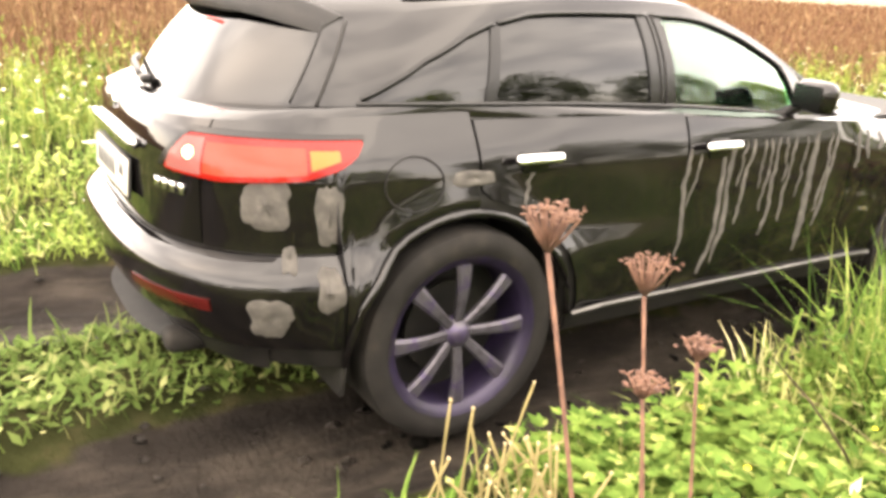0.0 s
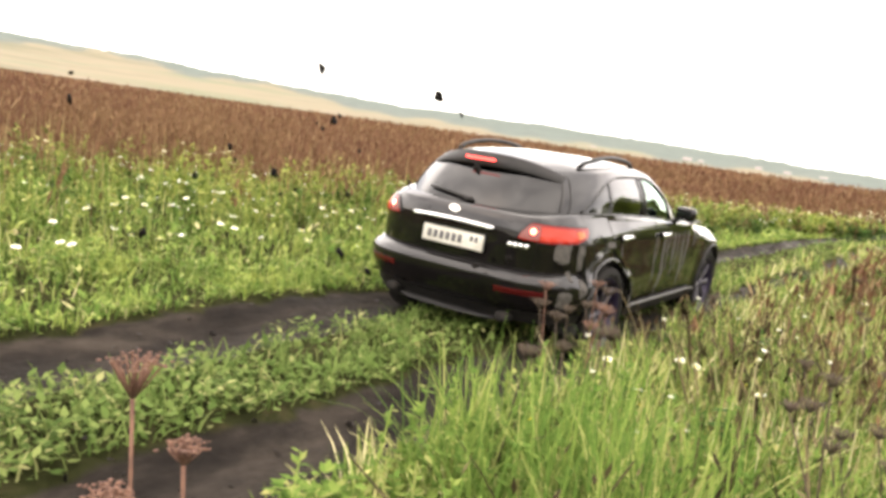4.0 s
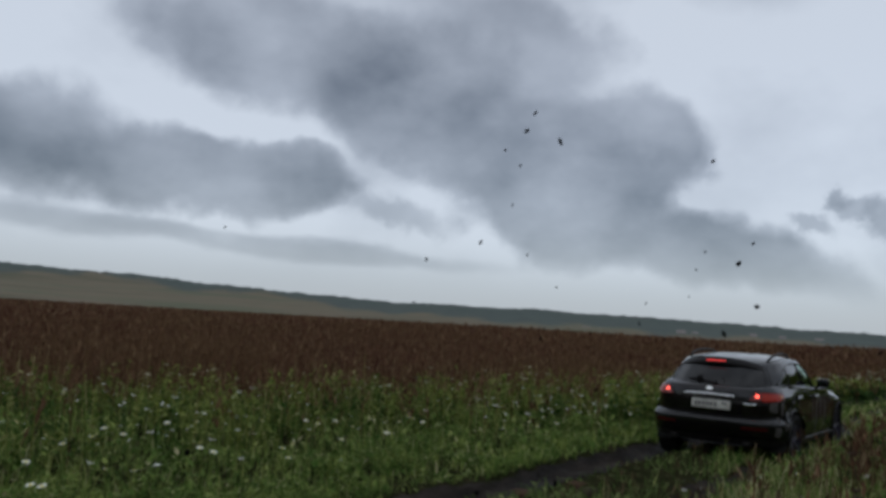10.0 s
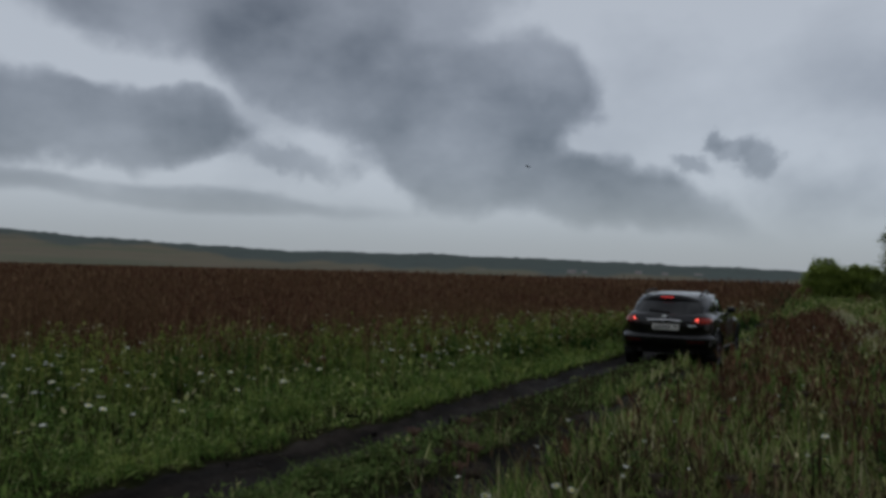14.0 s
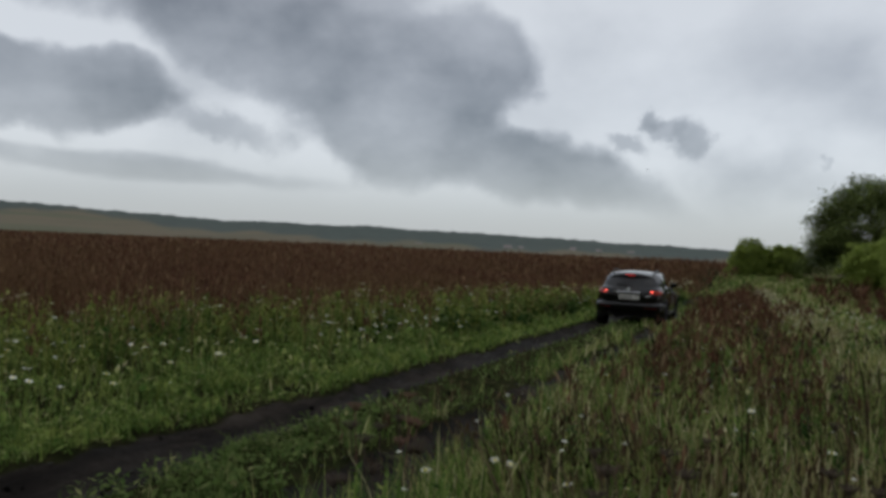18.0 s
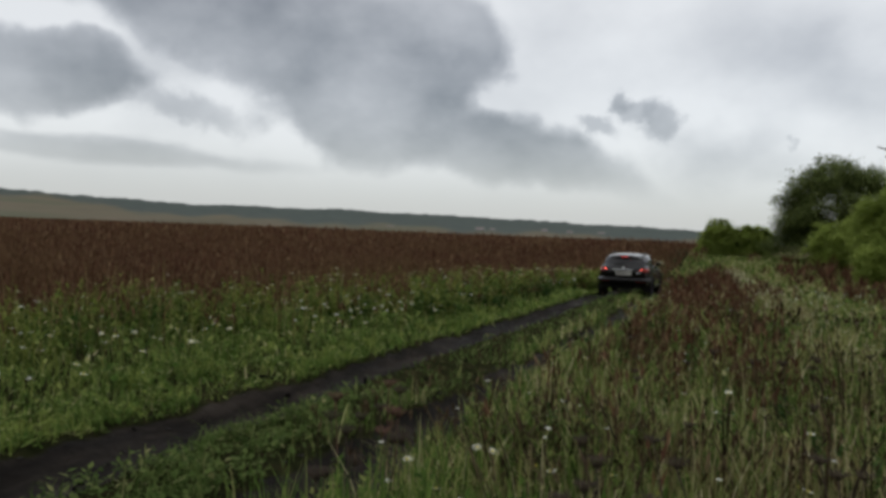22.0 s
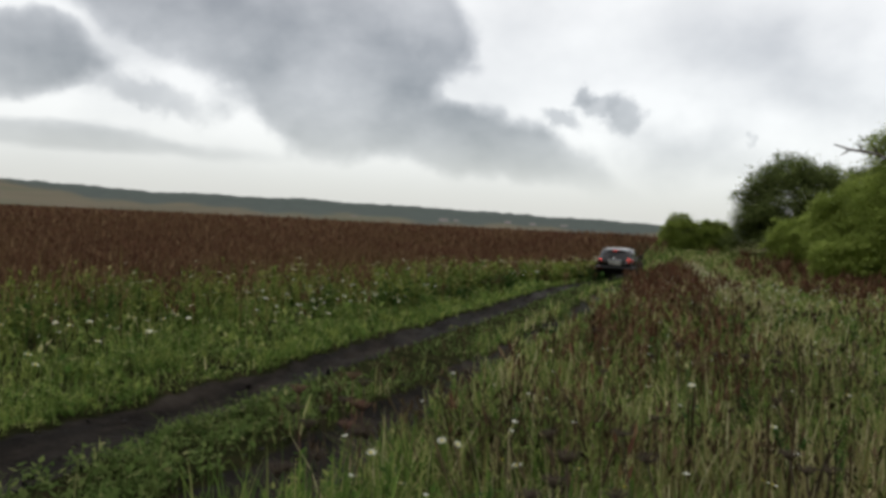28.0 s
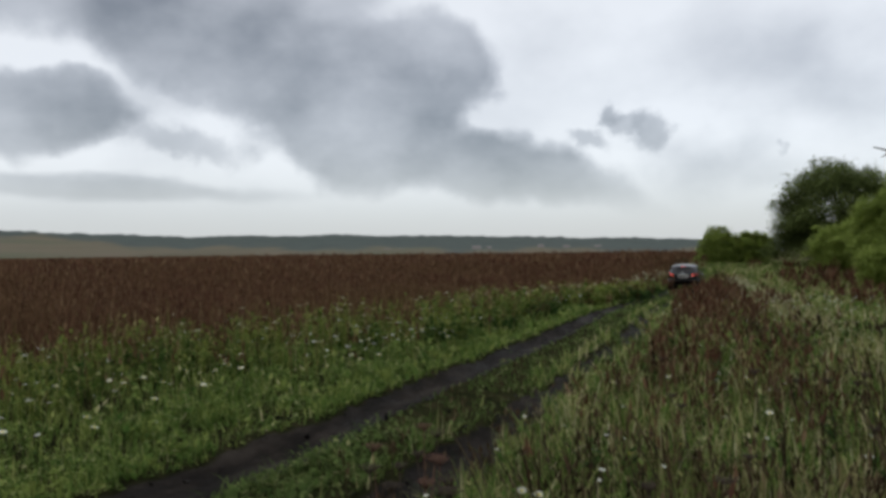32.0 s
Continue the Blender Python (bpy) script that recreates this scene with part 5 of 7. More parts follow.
def cabin_normal(w, t):
    e = 0.006
    w = np.clip(w, _w[0] + 2 * e, _w[-1] - 2 * e)
    n = unit(np.cross(cabin(w + e, t) - cabin(w - e, t), cabin(w, t + e) - cabin(w, t - e)))
    return n * np.where((n @ np.array([1.0, -0.3, 0.5]))[..., None] < 0, -1, 1)


def cabin_out(w, t, off=0.0):
    """The same, off metres outward."""
    w, t = np.broadcast_arrays(np.asarray(w, float), np.asarray(t, float))
    return cabin(w, t) + off * cabin_normal(w, t)


def tail_out(u, t, off=0.0):
    """A point of the rear window's sheet: u from -1 to 1 across the tail, to the tailgate's seams."""
    u = np.asarray(u, float)
    p = cabin_out(-1.25 + np.abs(u) * (1.25 - 0.455), t, off)
    p[..., 0] *= np.where(u < 0, -1, 1)
    return p


# middle line of the roof and windscreen over the rows of the roof's edge
ROOF_W, ROOF_Y, ROOF_Z = [-0.455, -0.24, 0.10, 0.50, 1.00, 1.40, 1.80, 2.10, 2.36], [-0.61, -0.24, 0.10, 0.50, 0.98, 1.32, 1.79, 2.16, 2.56], [1.476, 1.512, 1.530, 1.540, 1.537, 1.515, 1.395, 1.245, 1.055]


def roof(w, u, off=0.0):
    """A point of the roof or windscreen: w as on the cabin's edge, u from -1 to 1 across."""
    w, u = np.broadcast_arrays(np.asarray(w, float), np.asarray(u, float))
    ker = np.array([-0.06, -0.03, 0.0, 0.03, 0.06])
    ww = np.clip(w[..., None] + ker, -0.455, 2.36)
    yc, zc = np.interp(ww, ROOF_W, ROOF_Y).mean(-1), np.interp(ww, ROOF_W, ROOF_Z).mean(-1)
    e, a = cabin(w, 1.0), np.abs(u)
    return np.stack([u * e[..., 0], yc + (e[..., 1] - yc) * a ** 2.2, zc + (e[..., 2] - zc) * a ** 2.6 + off], -1)


def grid_mesh(name, pts, inner, mat, extra=(), index=None):
    """A sheet of metal or glass from a grid of outer and inner points, closed round its rim."""
    a, b = pts.shape[:2]
    v = np.concatenate([pts.reshape(-1, 3), inner.reshape(-1, 3)])
    i = np.arange(a * b).reshape(a, b)
    quads = np.stack([i[:-1, :-1], i[1:, :-1], i[1:, 1:], i[:-1, 1:]], -1).reshape(-1, 4)
    rim = np.concatenate([i[0, :], i[1:, -1], i[-1, -2::-1], i[-2:0:-1, 0]])
    nxt = np.roll(rim, -1)
    skirt = np.stack([rim, nxt, nxt + a * b, rim + a * b], -1)
    me = mesh_from(name, v.tolist(), quads.tolist() + (quads[:, ::-1] + a * b).tolist() + skirt.tolist(), [mat, *extra])
    bm = bmesh.new()
    bm.from_mesh(me)
    bmesh.ops.recalc_face_normals(bm, faces=bm.faces)
    for e in bm.edges:
        if len(e.link_faces) == 2 and e.calc_face_angle(0) > 0.7:
            e.smooth = False
    bm.to_mesh(me)
    bm.free()
    return me


def part(name, me, parent, label="", m=None):
    ob = new(name, me)
    ob.parent = parent
    if m is not None:
        ob.matrix_basis = m
    if label:
        ob["label"] = label
    return ob


def skin(name, s0, s1, lo, hi, mat, parent, off=0.0, thick=0.012, ns=24, nz=14, label=""):
    """A panel of the lower skin. lo and hi: heights, or functions of s."""
    s = np.linspace(s0, s1, ns)
    zl = np.array([lo(v) if callable(lo) else lo for v in s])
    zh = np.array([hi(v) if callable(hi) else hi for v in s])
    t = np.linspace(0, 1, nz)
    z = zl[:, None] + (zh - zl)[:, None] * t[None]
    ss = np.repeat(s[:, None], nz, 1)
    return part(name, grid_mesh(name, shell(ss, z, off), shell(ss, z, off - thick), mat), parent, label)


def rounded_normals(me, n):
    """Shade a sheet's outer face with the normals of a rounded cabin corner."""
    full = np.zeros((len(me.vertices), 3))
    full[:len(n.reshape(-1, 3))] = n.reshape(-1, 3)
    me.normals_split_custom_set_from_vertices(full.tolist())


def sheet(name, p, q, n, mat, parent, label=""):
    """A panel from outer and inner points, shaded with the surface's own normals."""
    me = grid_mesh(name, p, q, mat)
    rounded_normals(me, n)
    return part(name, me, parent, label)


def side_panel(name, w0, w1, t0, t1, mat, parent, off=0.0, thick=0.02, left=False, ny=24, nt_=8, label=""):
    w = np.linspace(w0, w1, ny)
    tl = np.array([t0(v) if callable(t0) else t0 for v in w])
    th = np.array([t1(v) if callable(t1) else t1 for v in w])
    t = tl[:, None] + (th - tl)[:, None] * np.linspace(0, 1, nt_)[None]
    ww = np.repeat(w[:, None], nt_, 1)
    flip = np.array([-1 if left else 1, 1, 1])
    return sheet(name, cabin_out(ww, t, off) * flip, cabin_out(ww, t, off - thick) * flip, cabin_normal(ww, t) * flip, mat, parent, label)


def tail_panel(name, u0, u1, t0, t1, mat, parent, off=0.0, thick=0.02, nu=40, nt_=12, label=""):
    u, t = np.meshgrid(np.linspace(u0, u1, nu), np.linspace(t0, t1, nt_), indexing="ij")
    n = cabin_normal(-1.25 + np.abs(u) * 0.795, t)
    n[..., 0] *= np.where(u < 0, -1, 1)
    n[..., 0] *= smooth(0.0, 0.05, np.abs(u))
    return sheet(name, tail_out(u, t, off), tail_out(u, t, off - thick), unit(n), mat, parent, label)


def top_panel(name, w0, w1, u0, u1, mat, parent, off=0.0, thick=0.02, ny=24, nu=24, label=""):
    w, u = np.meshgrid(np.linspace(w0, w1, ny), np.linspace(u0, u1, nu), indexing="ij")
    e = 0.01
    wc, uc = np.clip(w, -0.44, 2.34), np.clip(u, -0.985, 0.985)
    n = unit(np.cross(roof(wc, uc + e) - roof(wc, uc - e), roof(wc + e, uc) - roof(wc - e, uc)))
    n = n * np.sign(n[..., 2:])
    # the roof's edge rolls over into the cabin's side
    side = cabin_normal(wc, np.full_like(wc, 0.98))
    side[..., 0] *= np.sign(u)
    k = (0.5 * smooth(0.82, 1.0, np.abs(u)))[..., None]
    return sheet(name, roof(w, u, off), roof(w, u, off - thick), unit(n * (1 - k) + side * k), mat, parent, label)


def tube(name, pts, radius, mat, parent, sides=8, label="", flat=1.0, taper=None):
    """A round bar along points."""
    pts = np.asarray(pts, float)
    bm = bmesh.new()
    rings = []
    for k, p in enumerate(pts):
        d = pts[min(k + 1, len(pts) - 1)] - pts[max(k - 1, 0)]
        d = Vector(d).normalized()
        a = d.orthogonal().normalized() if abs(d.z) > 0.95 else d.cross(Vector((0, 0, 1))).normalized()
        b = a.cross(d)
        r = radius * (taper[k] if taper is not None else 1)
        rings.append([bm.verts.new(Vector(p) + a * (math.cos(q) * r) + b * (math.sin(q) * r * flat)) for q in np.linspace(0, 2 * math.pi, sides, endpoint=False)])
    for r0, r1 in zip(rings, rings[1:]):
        for k in range(sides):
            bm.faces.new((r0[k], r0[(k + 1) % sides], r1[(k + 1) % sides], r1[k]))
    bm.faces.new(rings[0][::-1])
    bm.faces.new(rings[-1])
    bmesh.ops.recalc_face_normals(bm, faces=bm.faces)
    me = bpy.data.meshes.new(name)
    bm.to_mesh(me)
    bm.free()
    me.materials.append(mat)
    me.polygons.foreach_set("use_smooth", np.ones(len(me.polygons), bool))
    return part(name, me, parent, label)


def rounded(name, size, bevel, mat, parent, m=None, label="", segments=3):
    """A block with rounded edges."""
    bm = bmesh.new()
    bmesh.ops.create_cube(bm, size=1.0)
    bmesh.ops.scale(bm, vec=size, verts=bm.verts)
    bmesh.ops.bevel(bm, geom=bm.edges[:], offset=bevel, segments=segments, affect="EDGES", profile=0.5)
    me = bpy.data.meshes.new(name)
    bm.to_mesh(me)
    bm.free()
    me.materials.append(mat)
    me.polygons.foreach_set("use_smooth", np.ones(len(me.polygons), bool))
    return part(name, me, parent, label, m)


def lathe(name, profile, mat, parent, sides=48, label="", m=None):
    """Turned about the x axis: profile of (x, radius)."""
    v, f, n = [], [], len(profile)
    for k in range(sides):
        a = 2 * math.pi * k / sides
        v += [(x, r * math.cos(a), r * math.sin(a)) for x, r in profile]
    for k in range(sides):
        for j in range(n - 1):
            a, b = k * n + j, ((k + 1) % sides) * n + j
            f.append((a, a + 1, b + 1, b))
    me = mesh_from(name, v, f, [mat])
    bm = bmesh.new()
    bm.from_mesh(me)
    bmesh.ops.remove_doubles(bm, verts=bm.verts, dist=1e-5)
    bmesh.ops.recalc_face_normals(bm, faces=bm.faces)
    for e in bm.edges:
        if len(e.link_faces) == 2 and e.calc_face_angle(0) > 0.8:
            e.smooth = False
    bm.to_mesh(me)
    bm.free()
    return part(name, me, parent, label, m)


def build_wheel(parent, x, y, right):
    wheel = new("wheel")
    wheel.parent = parent
    wheel.location = (x, y, 0.352)
    k = 1 if right else -1
    flip = Matrix.Diagonal((k, 1, 1, 1))
    tyre = lathe("tyre", [(-0.125, 0.292), (-0.13, 0.315), (-0.132, 0.348), (-0.115, 0.377), (-0.06, 0.386), (0.06, 0.386), (0.115, 0.377), (0.132, 0.348), (0.13, 0.315), (0.118, 0.292), (0.10, 0.288), (-0.10, 0.288), (-0.125, 0.292)],
                 M_TYRE, wheel, 64, "mud-caked black tyre")
    lathe("rim", [(-0.11, 0.292), (-0.10, 0.268), (0.06, 0.265), (0.10, 0.276), (0.112, 0.292), (0.122, 0.297), (0.117, 0.286), (0.105, 0.268), (0.085, 0.255), (-0.10, 0.255)],
          M_RIM, wheel, 64, "dark grey alloy rim tinted with purple reflections", flip)
    lathe("brake_disc", [(0.0, 0.0), (0.0, 0.17), (-0.02, 0.17), (-0.02, 0.0)], M_TRIM, wheel, 32, "dark brake disc", flip)
    lathe("wheel_back", [(-0.05, 0.0), (-0.05, 0.262)], M_TRIM, wheel, 32, "", flip)
    lathe("hub_cap", [(0.105, 0.0), (0.104, 0.024), (0.096, 0.034), (0.07, 0.06), (0.05, 0.065), (0.05, 0.0)], M_ALLOY, wheel, 32, "round wheel hub", flip)
    bm = bmesh.new()
    for q in np.linspace(0, 1, 7):
        r, w, xo, d = 0.045 + 0.222 * q, 0.019 + 0.014 * q ** 2, 0.082 + 0.020 * math.sin(q * 2.2), 0.026
        bm_ring = [bm.verts.new((xo + dx, dy, r)) for dx, dy in ((0, -w * 0.6), (0, w * 0.6), (-0.008, w), (-d, w * 0.8), (-d, -w * 0.8), (-0.008, -w))]
        if q > 0:
            for j in range(6):
                bm.faces.new((last[j], last[(j + 1) % 6], bm_ring[(j + 1) % 6], bm_ring[j]))
        last = bm_ring
    bmesh.ops.recalc_face_normals(bm, faces=bm.faces)
    me = bpy.data.meshes.new("spoke")
    bm.to_mesh(me)
    bm.free()
    me.materials.append(M_ALLOY)
    for j in range(8):
        part("spoke", me, wheel, "", flip @ Matrix.Rotation(j * math.pi / 4, 4, "X"))
    return wheel


def splash(name, s0, z0, w, h, parent, seed, wob=0.13):
    """A dried splash of mud on the skin, with a ragged outline."""
    rng = np.random.RandomState(seed)
    a = np.linspace(0, 2 * math.pi, 28, endpoint=False)
    r = 1 + wob * (0.5 * np.sin(3 * a + seed) + 0.35 * np.sin(5 * a + 2 * seed) + 0.3 * rng.normal(0, 1, 28))
    sq = (np.abs(np.cos(a)) ** 4 + np.abs(np.sin(a)) ** 4) ** -0.25
    rings = [shell(s0 + f * r * sq * np.cos(a) * w / 2, z0 + f * r * sq * np.sin(a) * h / 2, 0.004 if f < 0.95 else 0.0012) for f in (0.02, 0.5, 0.93, 1.0)]
    v = np.concatenate(rings)
    f = []
    for k in range(3):
        for j in range(28):
            f.append((k * 28 + j, k * 28 + (j + 1) % 28, (k + 1) * 28 + (j + 1) % 28, (k + 1) * 28 + j))
    f.append(tuple(range(28)))
    return part(name, mesh_from(name, v.tolist(), f, [M_DRYMUD]), parent, "grey dried mud splash")


def streak(s0, z1, z0, width, parent, seed, lean=0.0):
    """A run of dried mud down a door."""
    rng = np.random.RandomState(seed)
    n = 16
    z = np.linspace(z1, z0, n)
    wob = np.cumsum(rng.normal(0, 0.006, n)) + lean * np.linspace(0, 1, n)
    w = 1.35 * width * (0.55 + 0.5 * rng.uniform(0, 1, n)) * np.interp(np.arange(n), [0, 1, n - 3, n - 1], [0.5, 1, 1, 0.35])
    rows = [shell(s0 + wob + f * w / 2, z, o) for f, o in ((-1, 0.001), (-0.5, 0.004), (0.5, 0.004), (1, 0.001))]
    v = np.stack(rows, 1).reshape(-1, 3)
    f = [(4 * k + j, 4 * k + j + 1, 4 * k + j + 5, 4 * k + j + 4) for k in range(n - 1) for j in range(3)]
    return part("mud_streak", mesh_from("mud_streak", v.tolist(), f, [M_DRYMUD]), parent, "pale dried mud run")


def build_car():
    car = tagged(new("car"), "black mud-splashed crossover car with lit red tail lamps", "car")
    # inner shell, with the seams between the panels showing it
    s = np.linspace(-S_END, S_END, 400)
    yy = np.interp(np.abs(s), CU, CY)
    zl, zh = floor_line(yy), belt(yy)
    t = np.linspace(0, 1, 22)
    z = zl[:, None] + (zh - zl)[:, None] * t[None]
    ss = np.repeat(s[:, None], 22, 1)
    part("inner_body", grid_mesh("inner_body", shell(ss, z, -0.012), shell(ss, z, -0.03), M_TRIM), car)
    bm = bmesh.new()
    for zz, zr in ((0.30, 0), (1.0, 1)):
        ring = [bm.verts.new(p) for p in shell(np.linspace(-S_END, S_END, 120)[:-1], np.full(119, 0.62 if zr == 0 else 1.0), -0.06)]
        for v in ring:
            v.co.z = zz
            if zr == 0:
                v.co.x *= 0.70
        bm.faces.new(ring)
    me = bpy.data.meshes.new("floor_pan")
    bm.to_mesh(me)
    bm.free()
    me.materials.append(M_CABIN)
    part("floor_pan", me, car, "dark floor pan and cabin deck")
    for wy in (0.0, 2.85):  # liners over the wheels
        for k in (-1, 1):
            pr = [(math.cos(a) * 0.425, math.sin(a) * 0.425) for a in np.linspace(-0.25, math.pi + 0.25, 20)]
            v = [(k * x, wy + c, 0.352 + q) for c, q in pr for x in (0.62, 0.915)]
            f = [(2 * j, 2 * j + 1, 2 * j + 3, 2 * j + 2) for j in range(19)]
            part("wheel_liner", mesh_from("wheel_liner", v, f, [M_TRIM]), car)
            me = mesh_from("wheel_housing", [(k * 0.62, wy + c, 0.352 + q) for c, q in pr], [tuple(range(20))], [M_TRIM], None, False)
            part("wheel_housing", me, car)
    fl = lambda v: float(floor_line(np.interp(abs(v), CU, CY)))
    bl = lambda v: float(belt(np.interp(abs(v), CU, CY)))
    # tail: bumper, tailgate and corners
    sb, sg = s_at(-0.46), s_rear(0.70)
    step = 0.695
    skin("rear_bumper", -sb, sb, lambda v: max(0.40, fl(v)), step, M_PAINT, car, ns=90, nz=18, label="black painted rear bumper with a dirty ledge")
    skin("bumper_valance", -s_rear(0.88), s_rear(0.88), 0.31, 0.395, M_TRIM, car, ns=60, nz=5, label="matt black lower valance")
    skin("tailgate", -sg, sg, step + 0.012, bl, M_PAINT, car, ns=60, nz=22, label="black tailgate")
    for k in (-1, 1):
        q0 = k * (sg + 0.008)
        skin("rear_quarter", q0, k * s_at(0.04), lambda v: max(step + 0.008, fl(v)) if abs(v) < sb else fl(v), lambda v: bl(v), M_PAINT, car, ns=60, nz=20)
        skin("front_wing", k * s_at(2.08), k * s_at(3.35), lambda v: fl(v), lambda v: bl(v), M_PAINT, car, ns=60, nz=18)
        rear_edge = lambda z: max(0.05, math.sqrt(max(0.0, 0.485 ** 2 - (z - 0.352) ** 2)))
        # rear door: its lower rear corner is cut back round the arch
        n1, n2 = 26, 20
        zs = np.linspace(0.375, 1.09, n2)
        grid = np.array([[s_at(rear_edge(zz) + (0.985 - rear_edge(zz)) * q) for zz in zs] for q in np.linspace(0, 1, n1)]) * k
        zz = np.repeat(zs[None], n1, 0)
        door = part("rear_door", grid_mesh("rear_door", shell(grid, np.minimum(zz, 1.082), 0.002), shell(grid, np.minimum(zz, 1.082), -0.012), M_PAINT), car, "black rear door")
        front = skin("front_door", k * s_at(0.997), k * s_at(2.068), 0.372, lambda v: bl(v) - 0.004, M_PAINT, car, off=0.002, ns=30, nz=20, label="black front door with pale mud runs" if k > 0 else "black front door")
        for d, ya in ((door, 0.165), (front, 1.055)):
            p = shell(k * s_at(ya + 0.095), 0.962, 0.040)
            rounded("handle", (0.026, 0.20, 0.034), 0.011, M_CHROME, d, Matrix.Translation(Vector(p)) @ Matrix.Rotation(k * -0.45, 4, "Y"), "chrome door handle")
            b = shell(k * s_at(ya + 0.10), 0.945, 0.006)
            rounded("handle_cup", (0.012, 0.11, 0.075), 0.005, M_GLOSSTRIM, d, Matrix.Translation(Vector(b)), "dark handle recess")
        skin("sill", k * s_at(0.45), k * s_at(2.41), 0.285, 0.365, M_TRIM, car, off=0.004, ns=30, nz=5, label="black sill")
        p = [shell(k * s_at(v), 0.372 - 0.016 * v / 2.4, 0.014) for v in np.linspace(0.46, 2.39, 12)]
        tube("sill_strip", p, 0.011, M_STEEL, car, 6, "scuffed grey sill strip", 1.0)
        # flared arch lips
        for wy in (0.0, 2.85):
            arc = [(wy + 0.440 * math.cos(a), 0.352 + 0.440 * math.sin(a)) for a in np.linspace(0.05, math.pi - 0.05, 26)]
            tube("arch_lip", [shell(k * s_at(yy_), zz_, 0.004) for yy_, zz_ in arc], 0.016, M_TRIM if wy else M_PAINT, car, 6, "dirty wheel arch lip")
    skin("nose", -s_at(3.36), -S_END, 0.27, lambda v: bl(v), M_PAINT, car, ns=30, nz=12)
    skin("nose", s_at(3.36), S_END, 0.27, lambda v: bl(v), M_PAINT, car, ns=30, nz=12)
    # bonnet
    yv = np.linspace(2.16, 3.72, 26)
    rows = []
    for v in yv:
        half = min(0.87, float(shell(s_at(min(v, 3.45)), belt(v))[0])) - 0.01 - max(0, v - 3.3) * 0.25
        u = np.linspace(-1, 1, 21)
        rows.append(np.stack([u * half, np.full(21, v) - 0.10 * u ** 2 * max(0, v - 3.2), belt(v) + 0.065 * (1 - u ** 4) - 0.01], -1))
    g = np.array(rows)
    part("bonnet", grid_mesh("bonnet", g, g - np.array([0, 0, 0.015]), M_PAINT), car, "black bonnet")
    # shoulder between the skin's upper rim and the cabin's foot
    s = np.linspace(-s_at(2.30), s_at(2.30), 260)
    yy = np.interp(np.abs(s), CU, CY)
    a = shell(s, belt(yy), 0.0)
    corner = float(np.abs(a[np.argmin(np.abs(a[:, 1] + 0.45)), 0]))
    foot = []
    for v, q in zip(s, a):
        w = q[1] if q[1] > -0.45 else -1.25 + min(1.0, abs(q[0]) / corner) * 0.80
        foot.append(cabin(w, 0.0) * np.array([-1 if v < 0 else 1, 1, 1]))
    foot = np.array(foot)
    t = np.linspace(0, 1, 7)[None, :, None]
    g = a[:, None] * (1 - t) + foot[:, None] * t
    g[..., 2] += 0.010 * np.sin(np.pi * t[..., 0])
    part("shoulder", grid_mesh("shoulder", g, g - np.array([0, 0, 0.02]), M_PAINT), car, "black body shoulder below the windows")
    # cabin: sides
    thi = lambda v: float(np.interp(v, [-0.34, -0.31, -0.27, -0.19, -0.02, 0.10, 0.30, 1.40, 1.65, 1.88, 2.0], [0.045, 0.12, 0.24, 0.46, 0.68, 0.77, 0.84, 0.85, 0.83, 0.74, 0.70]))
    lo = 0.04
    for left in (False, True):
        k = -1 if left else 1
        side_panel("belt_rail", -0.452, 2.355, 0.0, lo, M_PAINT, car, left=left, ny=60, nt_=3)
        side_panel("rear_pillar", -0.452, 0.105, lambda v: lo if v < -0.34 else thi(v), 1.0, M_PAINT, car, left=left, ny=50, nt_=14, label="broad black rear pillar")
        side_panel("roof_rail_panel", 0.105, 1.90, thi, 1.0, M_PAINT, car, left=left, ny=60, nt_=5, label="black roof side")
        side_panel("front_pillar", 1.90, 2.355, lo, 1.0, M_PAINT, car, left=left)
        for w0, w1, mat, nm in ((-0.335, 0.105, M_TINT, "quarter_window"), (0.15, 0.885, M_TINT, "rear_door_window"), (1.03, 1.90, M_CLEAR, "front_door_window")):
            w = side_panel(nm, w0, w1, lo, thi, mat, car, off=-0.006, thick=0.004, left=left, label="dark tinted side window" if mat is M_TINT else "pale green front side window")
            w.visible_shadow = False
        for w0, w1 in ((0.105, 0.15), (0.885, 1.03)):
            side_panel("door_pillar", w0, w1, lo, thi, M_GLOSSTRIM, car, left=left, ny=4, off=0.002, label="gloss black door pillar")
        flip = np.array([k, 1, 1])
        for w0, w1 in ((-0.335, 0.12), (0.14, 0.945), (0.975, 1.895)):
            tube("window_edge", [cabin_out(v, thi(v) + 0.012, 0.002) * flip for v in np.linspace(w0, w1, 30)], 0.009, M_GLOSSTRIM, car, 6, "black window surround")
        for w0 in (0.945, 0.975):
            tube("door_frame_edge", [cabin_out(w0, v, 0.003) * flip for v in np.linspace(0.0, 0.86, 10)], 0.004, M_TRIM, car, 5, "dark door gap")
        tube("window_edge", [cabin_out(1.895, v, 0.002) * flip for v in np.linspace(0.02, 0.73, 10)], 0.009, M_GLOSSTRIM, car, 6, "black window surround")
        tube("belt_moulding", [cabin_out(v, 0.02, 0.003) * flip for v in np.linspace(-0.34, 1.90, 26)], 0.009, M_GLOSSTRIM, car, 6, "black belt moulding")
        # roof rails on their feet
        pts = [roof(v, k * 0.86, 0.012 + 0.058 * math.sin(math.pi * min(1, max(0, (v + 0.20) / 1.32))) ** 0.45) for v in np.linspace(-0.20, 1.12, 26)]
        tube("roof_rail", pts, 0.019, M_TRIM, car, 8, "black roof rail")
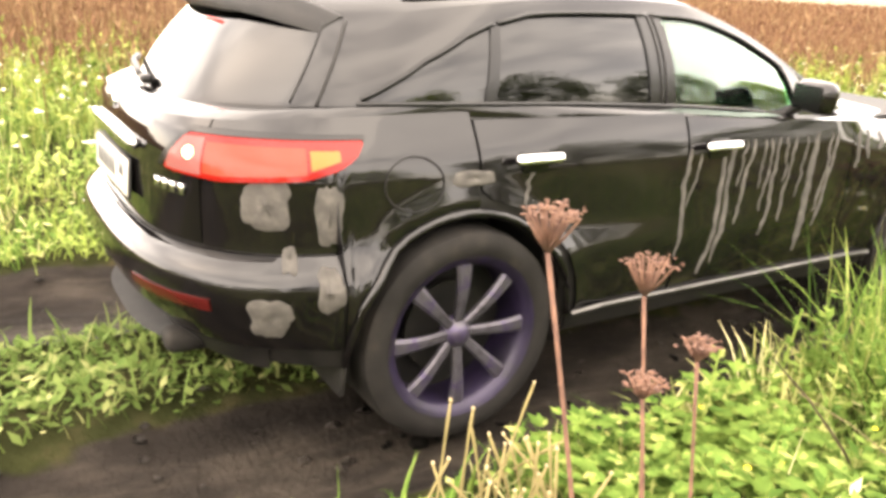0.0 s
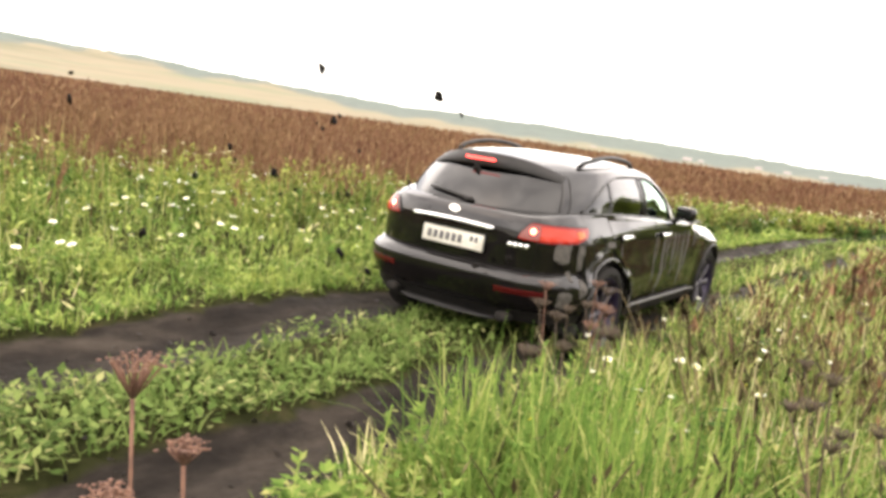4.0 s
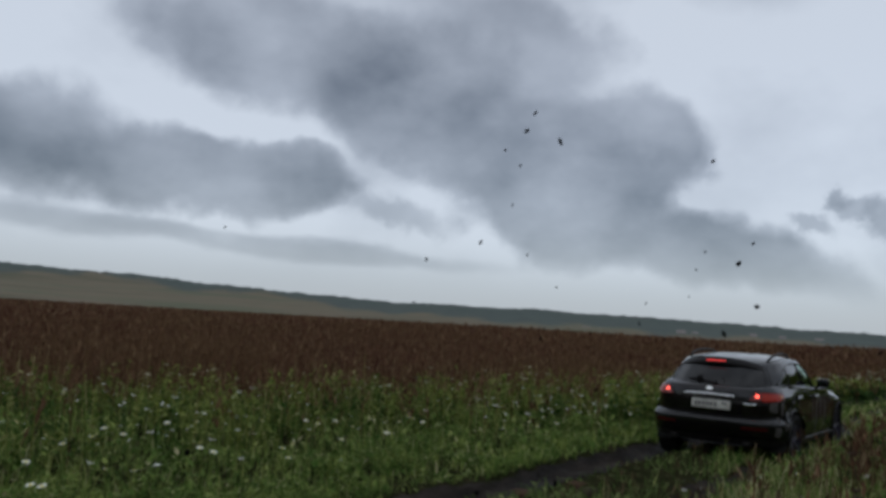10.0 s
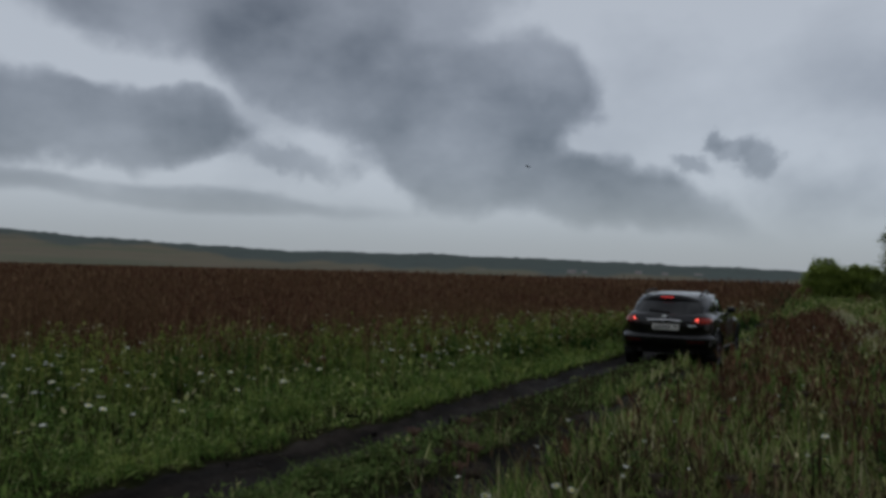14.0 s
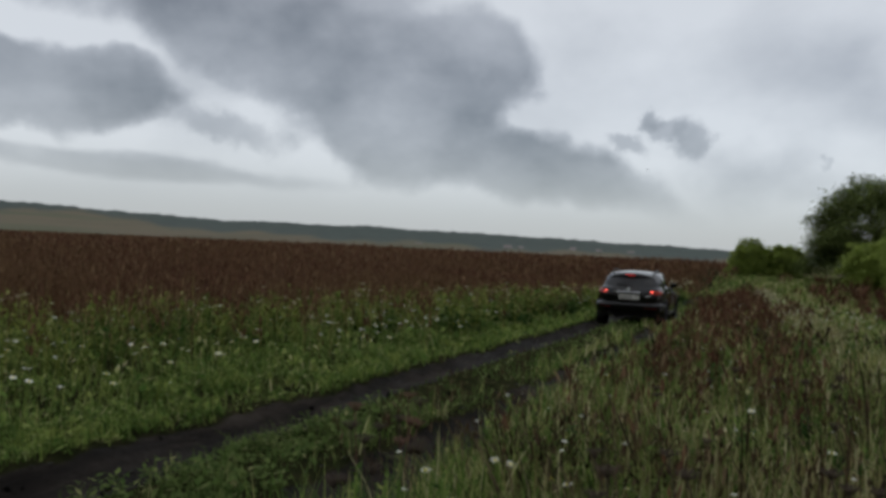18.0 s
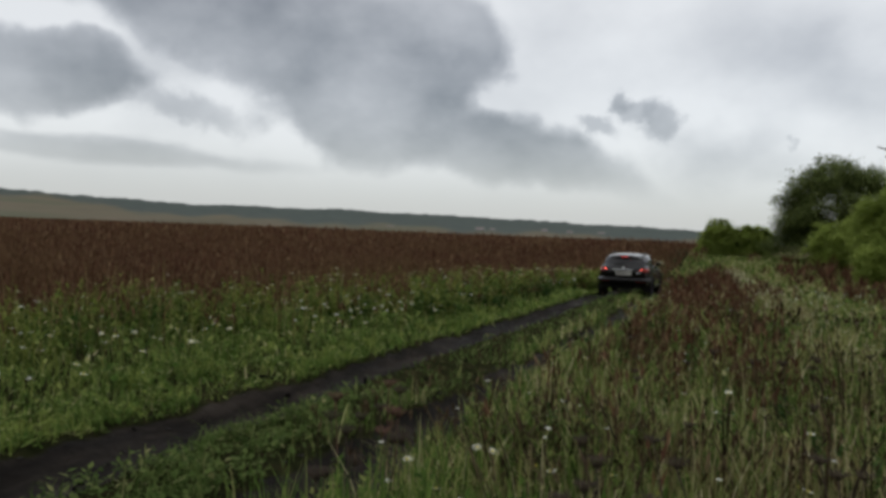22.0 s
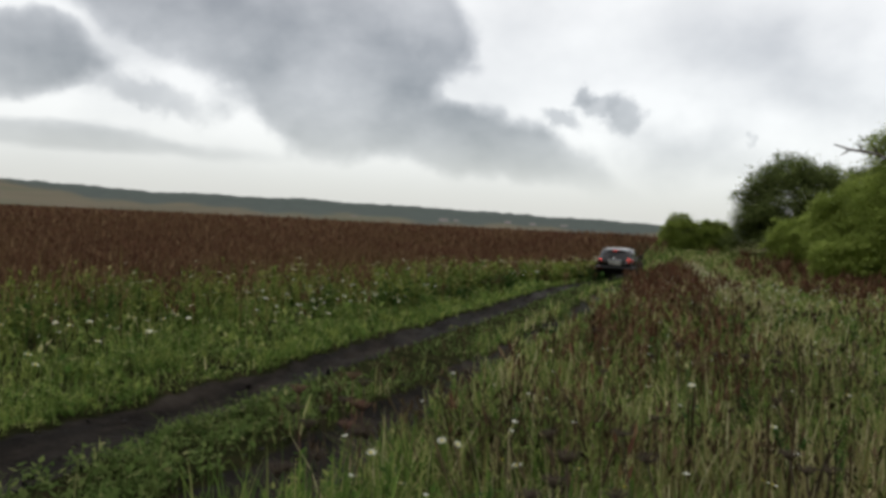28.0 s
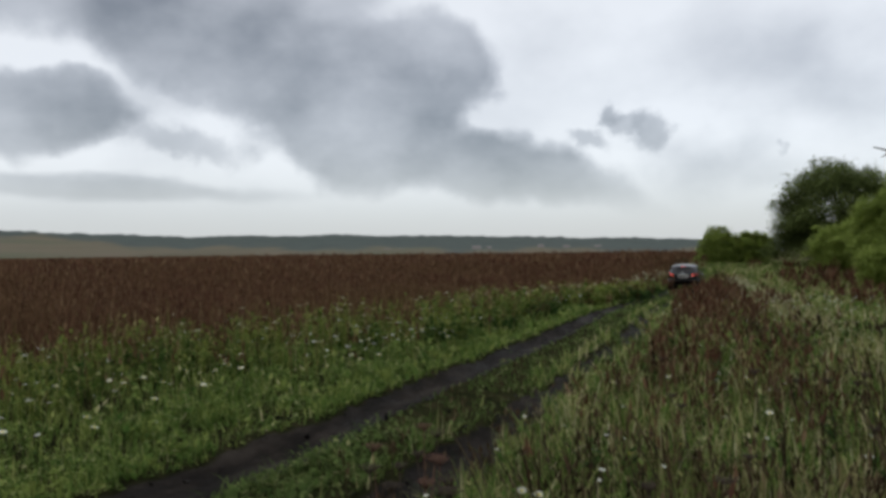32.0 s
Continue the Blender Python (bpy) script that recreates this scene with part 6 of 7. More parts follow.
        # mirror
        mir = rounded("mirror", (0.20, 0.10, 0.135), 0.045, M_PAINT, car, Matrix.Translation((k * 0.945, 1.715, 1.135)) @ Matrix.Rotation(k * -0.2, 4, "Z"), "black door mirror", 4)
        rounded("mirror_glass", (0.155, 0.006, 0.10), 0.003, M_GLOSSTRIM, mir, Matrix.Translation((0, -0.051, 0)), "dark mirror glass")
        tube("mirror_foot", [(k * 0.80, 1.60, 1.030), (k * 0.82, 1.69, 1.045), (k * 0.88, 1.71, 1.085)], 0.024, M_TRIM, car, 8, "black mirror foot")
    # cabin: top
    top_panel("roof", -0.455, 1.40, -1, 1, M_PAINT, car, ny=50, nu=40, label="black roof reflecting the sky")
    for u0, u1 in ((-1, -0.92), (0.92, 1)):
        top_panel("screen_pillar", 1.40, 2.355, u0, u1, M_PAINT, car, ny=20, nu=4)
    top_panel("screen_header", 1.40, 1.46, -0.92, 0.92, M_PAINT, car, ny=4)
    top_panel("windscreen", 1.46, 2.355, -0.92, 0.92, M_CLEAR, car, off=-0.006, thick=0.004, label="windscreen").visible_shadow = False
    # tailgate frame and rear window
    for u0, u1, t0, t1 in ((-0.992, -0.86, 0.0, 1.0), (0.86, 0.992, 0.0, 1.0), (-0.86, 0.86, 0.0, 0.035)):
        tail_panel("tailgate_frame", u0, u1, t0, t1, M_PAINT, car, nu=8 if abs(u0 - u1) < 0.5 else 40)
    tail_panel("rear_window", -0.86, 0.86, 0.035, 1.0, M_TINT, car, off=-0.002, thick=0.004, label="dark tinted rear window wrapping round the tail").visible_shadow = False
    for k in (-1, 1):
        tube("tailgate_seam", [tail_out(k * 1.0, v, 0.001) for v in np.linspace(0.0, 0.98, 16)], 0.006, M_TRIM, car, 5, "dark seam beside the rear window")
        tube("window_rubber", [tail_out(k * 0.86, v, 0.001) for v in np.linspace(0.03, 0.98, 16)], 0.004, M_TRIM, car, 5)
    # spoiler over the rear window
    u = np.linspace(-1, 1, 41)
    au = np.abs(u)
    crest = roof(np.full(41, -0.452), u * 0.985, 0.004)
    lip = np.stack([0.585 * u, -0.625 + 0.235 * au ** 2.4, 1.388 - 0.060 * au ** 3], -1)
    inner = np.stack([0.560 * u, -0.560 + 0.210 * au ** 2.4, 1.402 - 0.055 * au ** 3], -1)
    rows_o = [crest + (np.array([0, 0.035, 0.006]) * (1 - au ** 4)[:, None]), crest + (np.array([0, -0.012, 0.0]))]
    rows_o += [crest * (1 - q) + lip * q + np.array([0, -0.022 * math.sin(math.pi * q), 0]) for q in (0.2, 0.4, 0.6, 0.8)] + [lip, inner]
    back = [r + np.array([0, 0.030, -0.012]) for r in rows_o]
    sp = part("rear_spoiler", grid_mesh("rear_spoiler", np.array(rows_o), np.array(back), M_TRIM), car, "black spoiler over the rear window")
    rounded("high_brake_lamp", (0.26, 0.012, 0.016), 0.003, M_HIGH_LAMP, sp, Matrix.Translation((0, -0.652, 1.432)), "red high brake lamp")
    # tail lamps
    for k in (-1, 1):
        a, b = s_rear(0.555), s_at(-0.365)
        lamp_lo = lambda v: float(np.interp(abs(v), [a, a + 0.05, a + 0.25, b - 0.20, b - 0.09, b - 0.03, b], [0.927, 0.922, 0.915, 0.930, 0.958, 0.990, 1.026]))
        lamp_hi = lambda v: float(np.interp(abs(v), [a, a + 0.03, a + 0.09, b], [0.935, 0.985, 1.042, 1.036]))
        def lens(name, v0, v1, mat, label, lo_in=0.008, hi_in=0.008):
            return skin(name, k * v0, k * v1, lambda v: lamp_lo(v) + lo_in, lambda v: max(lamp_lo(v) + lo_in + 0.003, lamp_hi(v) - hi_in), mat, body, off=0.015, thick=0.006, ns=12, nz=5, label=label)
        body = skin("tail_lamp", k * a, k * b, lamp_lo, lamp_hi, M_LAMP_RED, car, off=0.012, thick=0.03, ns=30, nz=8, label="long red tail lamp wrapping round the corner")
        lens("clear_lens", a + 0.015, a + 0.175, M_LAMP_CLEAR, "pale pinkish inner lens")
        lens("brake_lens", a + 0.185, b - 0.20, M_EMBER, "orange-red brake lens", 0.016, 0.018)
        lens("indicator_lens", b - 0.185, b - 0.085, M_AMBER, "amber indicator lens", 0.024, 0.026)
        p = Vector(shell(k * (a + 0.115), 0.984, 0.014))
        lathe("lamp_bulb", [(0.010, 0.0), (0.008, 0.009), (0.003, 0.018), (-0.008, 0.022), (-0.008, 0.0)], M_LAMP_HOT, body, 20, "lit pinkish bulb", Matrix.Translation(p) @ Matrix.Rotation(radians(-90 + k * 26), 4, "Z"))
        skin("lamp_surround", k * (a - 0.04), k * (b + 0.01), lambda v: np.interp(abs(v), [a - 0.04, a, a + 0.09, b], [0.925, 0.937, 1.045, 1.039]), lambda v: np.interp(abs(v), [a - 0.04, a, a + 0.09, b], [0.93, 0.985, 1.060, 1.050]), M_GLOSSTRIM, car, off=0.012, thick=0.03, ns=30, nz=3)
        skin("reflector", k * s_rear(0.45), k * s_rear(0.775), 0.530, 0.572, M_REFLECTOR, car, off=0.006, thick=0.01, ns=14, nz=4, label="red bumper reflector")
        p = Vector((k * 0.50, -0.80, 0.335))
        rounded("exhaust_tip", (0.11, 0.20, 0.075), 0.03, M_TYRE, car, Matrix.Translation(p), "muddy metal exhaust tip", 4)
        rounded("mud_flap", (0.22, 0.02, 0.12), 0.006, M_TRIM, car, Matrix.Translation((k * 0.80, -0.44, 0.28)) @ Matrix.Rotation(-0.12, 4, "X"), "black mud flap")
    # tailgate fittings
    zc = 0.835
    yp = float(shell(0.0, zc)[1])
    plate = rounded("number_plate", (0.53, 0.012, 0.118), 0.005, M_PLATE, car, Matrix.Translation((0.03, yp - 0.012, zc)) @ Matrix.Rotation(radians(-4), 4, "X"), "dirty white number plate")
    rounded("plate_frame", (0.55, 0.010, 0.136), 0.005, M_TRIM, plate, Matrix.Translation((0, 0.005, 0)))
    xs = -0.205
    for w in (0.036, 0.036, 0.036, 0.036, 0.036, 0.036):
        rounded("dark_bar", (w, 0.003, 0.060), 0.001, M_INK, plate, Matrix.Translation((xs, -0.0068, 0)), segments=1)
        xs += 0.054
    for x in (0.165, 0.205):
        rounded("dark_bar", (0.028, 0.003, 0.042), 0.001, M_INK, plate, Matrix.Translation((x, -0.0068, 0.018)), segments=1)
    p = [shell(s_rear(x), 0.972 - 0.012 * (x / 0.36) ** 2, 0.014) for x in np.linspace(-0.36, 0.36, 17)]
    tube("chrome_strip", p, 0.016, M_CHROME, car, 8, "chrome strip over the number plate")
    bm = bmesh.new()
    bmesh.ops.create_circle(bm, cap_ends=True, segments=28, radius=0.034)
    bmesh.ops.scale(bm, vec=(1.35, 0.75, 1), verts=bm.verts)
    g = bmesh.ops.extrude_face_region(bm, geom=bm.faces[:])
    bmesh.ops.translate(bm, vec=(0, 0, 0.012), verts=[v for v in g["geom"] if isinstance(v, bmesh.types.BMVert)])
    bmesh.ops.recalc_face_normals(bm, faces=bm.faces)
    me = bpy.data.meshes.new("badge")
    bm.to_mesh(me)
    bm.free()
    me.materials.append(M_CHROME)
    part("badge", me, car, "small oval chrome badge", Matrix.Translation(Vector(shell(0.0, 1.05, 0.004))) @ Matrix.Rotation(radians(86), 4, "X"))
    for j in range(4):
        x = 0.50 + j * 0.042
        p = shell(s_rear(x), 0.868, 0.004)
        rounded("badge_bar", (0.030, 0.006, 0.034), 0.002, M_CHROME, car, Matrix.Translation(Vector(p)) @ Matrix.Rotation(radians(16), 4, "Z"), "", 1)
    wip = tube("rear_wiper", [tail_out(0.04, 0.055, 0.025), tail_out(-0.06, 0.075, 0.034), tail_out(-0.28, 0.13, 0.030), tail_out(-0.42, 0.15, 0.02)], 0.012, M_TRIM, car, 6, "black rear wiper")
    rounded("wiper_motor_cap", (0.075, 0.04, 0.035), 0.014, M_TRIM, wip, Matrix.Translation(Vector(tail_out(0.045, 0.05, 0.018))))
    # fuel flap
    sf = s_at(-0.20)
    ring = [shell(sf + 0.105 * math.cos(a), 0.90 + 0.085 * math.sin(a), 0.003) for a in np.linspace(0, 2 * math.pi, 33)]
    tube("fuel_flap_seam", ring, 0.003, M_TRIM, car, 4, "round fuel flap seam")
    # dried mud on the rear quarter and the right doors
    sa, sc = s_rear(0.83), s_at(-0.46)
    for j, (s0, z0, w, h) in enumerate([(s_rear(0.80) + 0.13, 0.85, 0.17, 0.15), (s_at(-0.49), 0.82, 0.09, 0.18), (s_rear(0.84) + 0.09, 0.52, 0.13, 0.13), (s_at(-0.50), 0.60, 0.08, 0.13), (s_at(0.02), 0.905, 0.16, 0.05), (s_at(-0.62), 0.69, 0.05, 0.07)]):
        splash("mud_splash", s0, z0, w, h, car, 5 + j)
    rng = np.random.RandomState(4)
    runs = [(1.01, 0.95, 0.52, 0.022), (1.065, 0.93, 0.72, 0.014), (1.20, 0.94, 0.42, 0.030), (1.26, 0.97, 0.46, 0.030), (1.33, 0.97, 0.78, 0.013), (1.38, 0.97, 0.62, 0.022), (1.44, 0.97, 0.76, 0.014),
            (1.49, 0.97, 0.66, 0.016), (1.55, 0.97, 0.55, 0.024), (1.60, 0.97, 0.78, 0.014), (1.66, 0.97, 0.60, 0.018), (1.73, 0.97, 0.70, 0.014), (1.80, 0.98, 0.44, 0.045), (1.90, 0.98, 0.62, 0.02), (1.96, 0.98, 0.55, 0.025),
            (2.14, 0.97, 0.80, 0.02), (2.20, 0.97, 0.84, 0.02), (2.32, 0.96, 0.88, 0.03), (0.29, 0.955, 0.80, 0.022)]
    for j, (y0, z1, z0, w) in enumerate(runs):
        streak(s_at(y0), z1, z0, w, car, 40 + j, lean=-0.05 * (z1 - z0) / 0.5)
    wheels = [build_wheel(car, k * 0.82, wy, k > 0) for wy in (0.0, 2.85) for k in (-1, 1)]
    return car, wheels


M_AMBER = glowing("amber_lamp", (1.0, 0.22, 0.03), 0.06, (0.14, 0.05, 0.01))
car, car_wheels = build_car()

# ---------------------------------------------------------------- single plants near the camera
def bm_part(name, bm, mat, parent, label="", m=None, smooth_shade=True):
    bmesh.ops.recalc_face_normals(bm, faces=bm.faces)
    me = bpy.data.meshes.new(name)
    bm.to_mesh(me)
    bm.free()
    me.materials.append(mat)
    if smooth_shade:
        me.polygons.foreach_set("use_smooth", np.ones(len(me.polygons), bool))
    return part(name, me, parent, label, m)


def bm_tube(bm, pts, radii, sides=6):
    pts = [Vector(p) for p in pts]
    rings = []
    for k, p in enumerate(pts):
        d = (pts[min(k + 1, len(pts) - 1)] - pts[max(k - 1, 0)]).normalized()
        a = d.orthogonal().normalized()
        b = a.cross(d)
        rings.append([bm.verts.new(p + (a * math.cos(q) + b * math.sin(q)) * radii[k]) for q in np.linspace(0, 2 * math.pi, sides, endpoint=False)])
    for r0, r1 in zip(rings, rings[1:]):
        for k in range(sides):
            bm.faces.new((r0[k], r0[(k + 1) % sides], r1[(k + 1) % sides], r1[k]))
    bm.faces.new(rings[-1])
    bm.faces.new(rings[0][::-1])


def umbel_head(bm, top, spread, rise, rng, rays=17):
    """Rays from one node that carry a ragged flat plate of seed clusters."""
    top = Vector(top)
    for k in range(rays):
        a, f = k * 2.399, math.sqrt((k + 0.5) / rays)
        end = top + Vector((math.cos(a) * spread * f, math.sin(a) * spread * f, rise * (1 - 0.10 * f + rng.uniform(-0.12, 0.10))))
        mid = top.lerp(end, 0.5) + Vector((0, 0, -0.05 * rise * f))
        bm_tube(bm, [top, mid, end], [0.0026, 0.0021, 0.0018], 5)
        for _ in range(6):
            o = Vector((rng.normal(0, 0.0065), rng.normal(0, 0.0065), rng.normal(0, 0.0022)))
            bmesh.ops.create_icosphere(bm, subdivisions=1, radius=0.0024 * rng.uniform(0.6, 1.5), matrix=Matrix.Translation(end + o) @ Matrix.Diagonal((1.3, 1.3, 0.6, 1)))


M_UMBEL_DARK = solid("withered_umbel", [(0.3, (0.022, 0.015, 0.009)), (0.7, (0.070, 0.045, 0.026))], 30, 0.9, relief=0.002)


def umbel_plant(x, y, h, lean, seed, heads, dark=False):
    rng = np.random.RandomState(seed)
    label = "dark withered umbel stalk leaning in the meadow" if dark else "dead reddish-brown umbel stalk standing beside the rut"
    plant = tagged(new("dried_umbel_plant"), label, "dry plant", "dried umbels")
    mat = M_UMBEL_DARK if dark else M_UMBEL
    z = float(height(x, y))
    plant.matrix_basis = pose(x, y, z - 0.02)
    bm = bmesh.new()
    n = 9
    pts = [(lean[0] * (k / n) ** 1.3, lean[1] * (k / n) ** 1.3, h * k / n) for k in range(n + 1)]
    bm_tube(bm, pts, [0.0048 - 0.0020 * k / n + (0.0009 if k % 3 == 0 else 0) for k in range(n + 1)], 7)
    bm_part("stem", bm, mat, plant, "dry brown stem")
    for j, (at, spread, rise) in enumerate(heads):
        bm = bmesh.new()
        base = Vector(pts[-1]) if at >= 1 else Vector(pts[int(at * n)])
        if at < 1:
            side = base + Vector((0.025, 0.03, 0.125))
            bm_tube(bm, [base, base.lerp(side, 0.5) + Vector((0, 0, 0.01)), side], [0.0035, 0.003, 0.0025], 5)
            base = side
        umbel_head(bm, base, spread, rise, rng)
        bm_part("umbel", bm, mat, plant, "dry seed umbel")
    return plant


for x, y, h, lean, seed, heads in [
    (-0.42, 0.34, 1.22, (-0.34, 0.01), 1, [(1, 0.038, 0.060)]), (-0.66, 0.60, 1.035, (-0.27, 0.12), 2, [(1, 0.044, 0.070)]),
    (-1.50, 2.95, 0.62, (0.05, 0.02), 5, [(1, 0.05, 0.06)]), (-1.42, 3.35, 0.58, (-0.05, 0.0), 6, [(1, 0.045, 0.05)]), (-1.50, 3.7, 0.60, (0.04, 0.03), 7, [(1, 0.05, 0.05)]), (-1.56, 3.15, 0.56, (0.03, 0.03), 8, [(1, 0.04, 0.05)]),
    (-0.66, 0.70, 0.96, (-0.15, 0.04), 3, [(1, 0.028, 0.036)]), (-0.64, 0.60, 0.93, (-0.15, 0.0), 4, [(1, 0.034, 0.036)]),
]:
    umbel_plant(x, y, h, lean, seed, heads, y > 2)
rng_c = np.random.RandomState(31)
for k in range(13):
    y = rng_c.uniform(3.4, 4.9)
    x = 0.05 - rng_c.uniform(0.36, 0.46) * (y + 0.25)
    umbel_plant(x, y, rng_c.uniform(0.58, 0.76), (rng_c.normal(0, 0.06), rng_c.normal(0, 0.05)), 60 + k, [(1, rng_c.uniform(0.04, 0.065), 0.045)], k % 3 > 0)
rng_u = np.random.RandomState(77)
for k in range(34):
    if k < 17:
        x, y, h = rng_u.uniform(-0.35, 0.75), rng_u.uniform(2.5, 4.0), rng_u.uniform(0.62, 0.90)
    else:
        x, y, h = rng_u.uniform(-1.5, 2.6), rng_u.uniform(4.9, 8.5), rng_u.uniform(0.55, 0.80)
    wide = rng_u.uniform(0.035, 0.06)
    umbel_plant(x, y, h, (rng_u.normal(-0.13, 0.07), rng_u.normal(0, 0.06)), 100 + k, [(1, wide, rng_u.uniform(0.025, 0.05))], True)


def dry_stub(x, y, h, lean, seed):
    rng = np.random.RandomState(seed)
    ob = tagged(new("dry_stem"), "pale broken straw stem with a ragged tip", "dry stem", "dry stems beside the rut")
    ob.matrix_basis = pose(x, y, float(height(x, y)) - 0.02)
    bm = bmesh.new()
    n = 8
    bm_tube(bm, [(lean[0] * (k / n) ** 1.5, lean[1] * (k / n) ** 1.5, h * k / n) for k in range(n + 1)], [0.0042 + (0.0014 if k % 3 == 1 else 0) - 0.0010 * k / n for k in range(n + 1)], 7)
    bm_part("stalk", bm, M_STRAW, ob)
    bm = bmesh.new()
    bmesh.ops.create_icosphere(bm, subdivisions=2, radius=0.0046)
    for v in bm.verts:
        v.co = Vector((lean[0], lean[1], h + 0.004)) + v.co * (1 + 0.9 * noise.noise(v.co * 260 + Vector((seed, 0, 0))))
    bm_part("frayed_tip", bm, M_STRAW, ob, "whitish frayed tip")


rng_s = np.random.RandomState(8)
for k in range(34):
    dry_stub(-1.40 + rng_s.normal(0, 0.11), 0.90 + rng_s.normal(0, 0.10), rng_s.uniform(0.22, 0.47), (rng_s.normal(0, 0.10), rng_s.normal(0, 0.10)), k)
for k in range(2):
    dry_stub(-1.60 + 0.05 * k, 0.74 + 0.04 * k, 0.46, (0.01, 0.02), 40 + k)


def daisy():
    ob = tagged(new("white_flower"), "white flower head on a thin green stem", "flower", "white flowers of the verge")
    bm = bmesh.new()
    bm_tube(bm, [(0, 0, -0.36), (0.01, 0, -0.18), (0, 0, 0)], [0.003, 0.003, 0.0025], 5)
    bm_part("stem", bm, M_GRASS, ob)
    bm = bmesh.new()
    for k in range(12):
        a = k * math.pi / 6
        c, s = math.cos(a), math.sin(a)
        q = [Vector((c * r - s * w, s * r + c * w, z)) for r, w, z in ((0.006, -0.003, 0.0), (0.028, -0.0075, 0.006), (0.036, 0, 0.004), (0.028, 0.0075, 0.006), (0.006, 0.003, 0.0))]
        bm.faces.new([bm.verts.new(p) for p in q])
    bm_part("petals", bm, M_FLOWER, ob, "white petals")
    bm = bmesh.new()
    bmesh.ops.create_icosphere(bm, subdivisions=2, radius=0.011, matrix=Matrix.Translation((0, 0, 0.004)) @ Matrix.Diagonal((1, 1, 0.6, 1)))
    bm_part("flower_eye", bm, M_YELLOW, ob)
    return ob


first = daisy()
SPOTS = [(-5.16, 2.57), (-5.17, 2.96), (-5.68, 3.74), (-5.27, 2.93), (-7.86, 6.73), (-4.30, 4.25), (-6.43, 5.91), (-5.36, 6.15), (-6.19, 7.21), (-5.93, 8.25), (-5.39, 5.37), (-1.36, 4.76), (-0.79, 4.39), (-4.07, 3.46), (-1.24, 3.81), (-1.65, 4.34), (-1.12, 5.65), (-1.53, 8.69), (-1.24, 4.71)]
rng_d = np.random.RandomState(52)
for k in range(30):
    y = rng_d.uniform(2.5, 15)
    x = float(middle(y)) - rng_d.uniform(1.6, 4.6)
    SPOTS += [(x + rng_d.normal(0, 0.16), y + rng_d.normal(0, 0.16)) for _ in range(rng_d.randint(1, 4))]
for k in range(14):
    y = rng_d.uniform(3.5, 10)
    SPOTS.append((rng_d.uniform(-1.5, 0.3 * y), y))
SPOTS = [(x, y) for x, y in SPOTS if abs(x - float(middle(y))) > 1.45]
for k, (x, y) in enumerate(SPOTS):
    m = pose(x, y, float(height(x, y)) + 0.35 + 0.03 * math.sin(k * 2.3), 14 * math.sin(k * 1.7), 14 * math.cos(k * 2.9), k * 50)
    if k == 0:
        first.matrix_basis = m
    else:
        copy_thing(first, m)


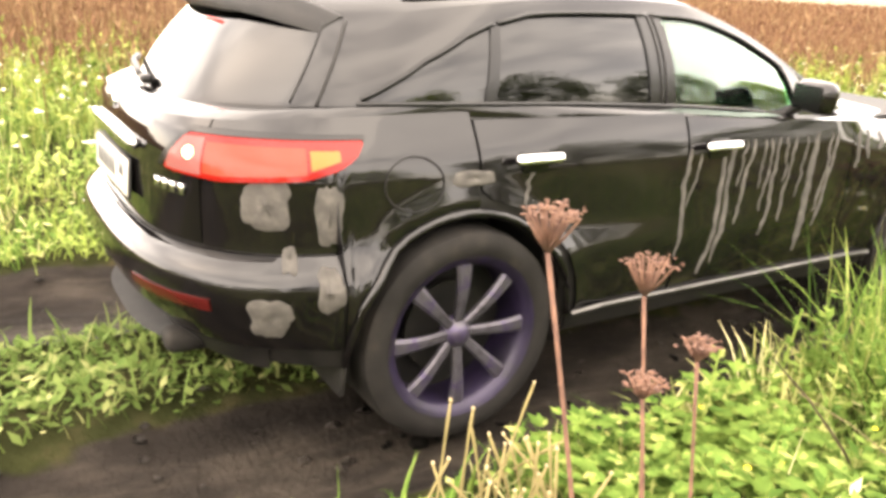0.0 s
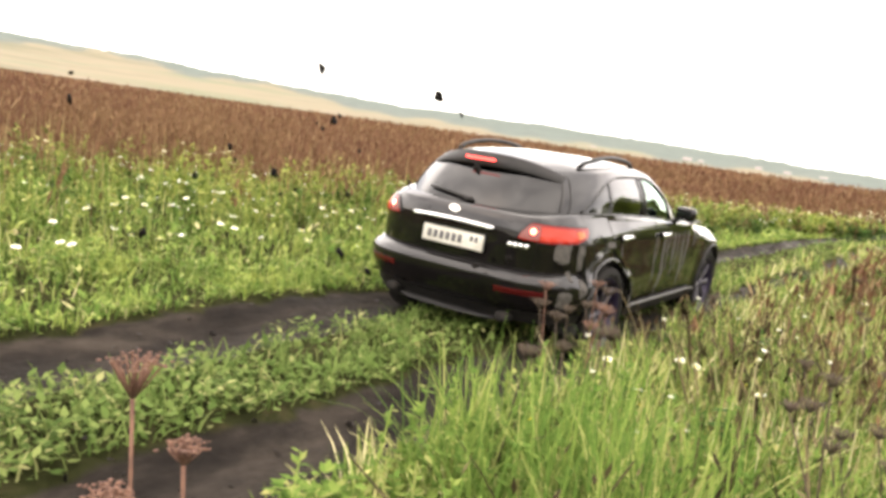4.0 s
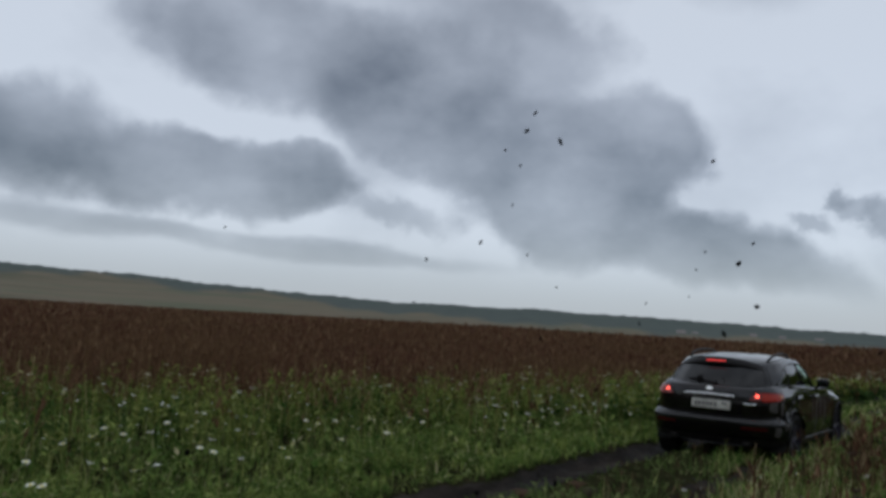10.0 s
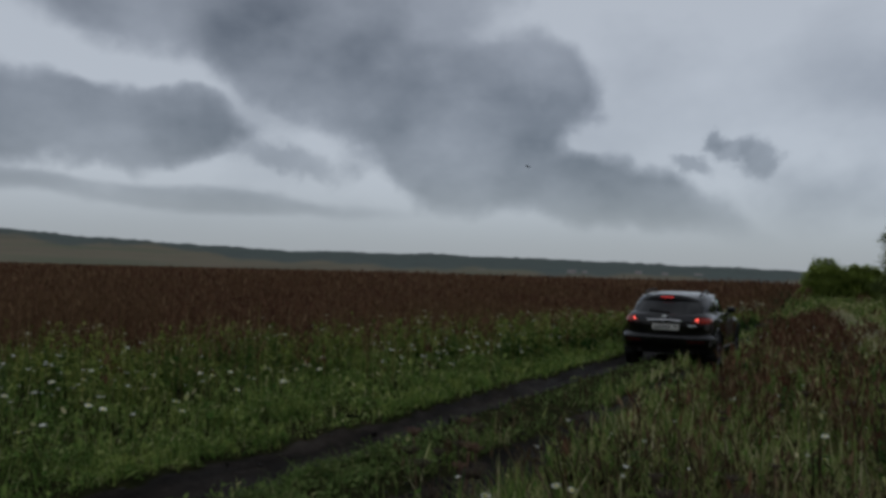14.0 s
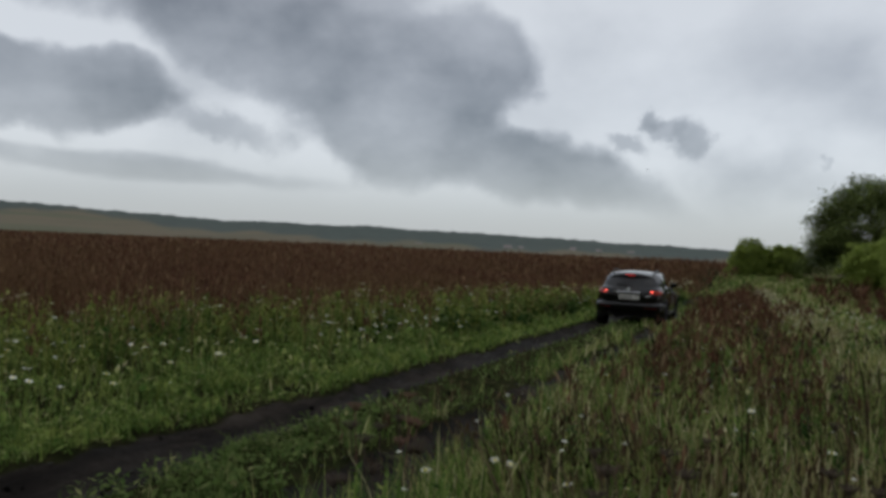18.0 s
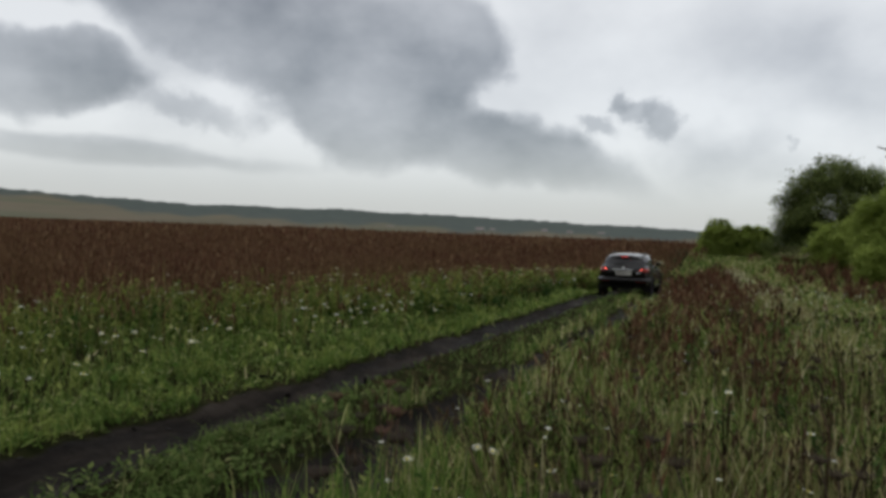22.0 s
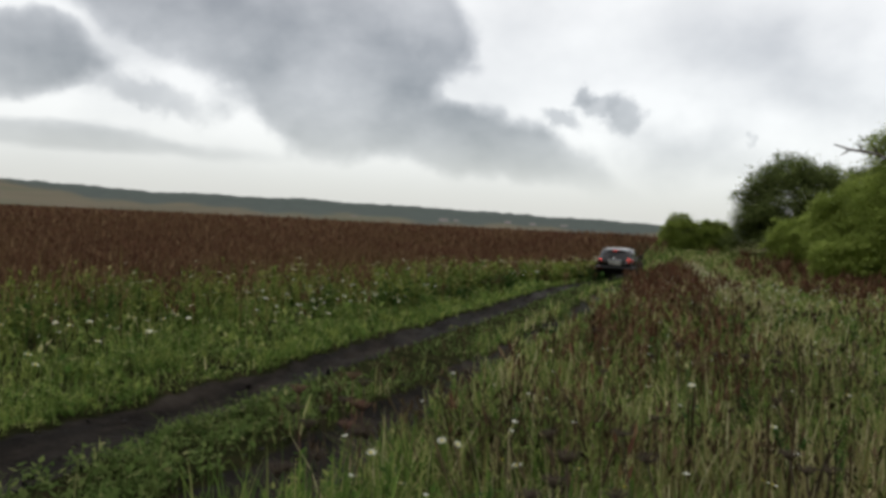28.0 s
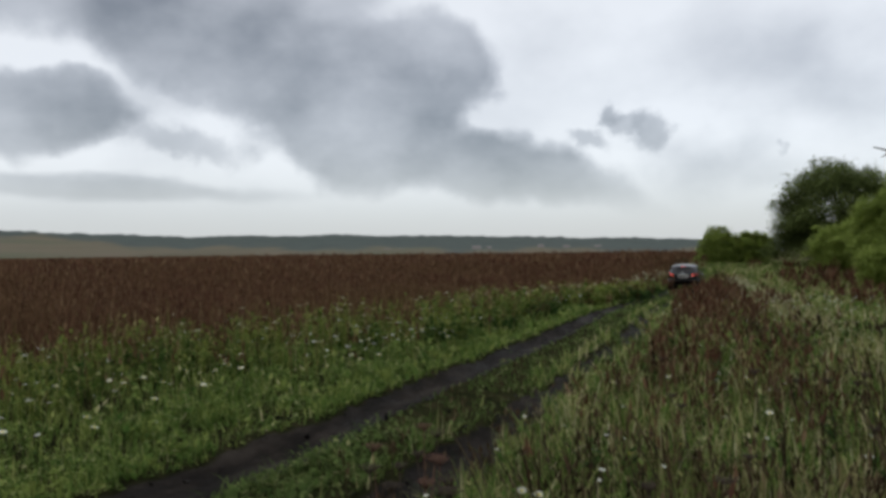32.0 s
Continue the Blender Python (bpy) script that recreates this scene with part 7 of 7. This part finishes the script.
# ---------------------------------------------------------------- trees and bushes
def tree(kind, x, y, h, r, seed, mat, label, leaf=0.3, count=5200, low=0.0, lobes=80):
    """A trunk with limbs and an uneven crown of leaf clumps; low is the height of the crown's skirt."""
    rng = np.random.RandomState(seed)
    leaf, count, lobes = 0.60 * leaf, int(2.0 * count), int(2.2 * lobes)
    ob = tagged(new(kind), label, "tree" if kind == "tree" else "bush", "row of trees beyond the meadow")
    ob.matrix_basis = pose(x, y, float(height(x, y)) - 0.05)
    bm = bmesh.new()
    top = h * 0.62
    pts = [(0.03 * h * math.sin(k * 0.9 + seed), 0.03 * h * math.cos(k * 0.7 + seed), top * k / 6) for k in range(7)]
    bm_tube(bm, pts, [0.016 * h * (1.2 - 0.16 * k) + 0.02 for k in range(7)], 8)
    bm_part("trunk", bm, M_BARK, ob, "grey-brown trunk")
    clumps = []
    while len(clumps) < lobes:
        d = rng.normal(0, 1, 3)
        d /= np.linalg.norm(d)
        deep = rng.uniform(0.35, 1.0) ** 0.45
        d[:2] *= 1.0 if d[2] > 0 else 1.0 / max(0.35, np.hypot(d[0], d[1]))
        f = deep * (1.02 + 0.14 * math.sin(6 * d[0] + seed) + 0.12 * math.sin(5 * d[1] + 7 * d[2] + 2 * seed) + rng.uniform(-0.06, 0.10))
        # fuller above, drawn in towards the ground
        v = d[2] * f
        cz = low + (h - low) * (0.42 + (0.50 if v > 0 else 0.40) * v)
        size = rng.uniform(0.10, 0.24)
        clumps.append((d[0] * f * r * 0.84, d[1] * f * r * 0.84, max(cz, low + 0.06 * h), r * size, min(r, h * 0.5) * size * rng.uniform(0.6, 0.85)))
    bm = bmesh.new()
    for cx, cy, cz, _, _ in clumps[:16]:
        s = pts[min(6, 2 + int(rng.randint(0, 4)))]
        q = (cx * 0.8, cy * 0.8, min(cz, h * 0.8))
        bm_tube(bm, [s, ((s[0] + q[0]) / 2, (s[1] + q[1]) / 2, (s[2] + q[2]) / 2 + 0.1), q], [0.006 * h + 0.01, 0.004 * h + 0.008, 0.010], 5)
    bm_part("limbs", bm, M_BARK, ob, "branching limbs")
    weight = np.array([c[3] ** 2 for c in clumps])
    per = np.maximum(20, (count * weight / weight.sum()).astype(int))
    P = []
    for (cx, cy, cz, a, b), n in zip(clumps, per):
        d = rng.normal(0, 1, (n, 3))
        d /= np.linalg.norm(d, axis=1)[:, None]
        d[:, 2] = np.where(d[:, 2] < -0.65, -d[:, 2], d[:, 2])
        rad = (0.30 + 0.80 * rng.uniform(0, 1, n) ** 0.9 + np.abs(rng.normal(0, 0.12, n)))[:, None]
        P.append(np.array([cx, cy, cz]) + d * rad * np.array([a, a, b]))
    # leaves between the clumps close the crown; bays and humps break its outline
    d = rng.normal(0, 1, (count, 3))
    d /= np.linalg.norm(d, axis=1)[:, None]
    d[:, :2] *= np.where(d[:, 2] > 0, 1.0, 1.0 / np.maximum(0.35, np.hypot(d[:, 0], d[:, 1])))[:, None]
    hump = 0.10 * np.sin(5 * d[:, 0] + 3 * d[:, 2] + seed) + 0.09 * np.sin(6 * d[:, 1] + 7 * d[:, 2] + 2 * seed) + 0.08 * np.sin(13 * d[:, 0] - 9 * d[:, 2] + 3 * seed) + 0.06 * np.sin(17 * d[:, 1] + 15 * d[:, 2] + seed)
    f = (0.80 * rng.uniform(0.5, 1.0, len(d)) ** 0.5 + np.abs(rng.normal(0, 0.05, len(d)))) * (1 + hump)
    v = d[:, 2] * f
    P.append(np.stack([d[:, 0] * f * r, d[:, 1] * f * r, low + (h - low) * (0.42 + np.where(v > 0, 0.60, 0.44) * v)], -1))
    P = np.concatenate(P)
    P = P[P[:, 2] > 0.12]
    n = len(P)
    v, f = leaves(P[:, 0], P[:, 1], P[:, 2], rng.uniform(0.6, 1.4, n) * leaf, rng.uniform(-1.0, 0.7, n), rng.uniform(0, 6.28, n), 0.75)
    part("crown", mesh_from("crown", v.tolist(), f.tolist(), [mat], None, False), ob, "dense green leaf crown")
    return ob


for spec in [
    ("bush", -4.7, 87, 4.0, 2.2, 1, M_LEAF_LIGHT, "rounded light green bush at the end of the track", 0.30, 8000, 0.0, 50),
    ("bush", -1.7, 88, 3.7, 2.2, 2, M_LEAF_LIGHT, "low light green bush beside a larger one", 0.30, 7000, 0.0, 50),
    ("tree", 5.9, 82, 9.7, 6.3, 3, M_LEAF, "broad dark green tree with a rounded crown", 0.36, 24000, 0.3, 110),
    ("tree", 14.0, 84, 11.0, 5.6, 4, M_LEAF, "dark green tree in the row behind", 0.36, 14000, 0.3, 80),
    ("bush", 5.8, 72, 4.4, 3.0, 5, M_LEAF_LIGHT, "light green willow bush before the dark tree", 0.27, 9000, 0.0, 50),
    ("tree", 8.4, 62, 7.2, 3.4, 6, M_LEAF_LIGHT, "light green willow in the tree row", 0.26, 15000, 0.1, 80),
    ("tree", 11.0, 52, 11.6, 4.1, 7, M_LEAF_LIGHT, "tall green willow with an uneven top", 0.26, 20000, 0.2, 100),
    ("tree", 15.0, 58, 13.0, 4.6, 8, M_LEAF, "tall dark tree behind the willows", 0.30, 14000, 0.3, 90),
    ("tree", 14.0, 44, 11.5, 4.2, 9, M_LEAF_LIGHT, "green willow at the row's near end", 0.24, 16000, 0.2, 90),
    ("bush", 6.9, 52, 3.2, 2.6, 10, M_LEAF_LIGHT, "low shrub at the foot of the willows", 0.22, 8000, 0.0, 50),
    ("bush", 10.6, 43, 3.0, 2.8, 12, M_LEAF, "low dark shrub at the foot of the trees", 0.22, 8000, 0.0, 50),
    # the belt goes on beside the viewer, where the car's windows mirror it
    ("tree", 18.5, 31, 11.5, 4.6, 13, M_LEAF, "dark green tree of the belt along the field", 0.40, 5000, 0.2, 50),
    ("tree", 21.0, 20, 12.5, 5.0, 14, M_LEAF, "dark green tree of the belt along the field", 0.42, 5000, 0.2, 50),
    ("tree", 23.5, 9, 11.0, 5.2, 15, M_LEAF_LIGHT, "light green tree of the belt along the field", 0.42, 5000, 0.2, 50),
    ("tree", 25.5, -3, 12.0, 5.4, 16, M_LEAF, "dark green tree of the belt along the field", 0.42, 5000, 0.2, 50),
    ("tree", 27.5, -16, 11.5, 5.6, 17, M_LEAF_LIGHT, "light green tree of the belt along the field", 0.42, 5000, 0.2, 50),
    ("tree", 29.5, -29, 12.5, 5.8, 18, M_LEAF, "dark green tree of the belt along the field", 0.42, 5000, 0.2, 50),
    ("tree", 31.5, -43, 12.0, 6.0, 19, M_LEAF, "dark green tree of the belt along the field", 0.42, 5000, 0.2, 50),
    # unseen trees, added behind the viewer so that the car's tail reflects dark
    ("tree", 26.0, -58, 13.0, 6.5, 20, M_LEAF, "unseen dark tree added behind the viewer to darken the car's tail", 0.46, 5000, 0.2, 50),
    ("tree", 15.0, -64, 13.5, 6.8, 21, M_LEAF, "unseen dark tree added behind the viewer to darken the car's tail", 0.46, 5000, 0.2, 50),
    ("tree", 3.0, -67, 13.0, 6.8, 22, M_LEAF, "unseen dark tree added behind the viewer to darken the car's tail", 0.46, 5000, 0.2, 50),
    ("tree", -9.0, -68, 13.5, 6.8, 23, M_LEAF, "unseen dark tree added behind the viewer to darken the car's tail", 0.46, 5000, 0.2, 50),
    ("tree", -21.0, -69, 13.0, 6.8, 24, M_LEAF, "unseen dark tree added behind the viewer to darken the car's tail", 0.46, 5000, 0.2, 50),
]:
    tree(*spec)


def bare_branch():
    ob = tagged(new("dead_branch"), "bare dark branch leaning out of the willow", "branch")
    x, y = 9.6, 51.0
    ob.matrix_basis = pose(x, y, float(height(x, y)))
    bm = bmesh.new()
    bm_tube(bm, [(1.4, 1.0, 0.0), (0.9, 0.6, 3.4), (0.0, 0.0, 6.5), (-1.8, -0.2, 7.6), (-3.2, -0.3, 7.8), (-4.1, -0.3, 8.1)], [0.14, 0.12, 0.10, 0.09, 0.07, 0.03], 6)
    for a, b in (((-1.8, -0.2, 7.6), (-2.3, -0.3, 8.2)), ((-3.2, -0.3, 7.8), (-3.7, -0.2, 7.5)), ((-2.6, -0.25, 7.7), (-3.0, -0.5, 8.15))):
        bm_tube(bm, [a, [(p + q) / 2 + 0.05 for p, q in zip(a, b)], b], [0.07, 0.05, 0.02], 5)
    bm_part("branch", bm, M_BARK, ob)


bare_branch()


# ---------------------------------------------------------------- far village
M_WALL = solid("pale_house_wall", [(0.3, (0.26, 0.25, 0.24)), (0.7, (0.36, 0.35, 0.33))], 0.4, 0.85)
M_ROOF = solid("grey_roof", [(0.3, (0.14, 0.13, 0.13)), (0.7, (0.24, 0.20, 0.18))], 0.5, 0.8)
M_PANE = solid("dark_pane", [(0.3, (0.02, 0.025, 0.03)), (0.7, (0.04, 0.045, 0.05))], 1, 0.15)


def house(bearing, dist, w, d, h, turn, z):
    w, d, h = 0.7 * w, 0.7 * d, 0.7 * h
    ob = tagged(new("house"), "small pale village house with a grey gable roof", "house", "far village")
    b = radians(bearing)
    ob.matrix_basis = pose(-dist * math.sin(b), dist * math.cos(b), z, 0, 0, bearing + turn)
    rounded("wall", (w, d, h + 4), 0.05, M_WALL, ob, Matrix.Translation((0, 0, h / 2 - 2)), "", 1)
    e = 0.5
    v = [(sx * (w / 2 + e), sy * (d / 2 + e), h) for sx in (-1, 1) for sy in (-1, 1)] + [(sx * (w / 2 + e), 0, h + d * 0.42) for sx in (-1, 1)]
    part("roof", mesh_from("roof", v, [(0, 2, 5, 4), (1, 4, 5, 3), (0, 4, 1), (2, 3, 5), (0, 1, 3, 2)], [M_ROOF], None, False), ob, "grey gable roof")
    for k in range(3):
        rounded("window", (1.0, 0.06, 1.3), 0.02, M_PANE, ob, Matrix.Translation((-w / 3 + k * w / 3, -d / 2 - 0.02, h * 0.55)), "", 1)


for spec in [(26.2, 900, 11, 8, 4, 12, 1.5), (25.2, 930, 9, 7, 3.5, -20, 2.2), (19.8, 880, 12, 8, 4.5, 8, 3.0), (18.9, 940, 8, 7, 4, 30, 3.2), (35.0, 900, 14, 8, 4, -8, 1.0), (34.0, 950, 10, 8, 3.5, 15, 1.4),
             (15.2, 1000, 10, 8, 4, 5, 5.0), (13.4, 980, 9, 7, 4, -15, 4.2), (22.6, 1050, 9, 7, 4, 20, 4.0), (11.2, 1020, 12, 8, 4.5, 0, 3.4)]:
    house(*spec)


# ---------------------------------------------------------------- clods of mud thrown by the wheels
def clod_meshes():
    out = []
    for k in range(7):
        bm = bmesh.new()
        bmesh.ops.create_icosphere(bm, subdivisions=2, radius=1.0)
        for v in bm.verts:
            v.co *= 1 + 0.75 * noise.noise(v.co * 1.5 + Vector((k * 7.1, 0, 0))) + 0.45 * noise.noise(v.co * 3.1 + Vector((0, k * 3.3, 0)))
            v.co.x *= 1.0 + 0.3 * (k % 4)
            v.co.z *= 0.62
        me = bpy.data.meshes.new("mud_clod")
        bm.to_mesh(me)
        bm.free()
        me.materials.append(M_CLOD)
        me.polygons.foreach_set("use_smooth", np.ones(len(me.polygons), bool))
        out.append(me)
    return out


def throw_clods():
    """Each clod lies in the rut until the wheel reaches it, flies back in an arc, and stays where it falls."""
    rng = np.random.RandomState(21)
    meshes = clod_meshes()
    times = np.concatenate([rng.uniform(0.05, 1.0, 16), rng.uniform(1.0, 4.4, 120), rng.uniform(4.4, 7.6, 88), rng.uniform(7.4, 10.2, 86), rng.uniform(10.3, 14, 10), rng.uniform(14, 19, 2)])
    plan = []
    for k, t0 in enumerate(sorted(times)):
        ob = tagged(new("mud_clod", meshes[k % 7]), "lump of wet black mud thrown up by the wheels", "mud clod", "flying mud clods")
        cx, cy, ch = (float(np.interp(t0, CAR_T, a)) for a in (CAR_X, CAR_Y, CAR_H))
        side = rng.choice([-1, 1])
        x0, y0 = cx + side * 0.82 + rng.normal(0, 0.07), cy - 0.25
        size = 0.011 + (0.020 if t0 < 4 else 0.026) * rng.uniform(0, 1) ** (2.2 if t0 < 4 else 3.0)
        ob.scale = (size, size, size)
        up, back, across = rng.uniform(4.5, 9.4) if t0 > 4 else rng.uniform(3.6, 7.6), rng.uniform(0.8, 5.6), rng.normal(-0.9, 1.1)
        if t0 < 4.5:
            # the early throw goes out over the verge
            back, across = 1.0 + 0.75 * back, -abs(across) - 0.2
        z0 = float(height(x0, y0)) + size * 0.3
        rows, t = [(0.0, (x0, y0, z0), 0), (round(t0, 3), (x0, y0, z0), 0)], 0.0
        spin = rng.uniform(150, 420)
        while True:
            t += 0.1
            x, y, z = x0 + across * t, y0 - back * t, z0 + up * t - 4.9 * t * t
            g = float(height(x, y)) + size * 0.4
            if z < g and t > 0.2:
                rows.append((round(t0 + t, 3), (x, y, g), spin * t))
                break
            rows.append((round(t0 + t, 3), (x, y, z), spin * t))
        rows.append((32.0, rows[-1][1], rows[-1][2]))
        plan.append((ob, rows))
    return plan


clods = throw_clods()

# ---------------------------------------------------------------- motion
def motions():
    walk(car, [(t, pose(x, y, z, pitch, lean, h)) for t, x, y, z, h, pitch, lean in CAR_ROWS])
    # wheels roll with the car's way and slip in the mud
    ts = np.arange(0, 32.01, 0.1)
    way = np.interp(ts, CAR_T, CAR_Y)
    speed = np.gradient(way, ts) * np.interp(ts, [0, 1.5, 6, 12, 20, 32], [1.15, 1.5, 1.5, 1.35, 1.2, 1.1])
    angle = np.concatenate([[0], np.cumsum((speed[1:] + speed[:-1]) * 0.05)]) / 0.386
    for wheel in car_wheels:
        x, y, z = wheel.location
        walk(wheel, [(float(t), pose(x, y, z, -math.degrees(a), 0, 0)) for t, a in zip(ts, angle)])

    for ob, rows in clods:
        walk(ob, [(t, pose(*p, a, 0.6 * a, 0)) for t, p, a in rows])


motions()
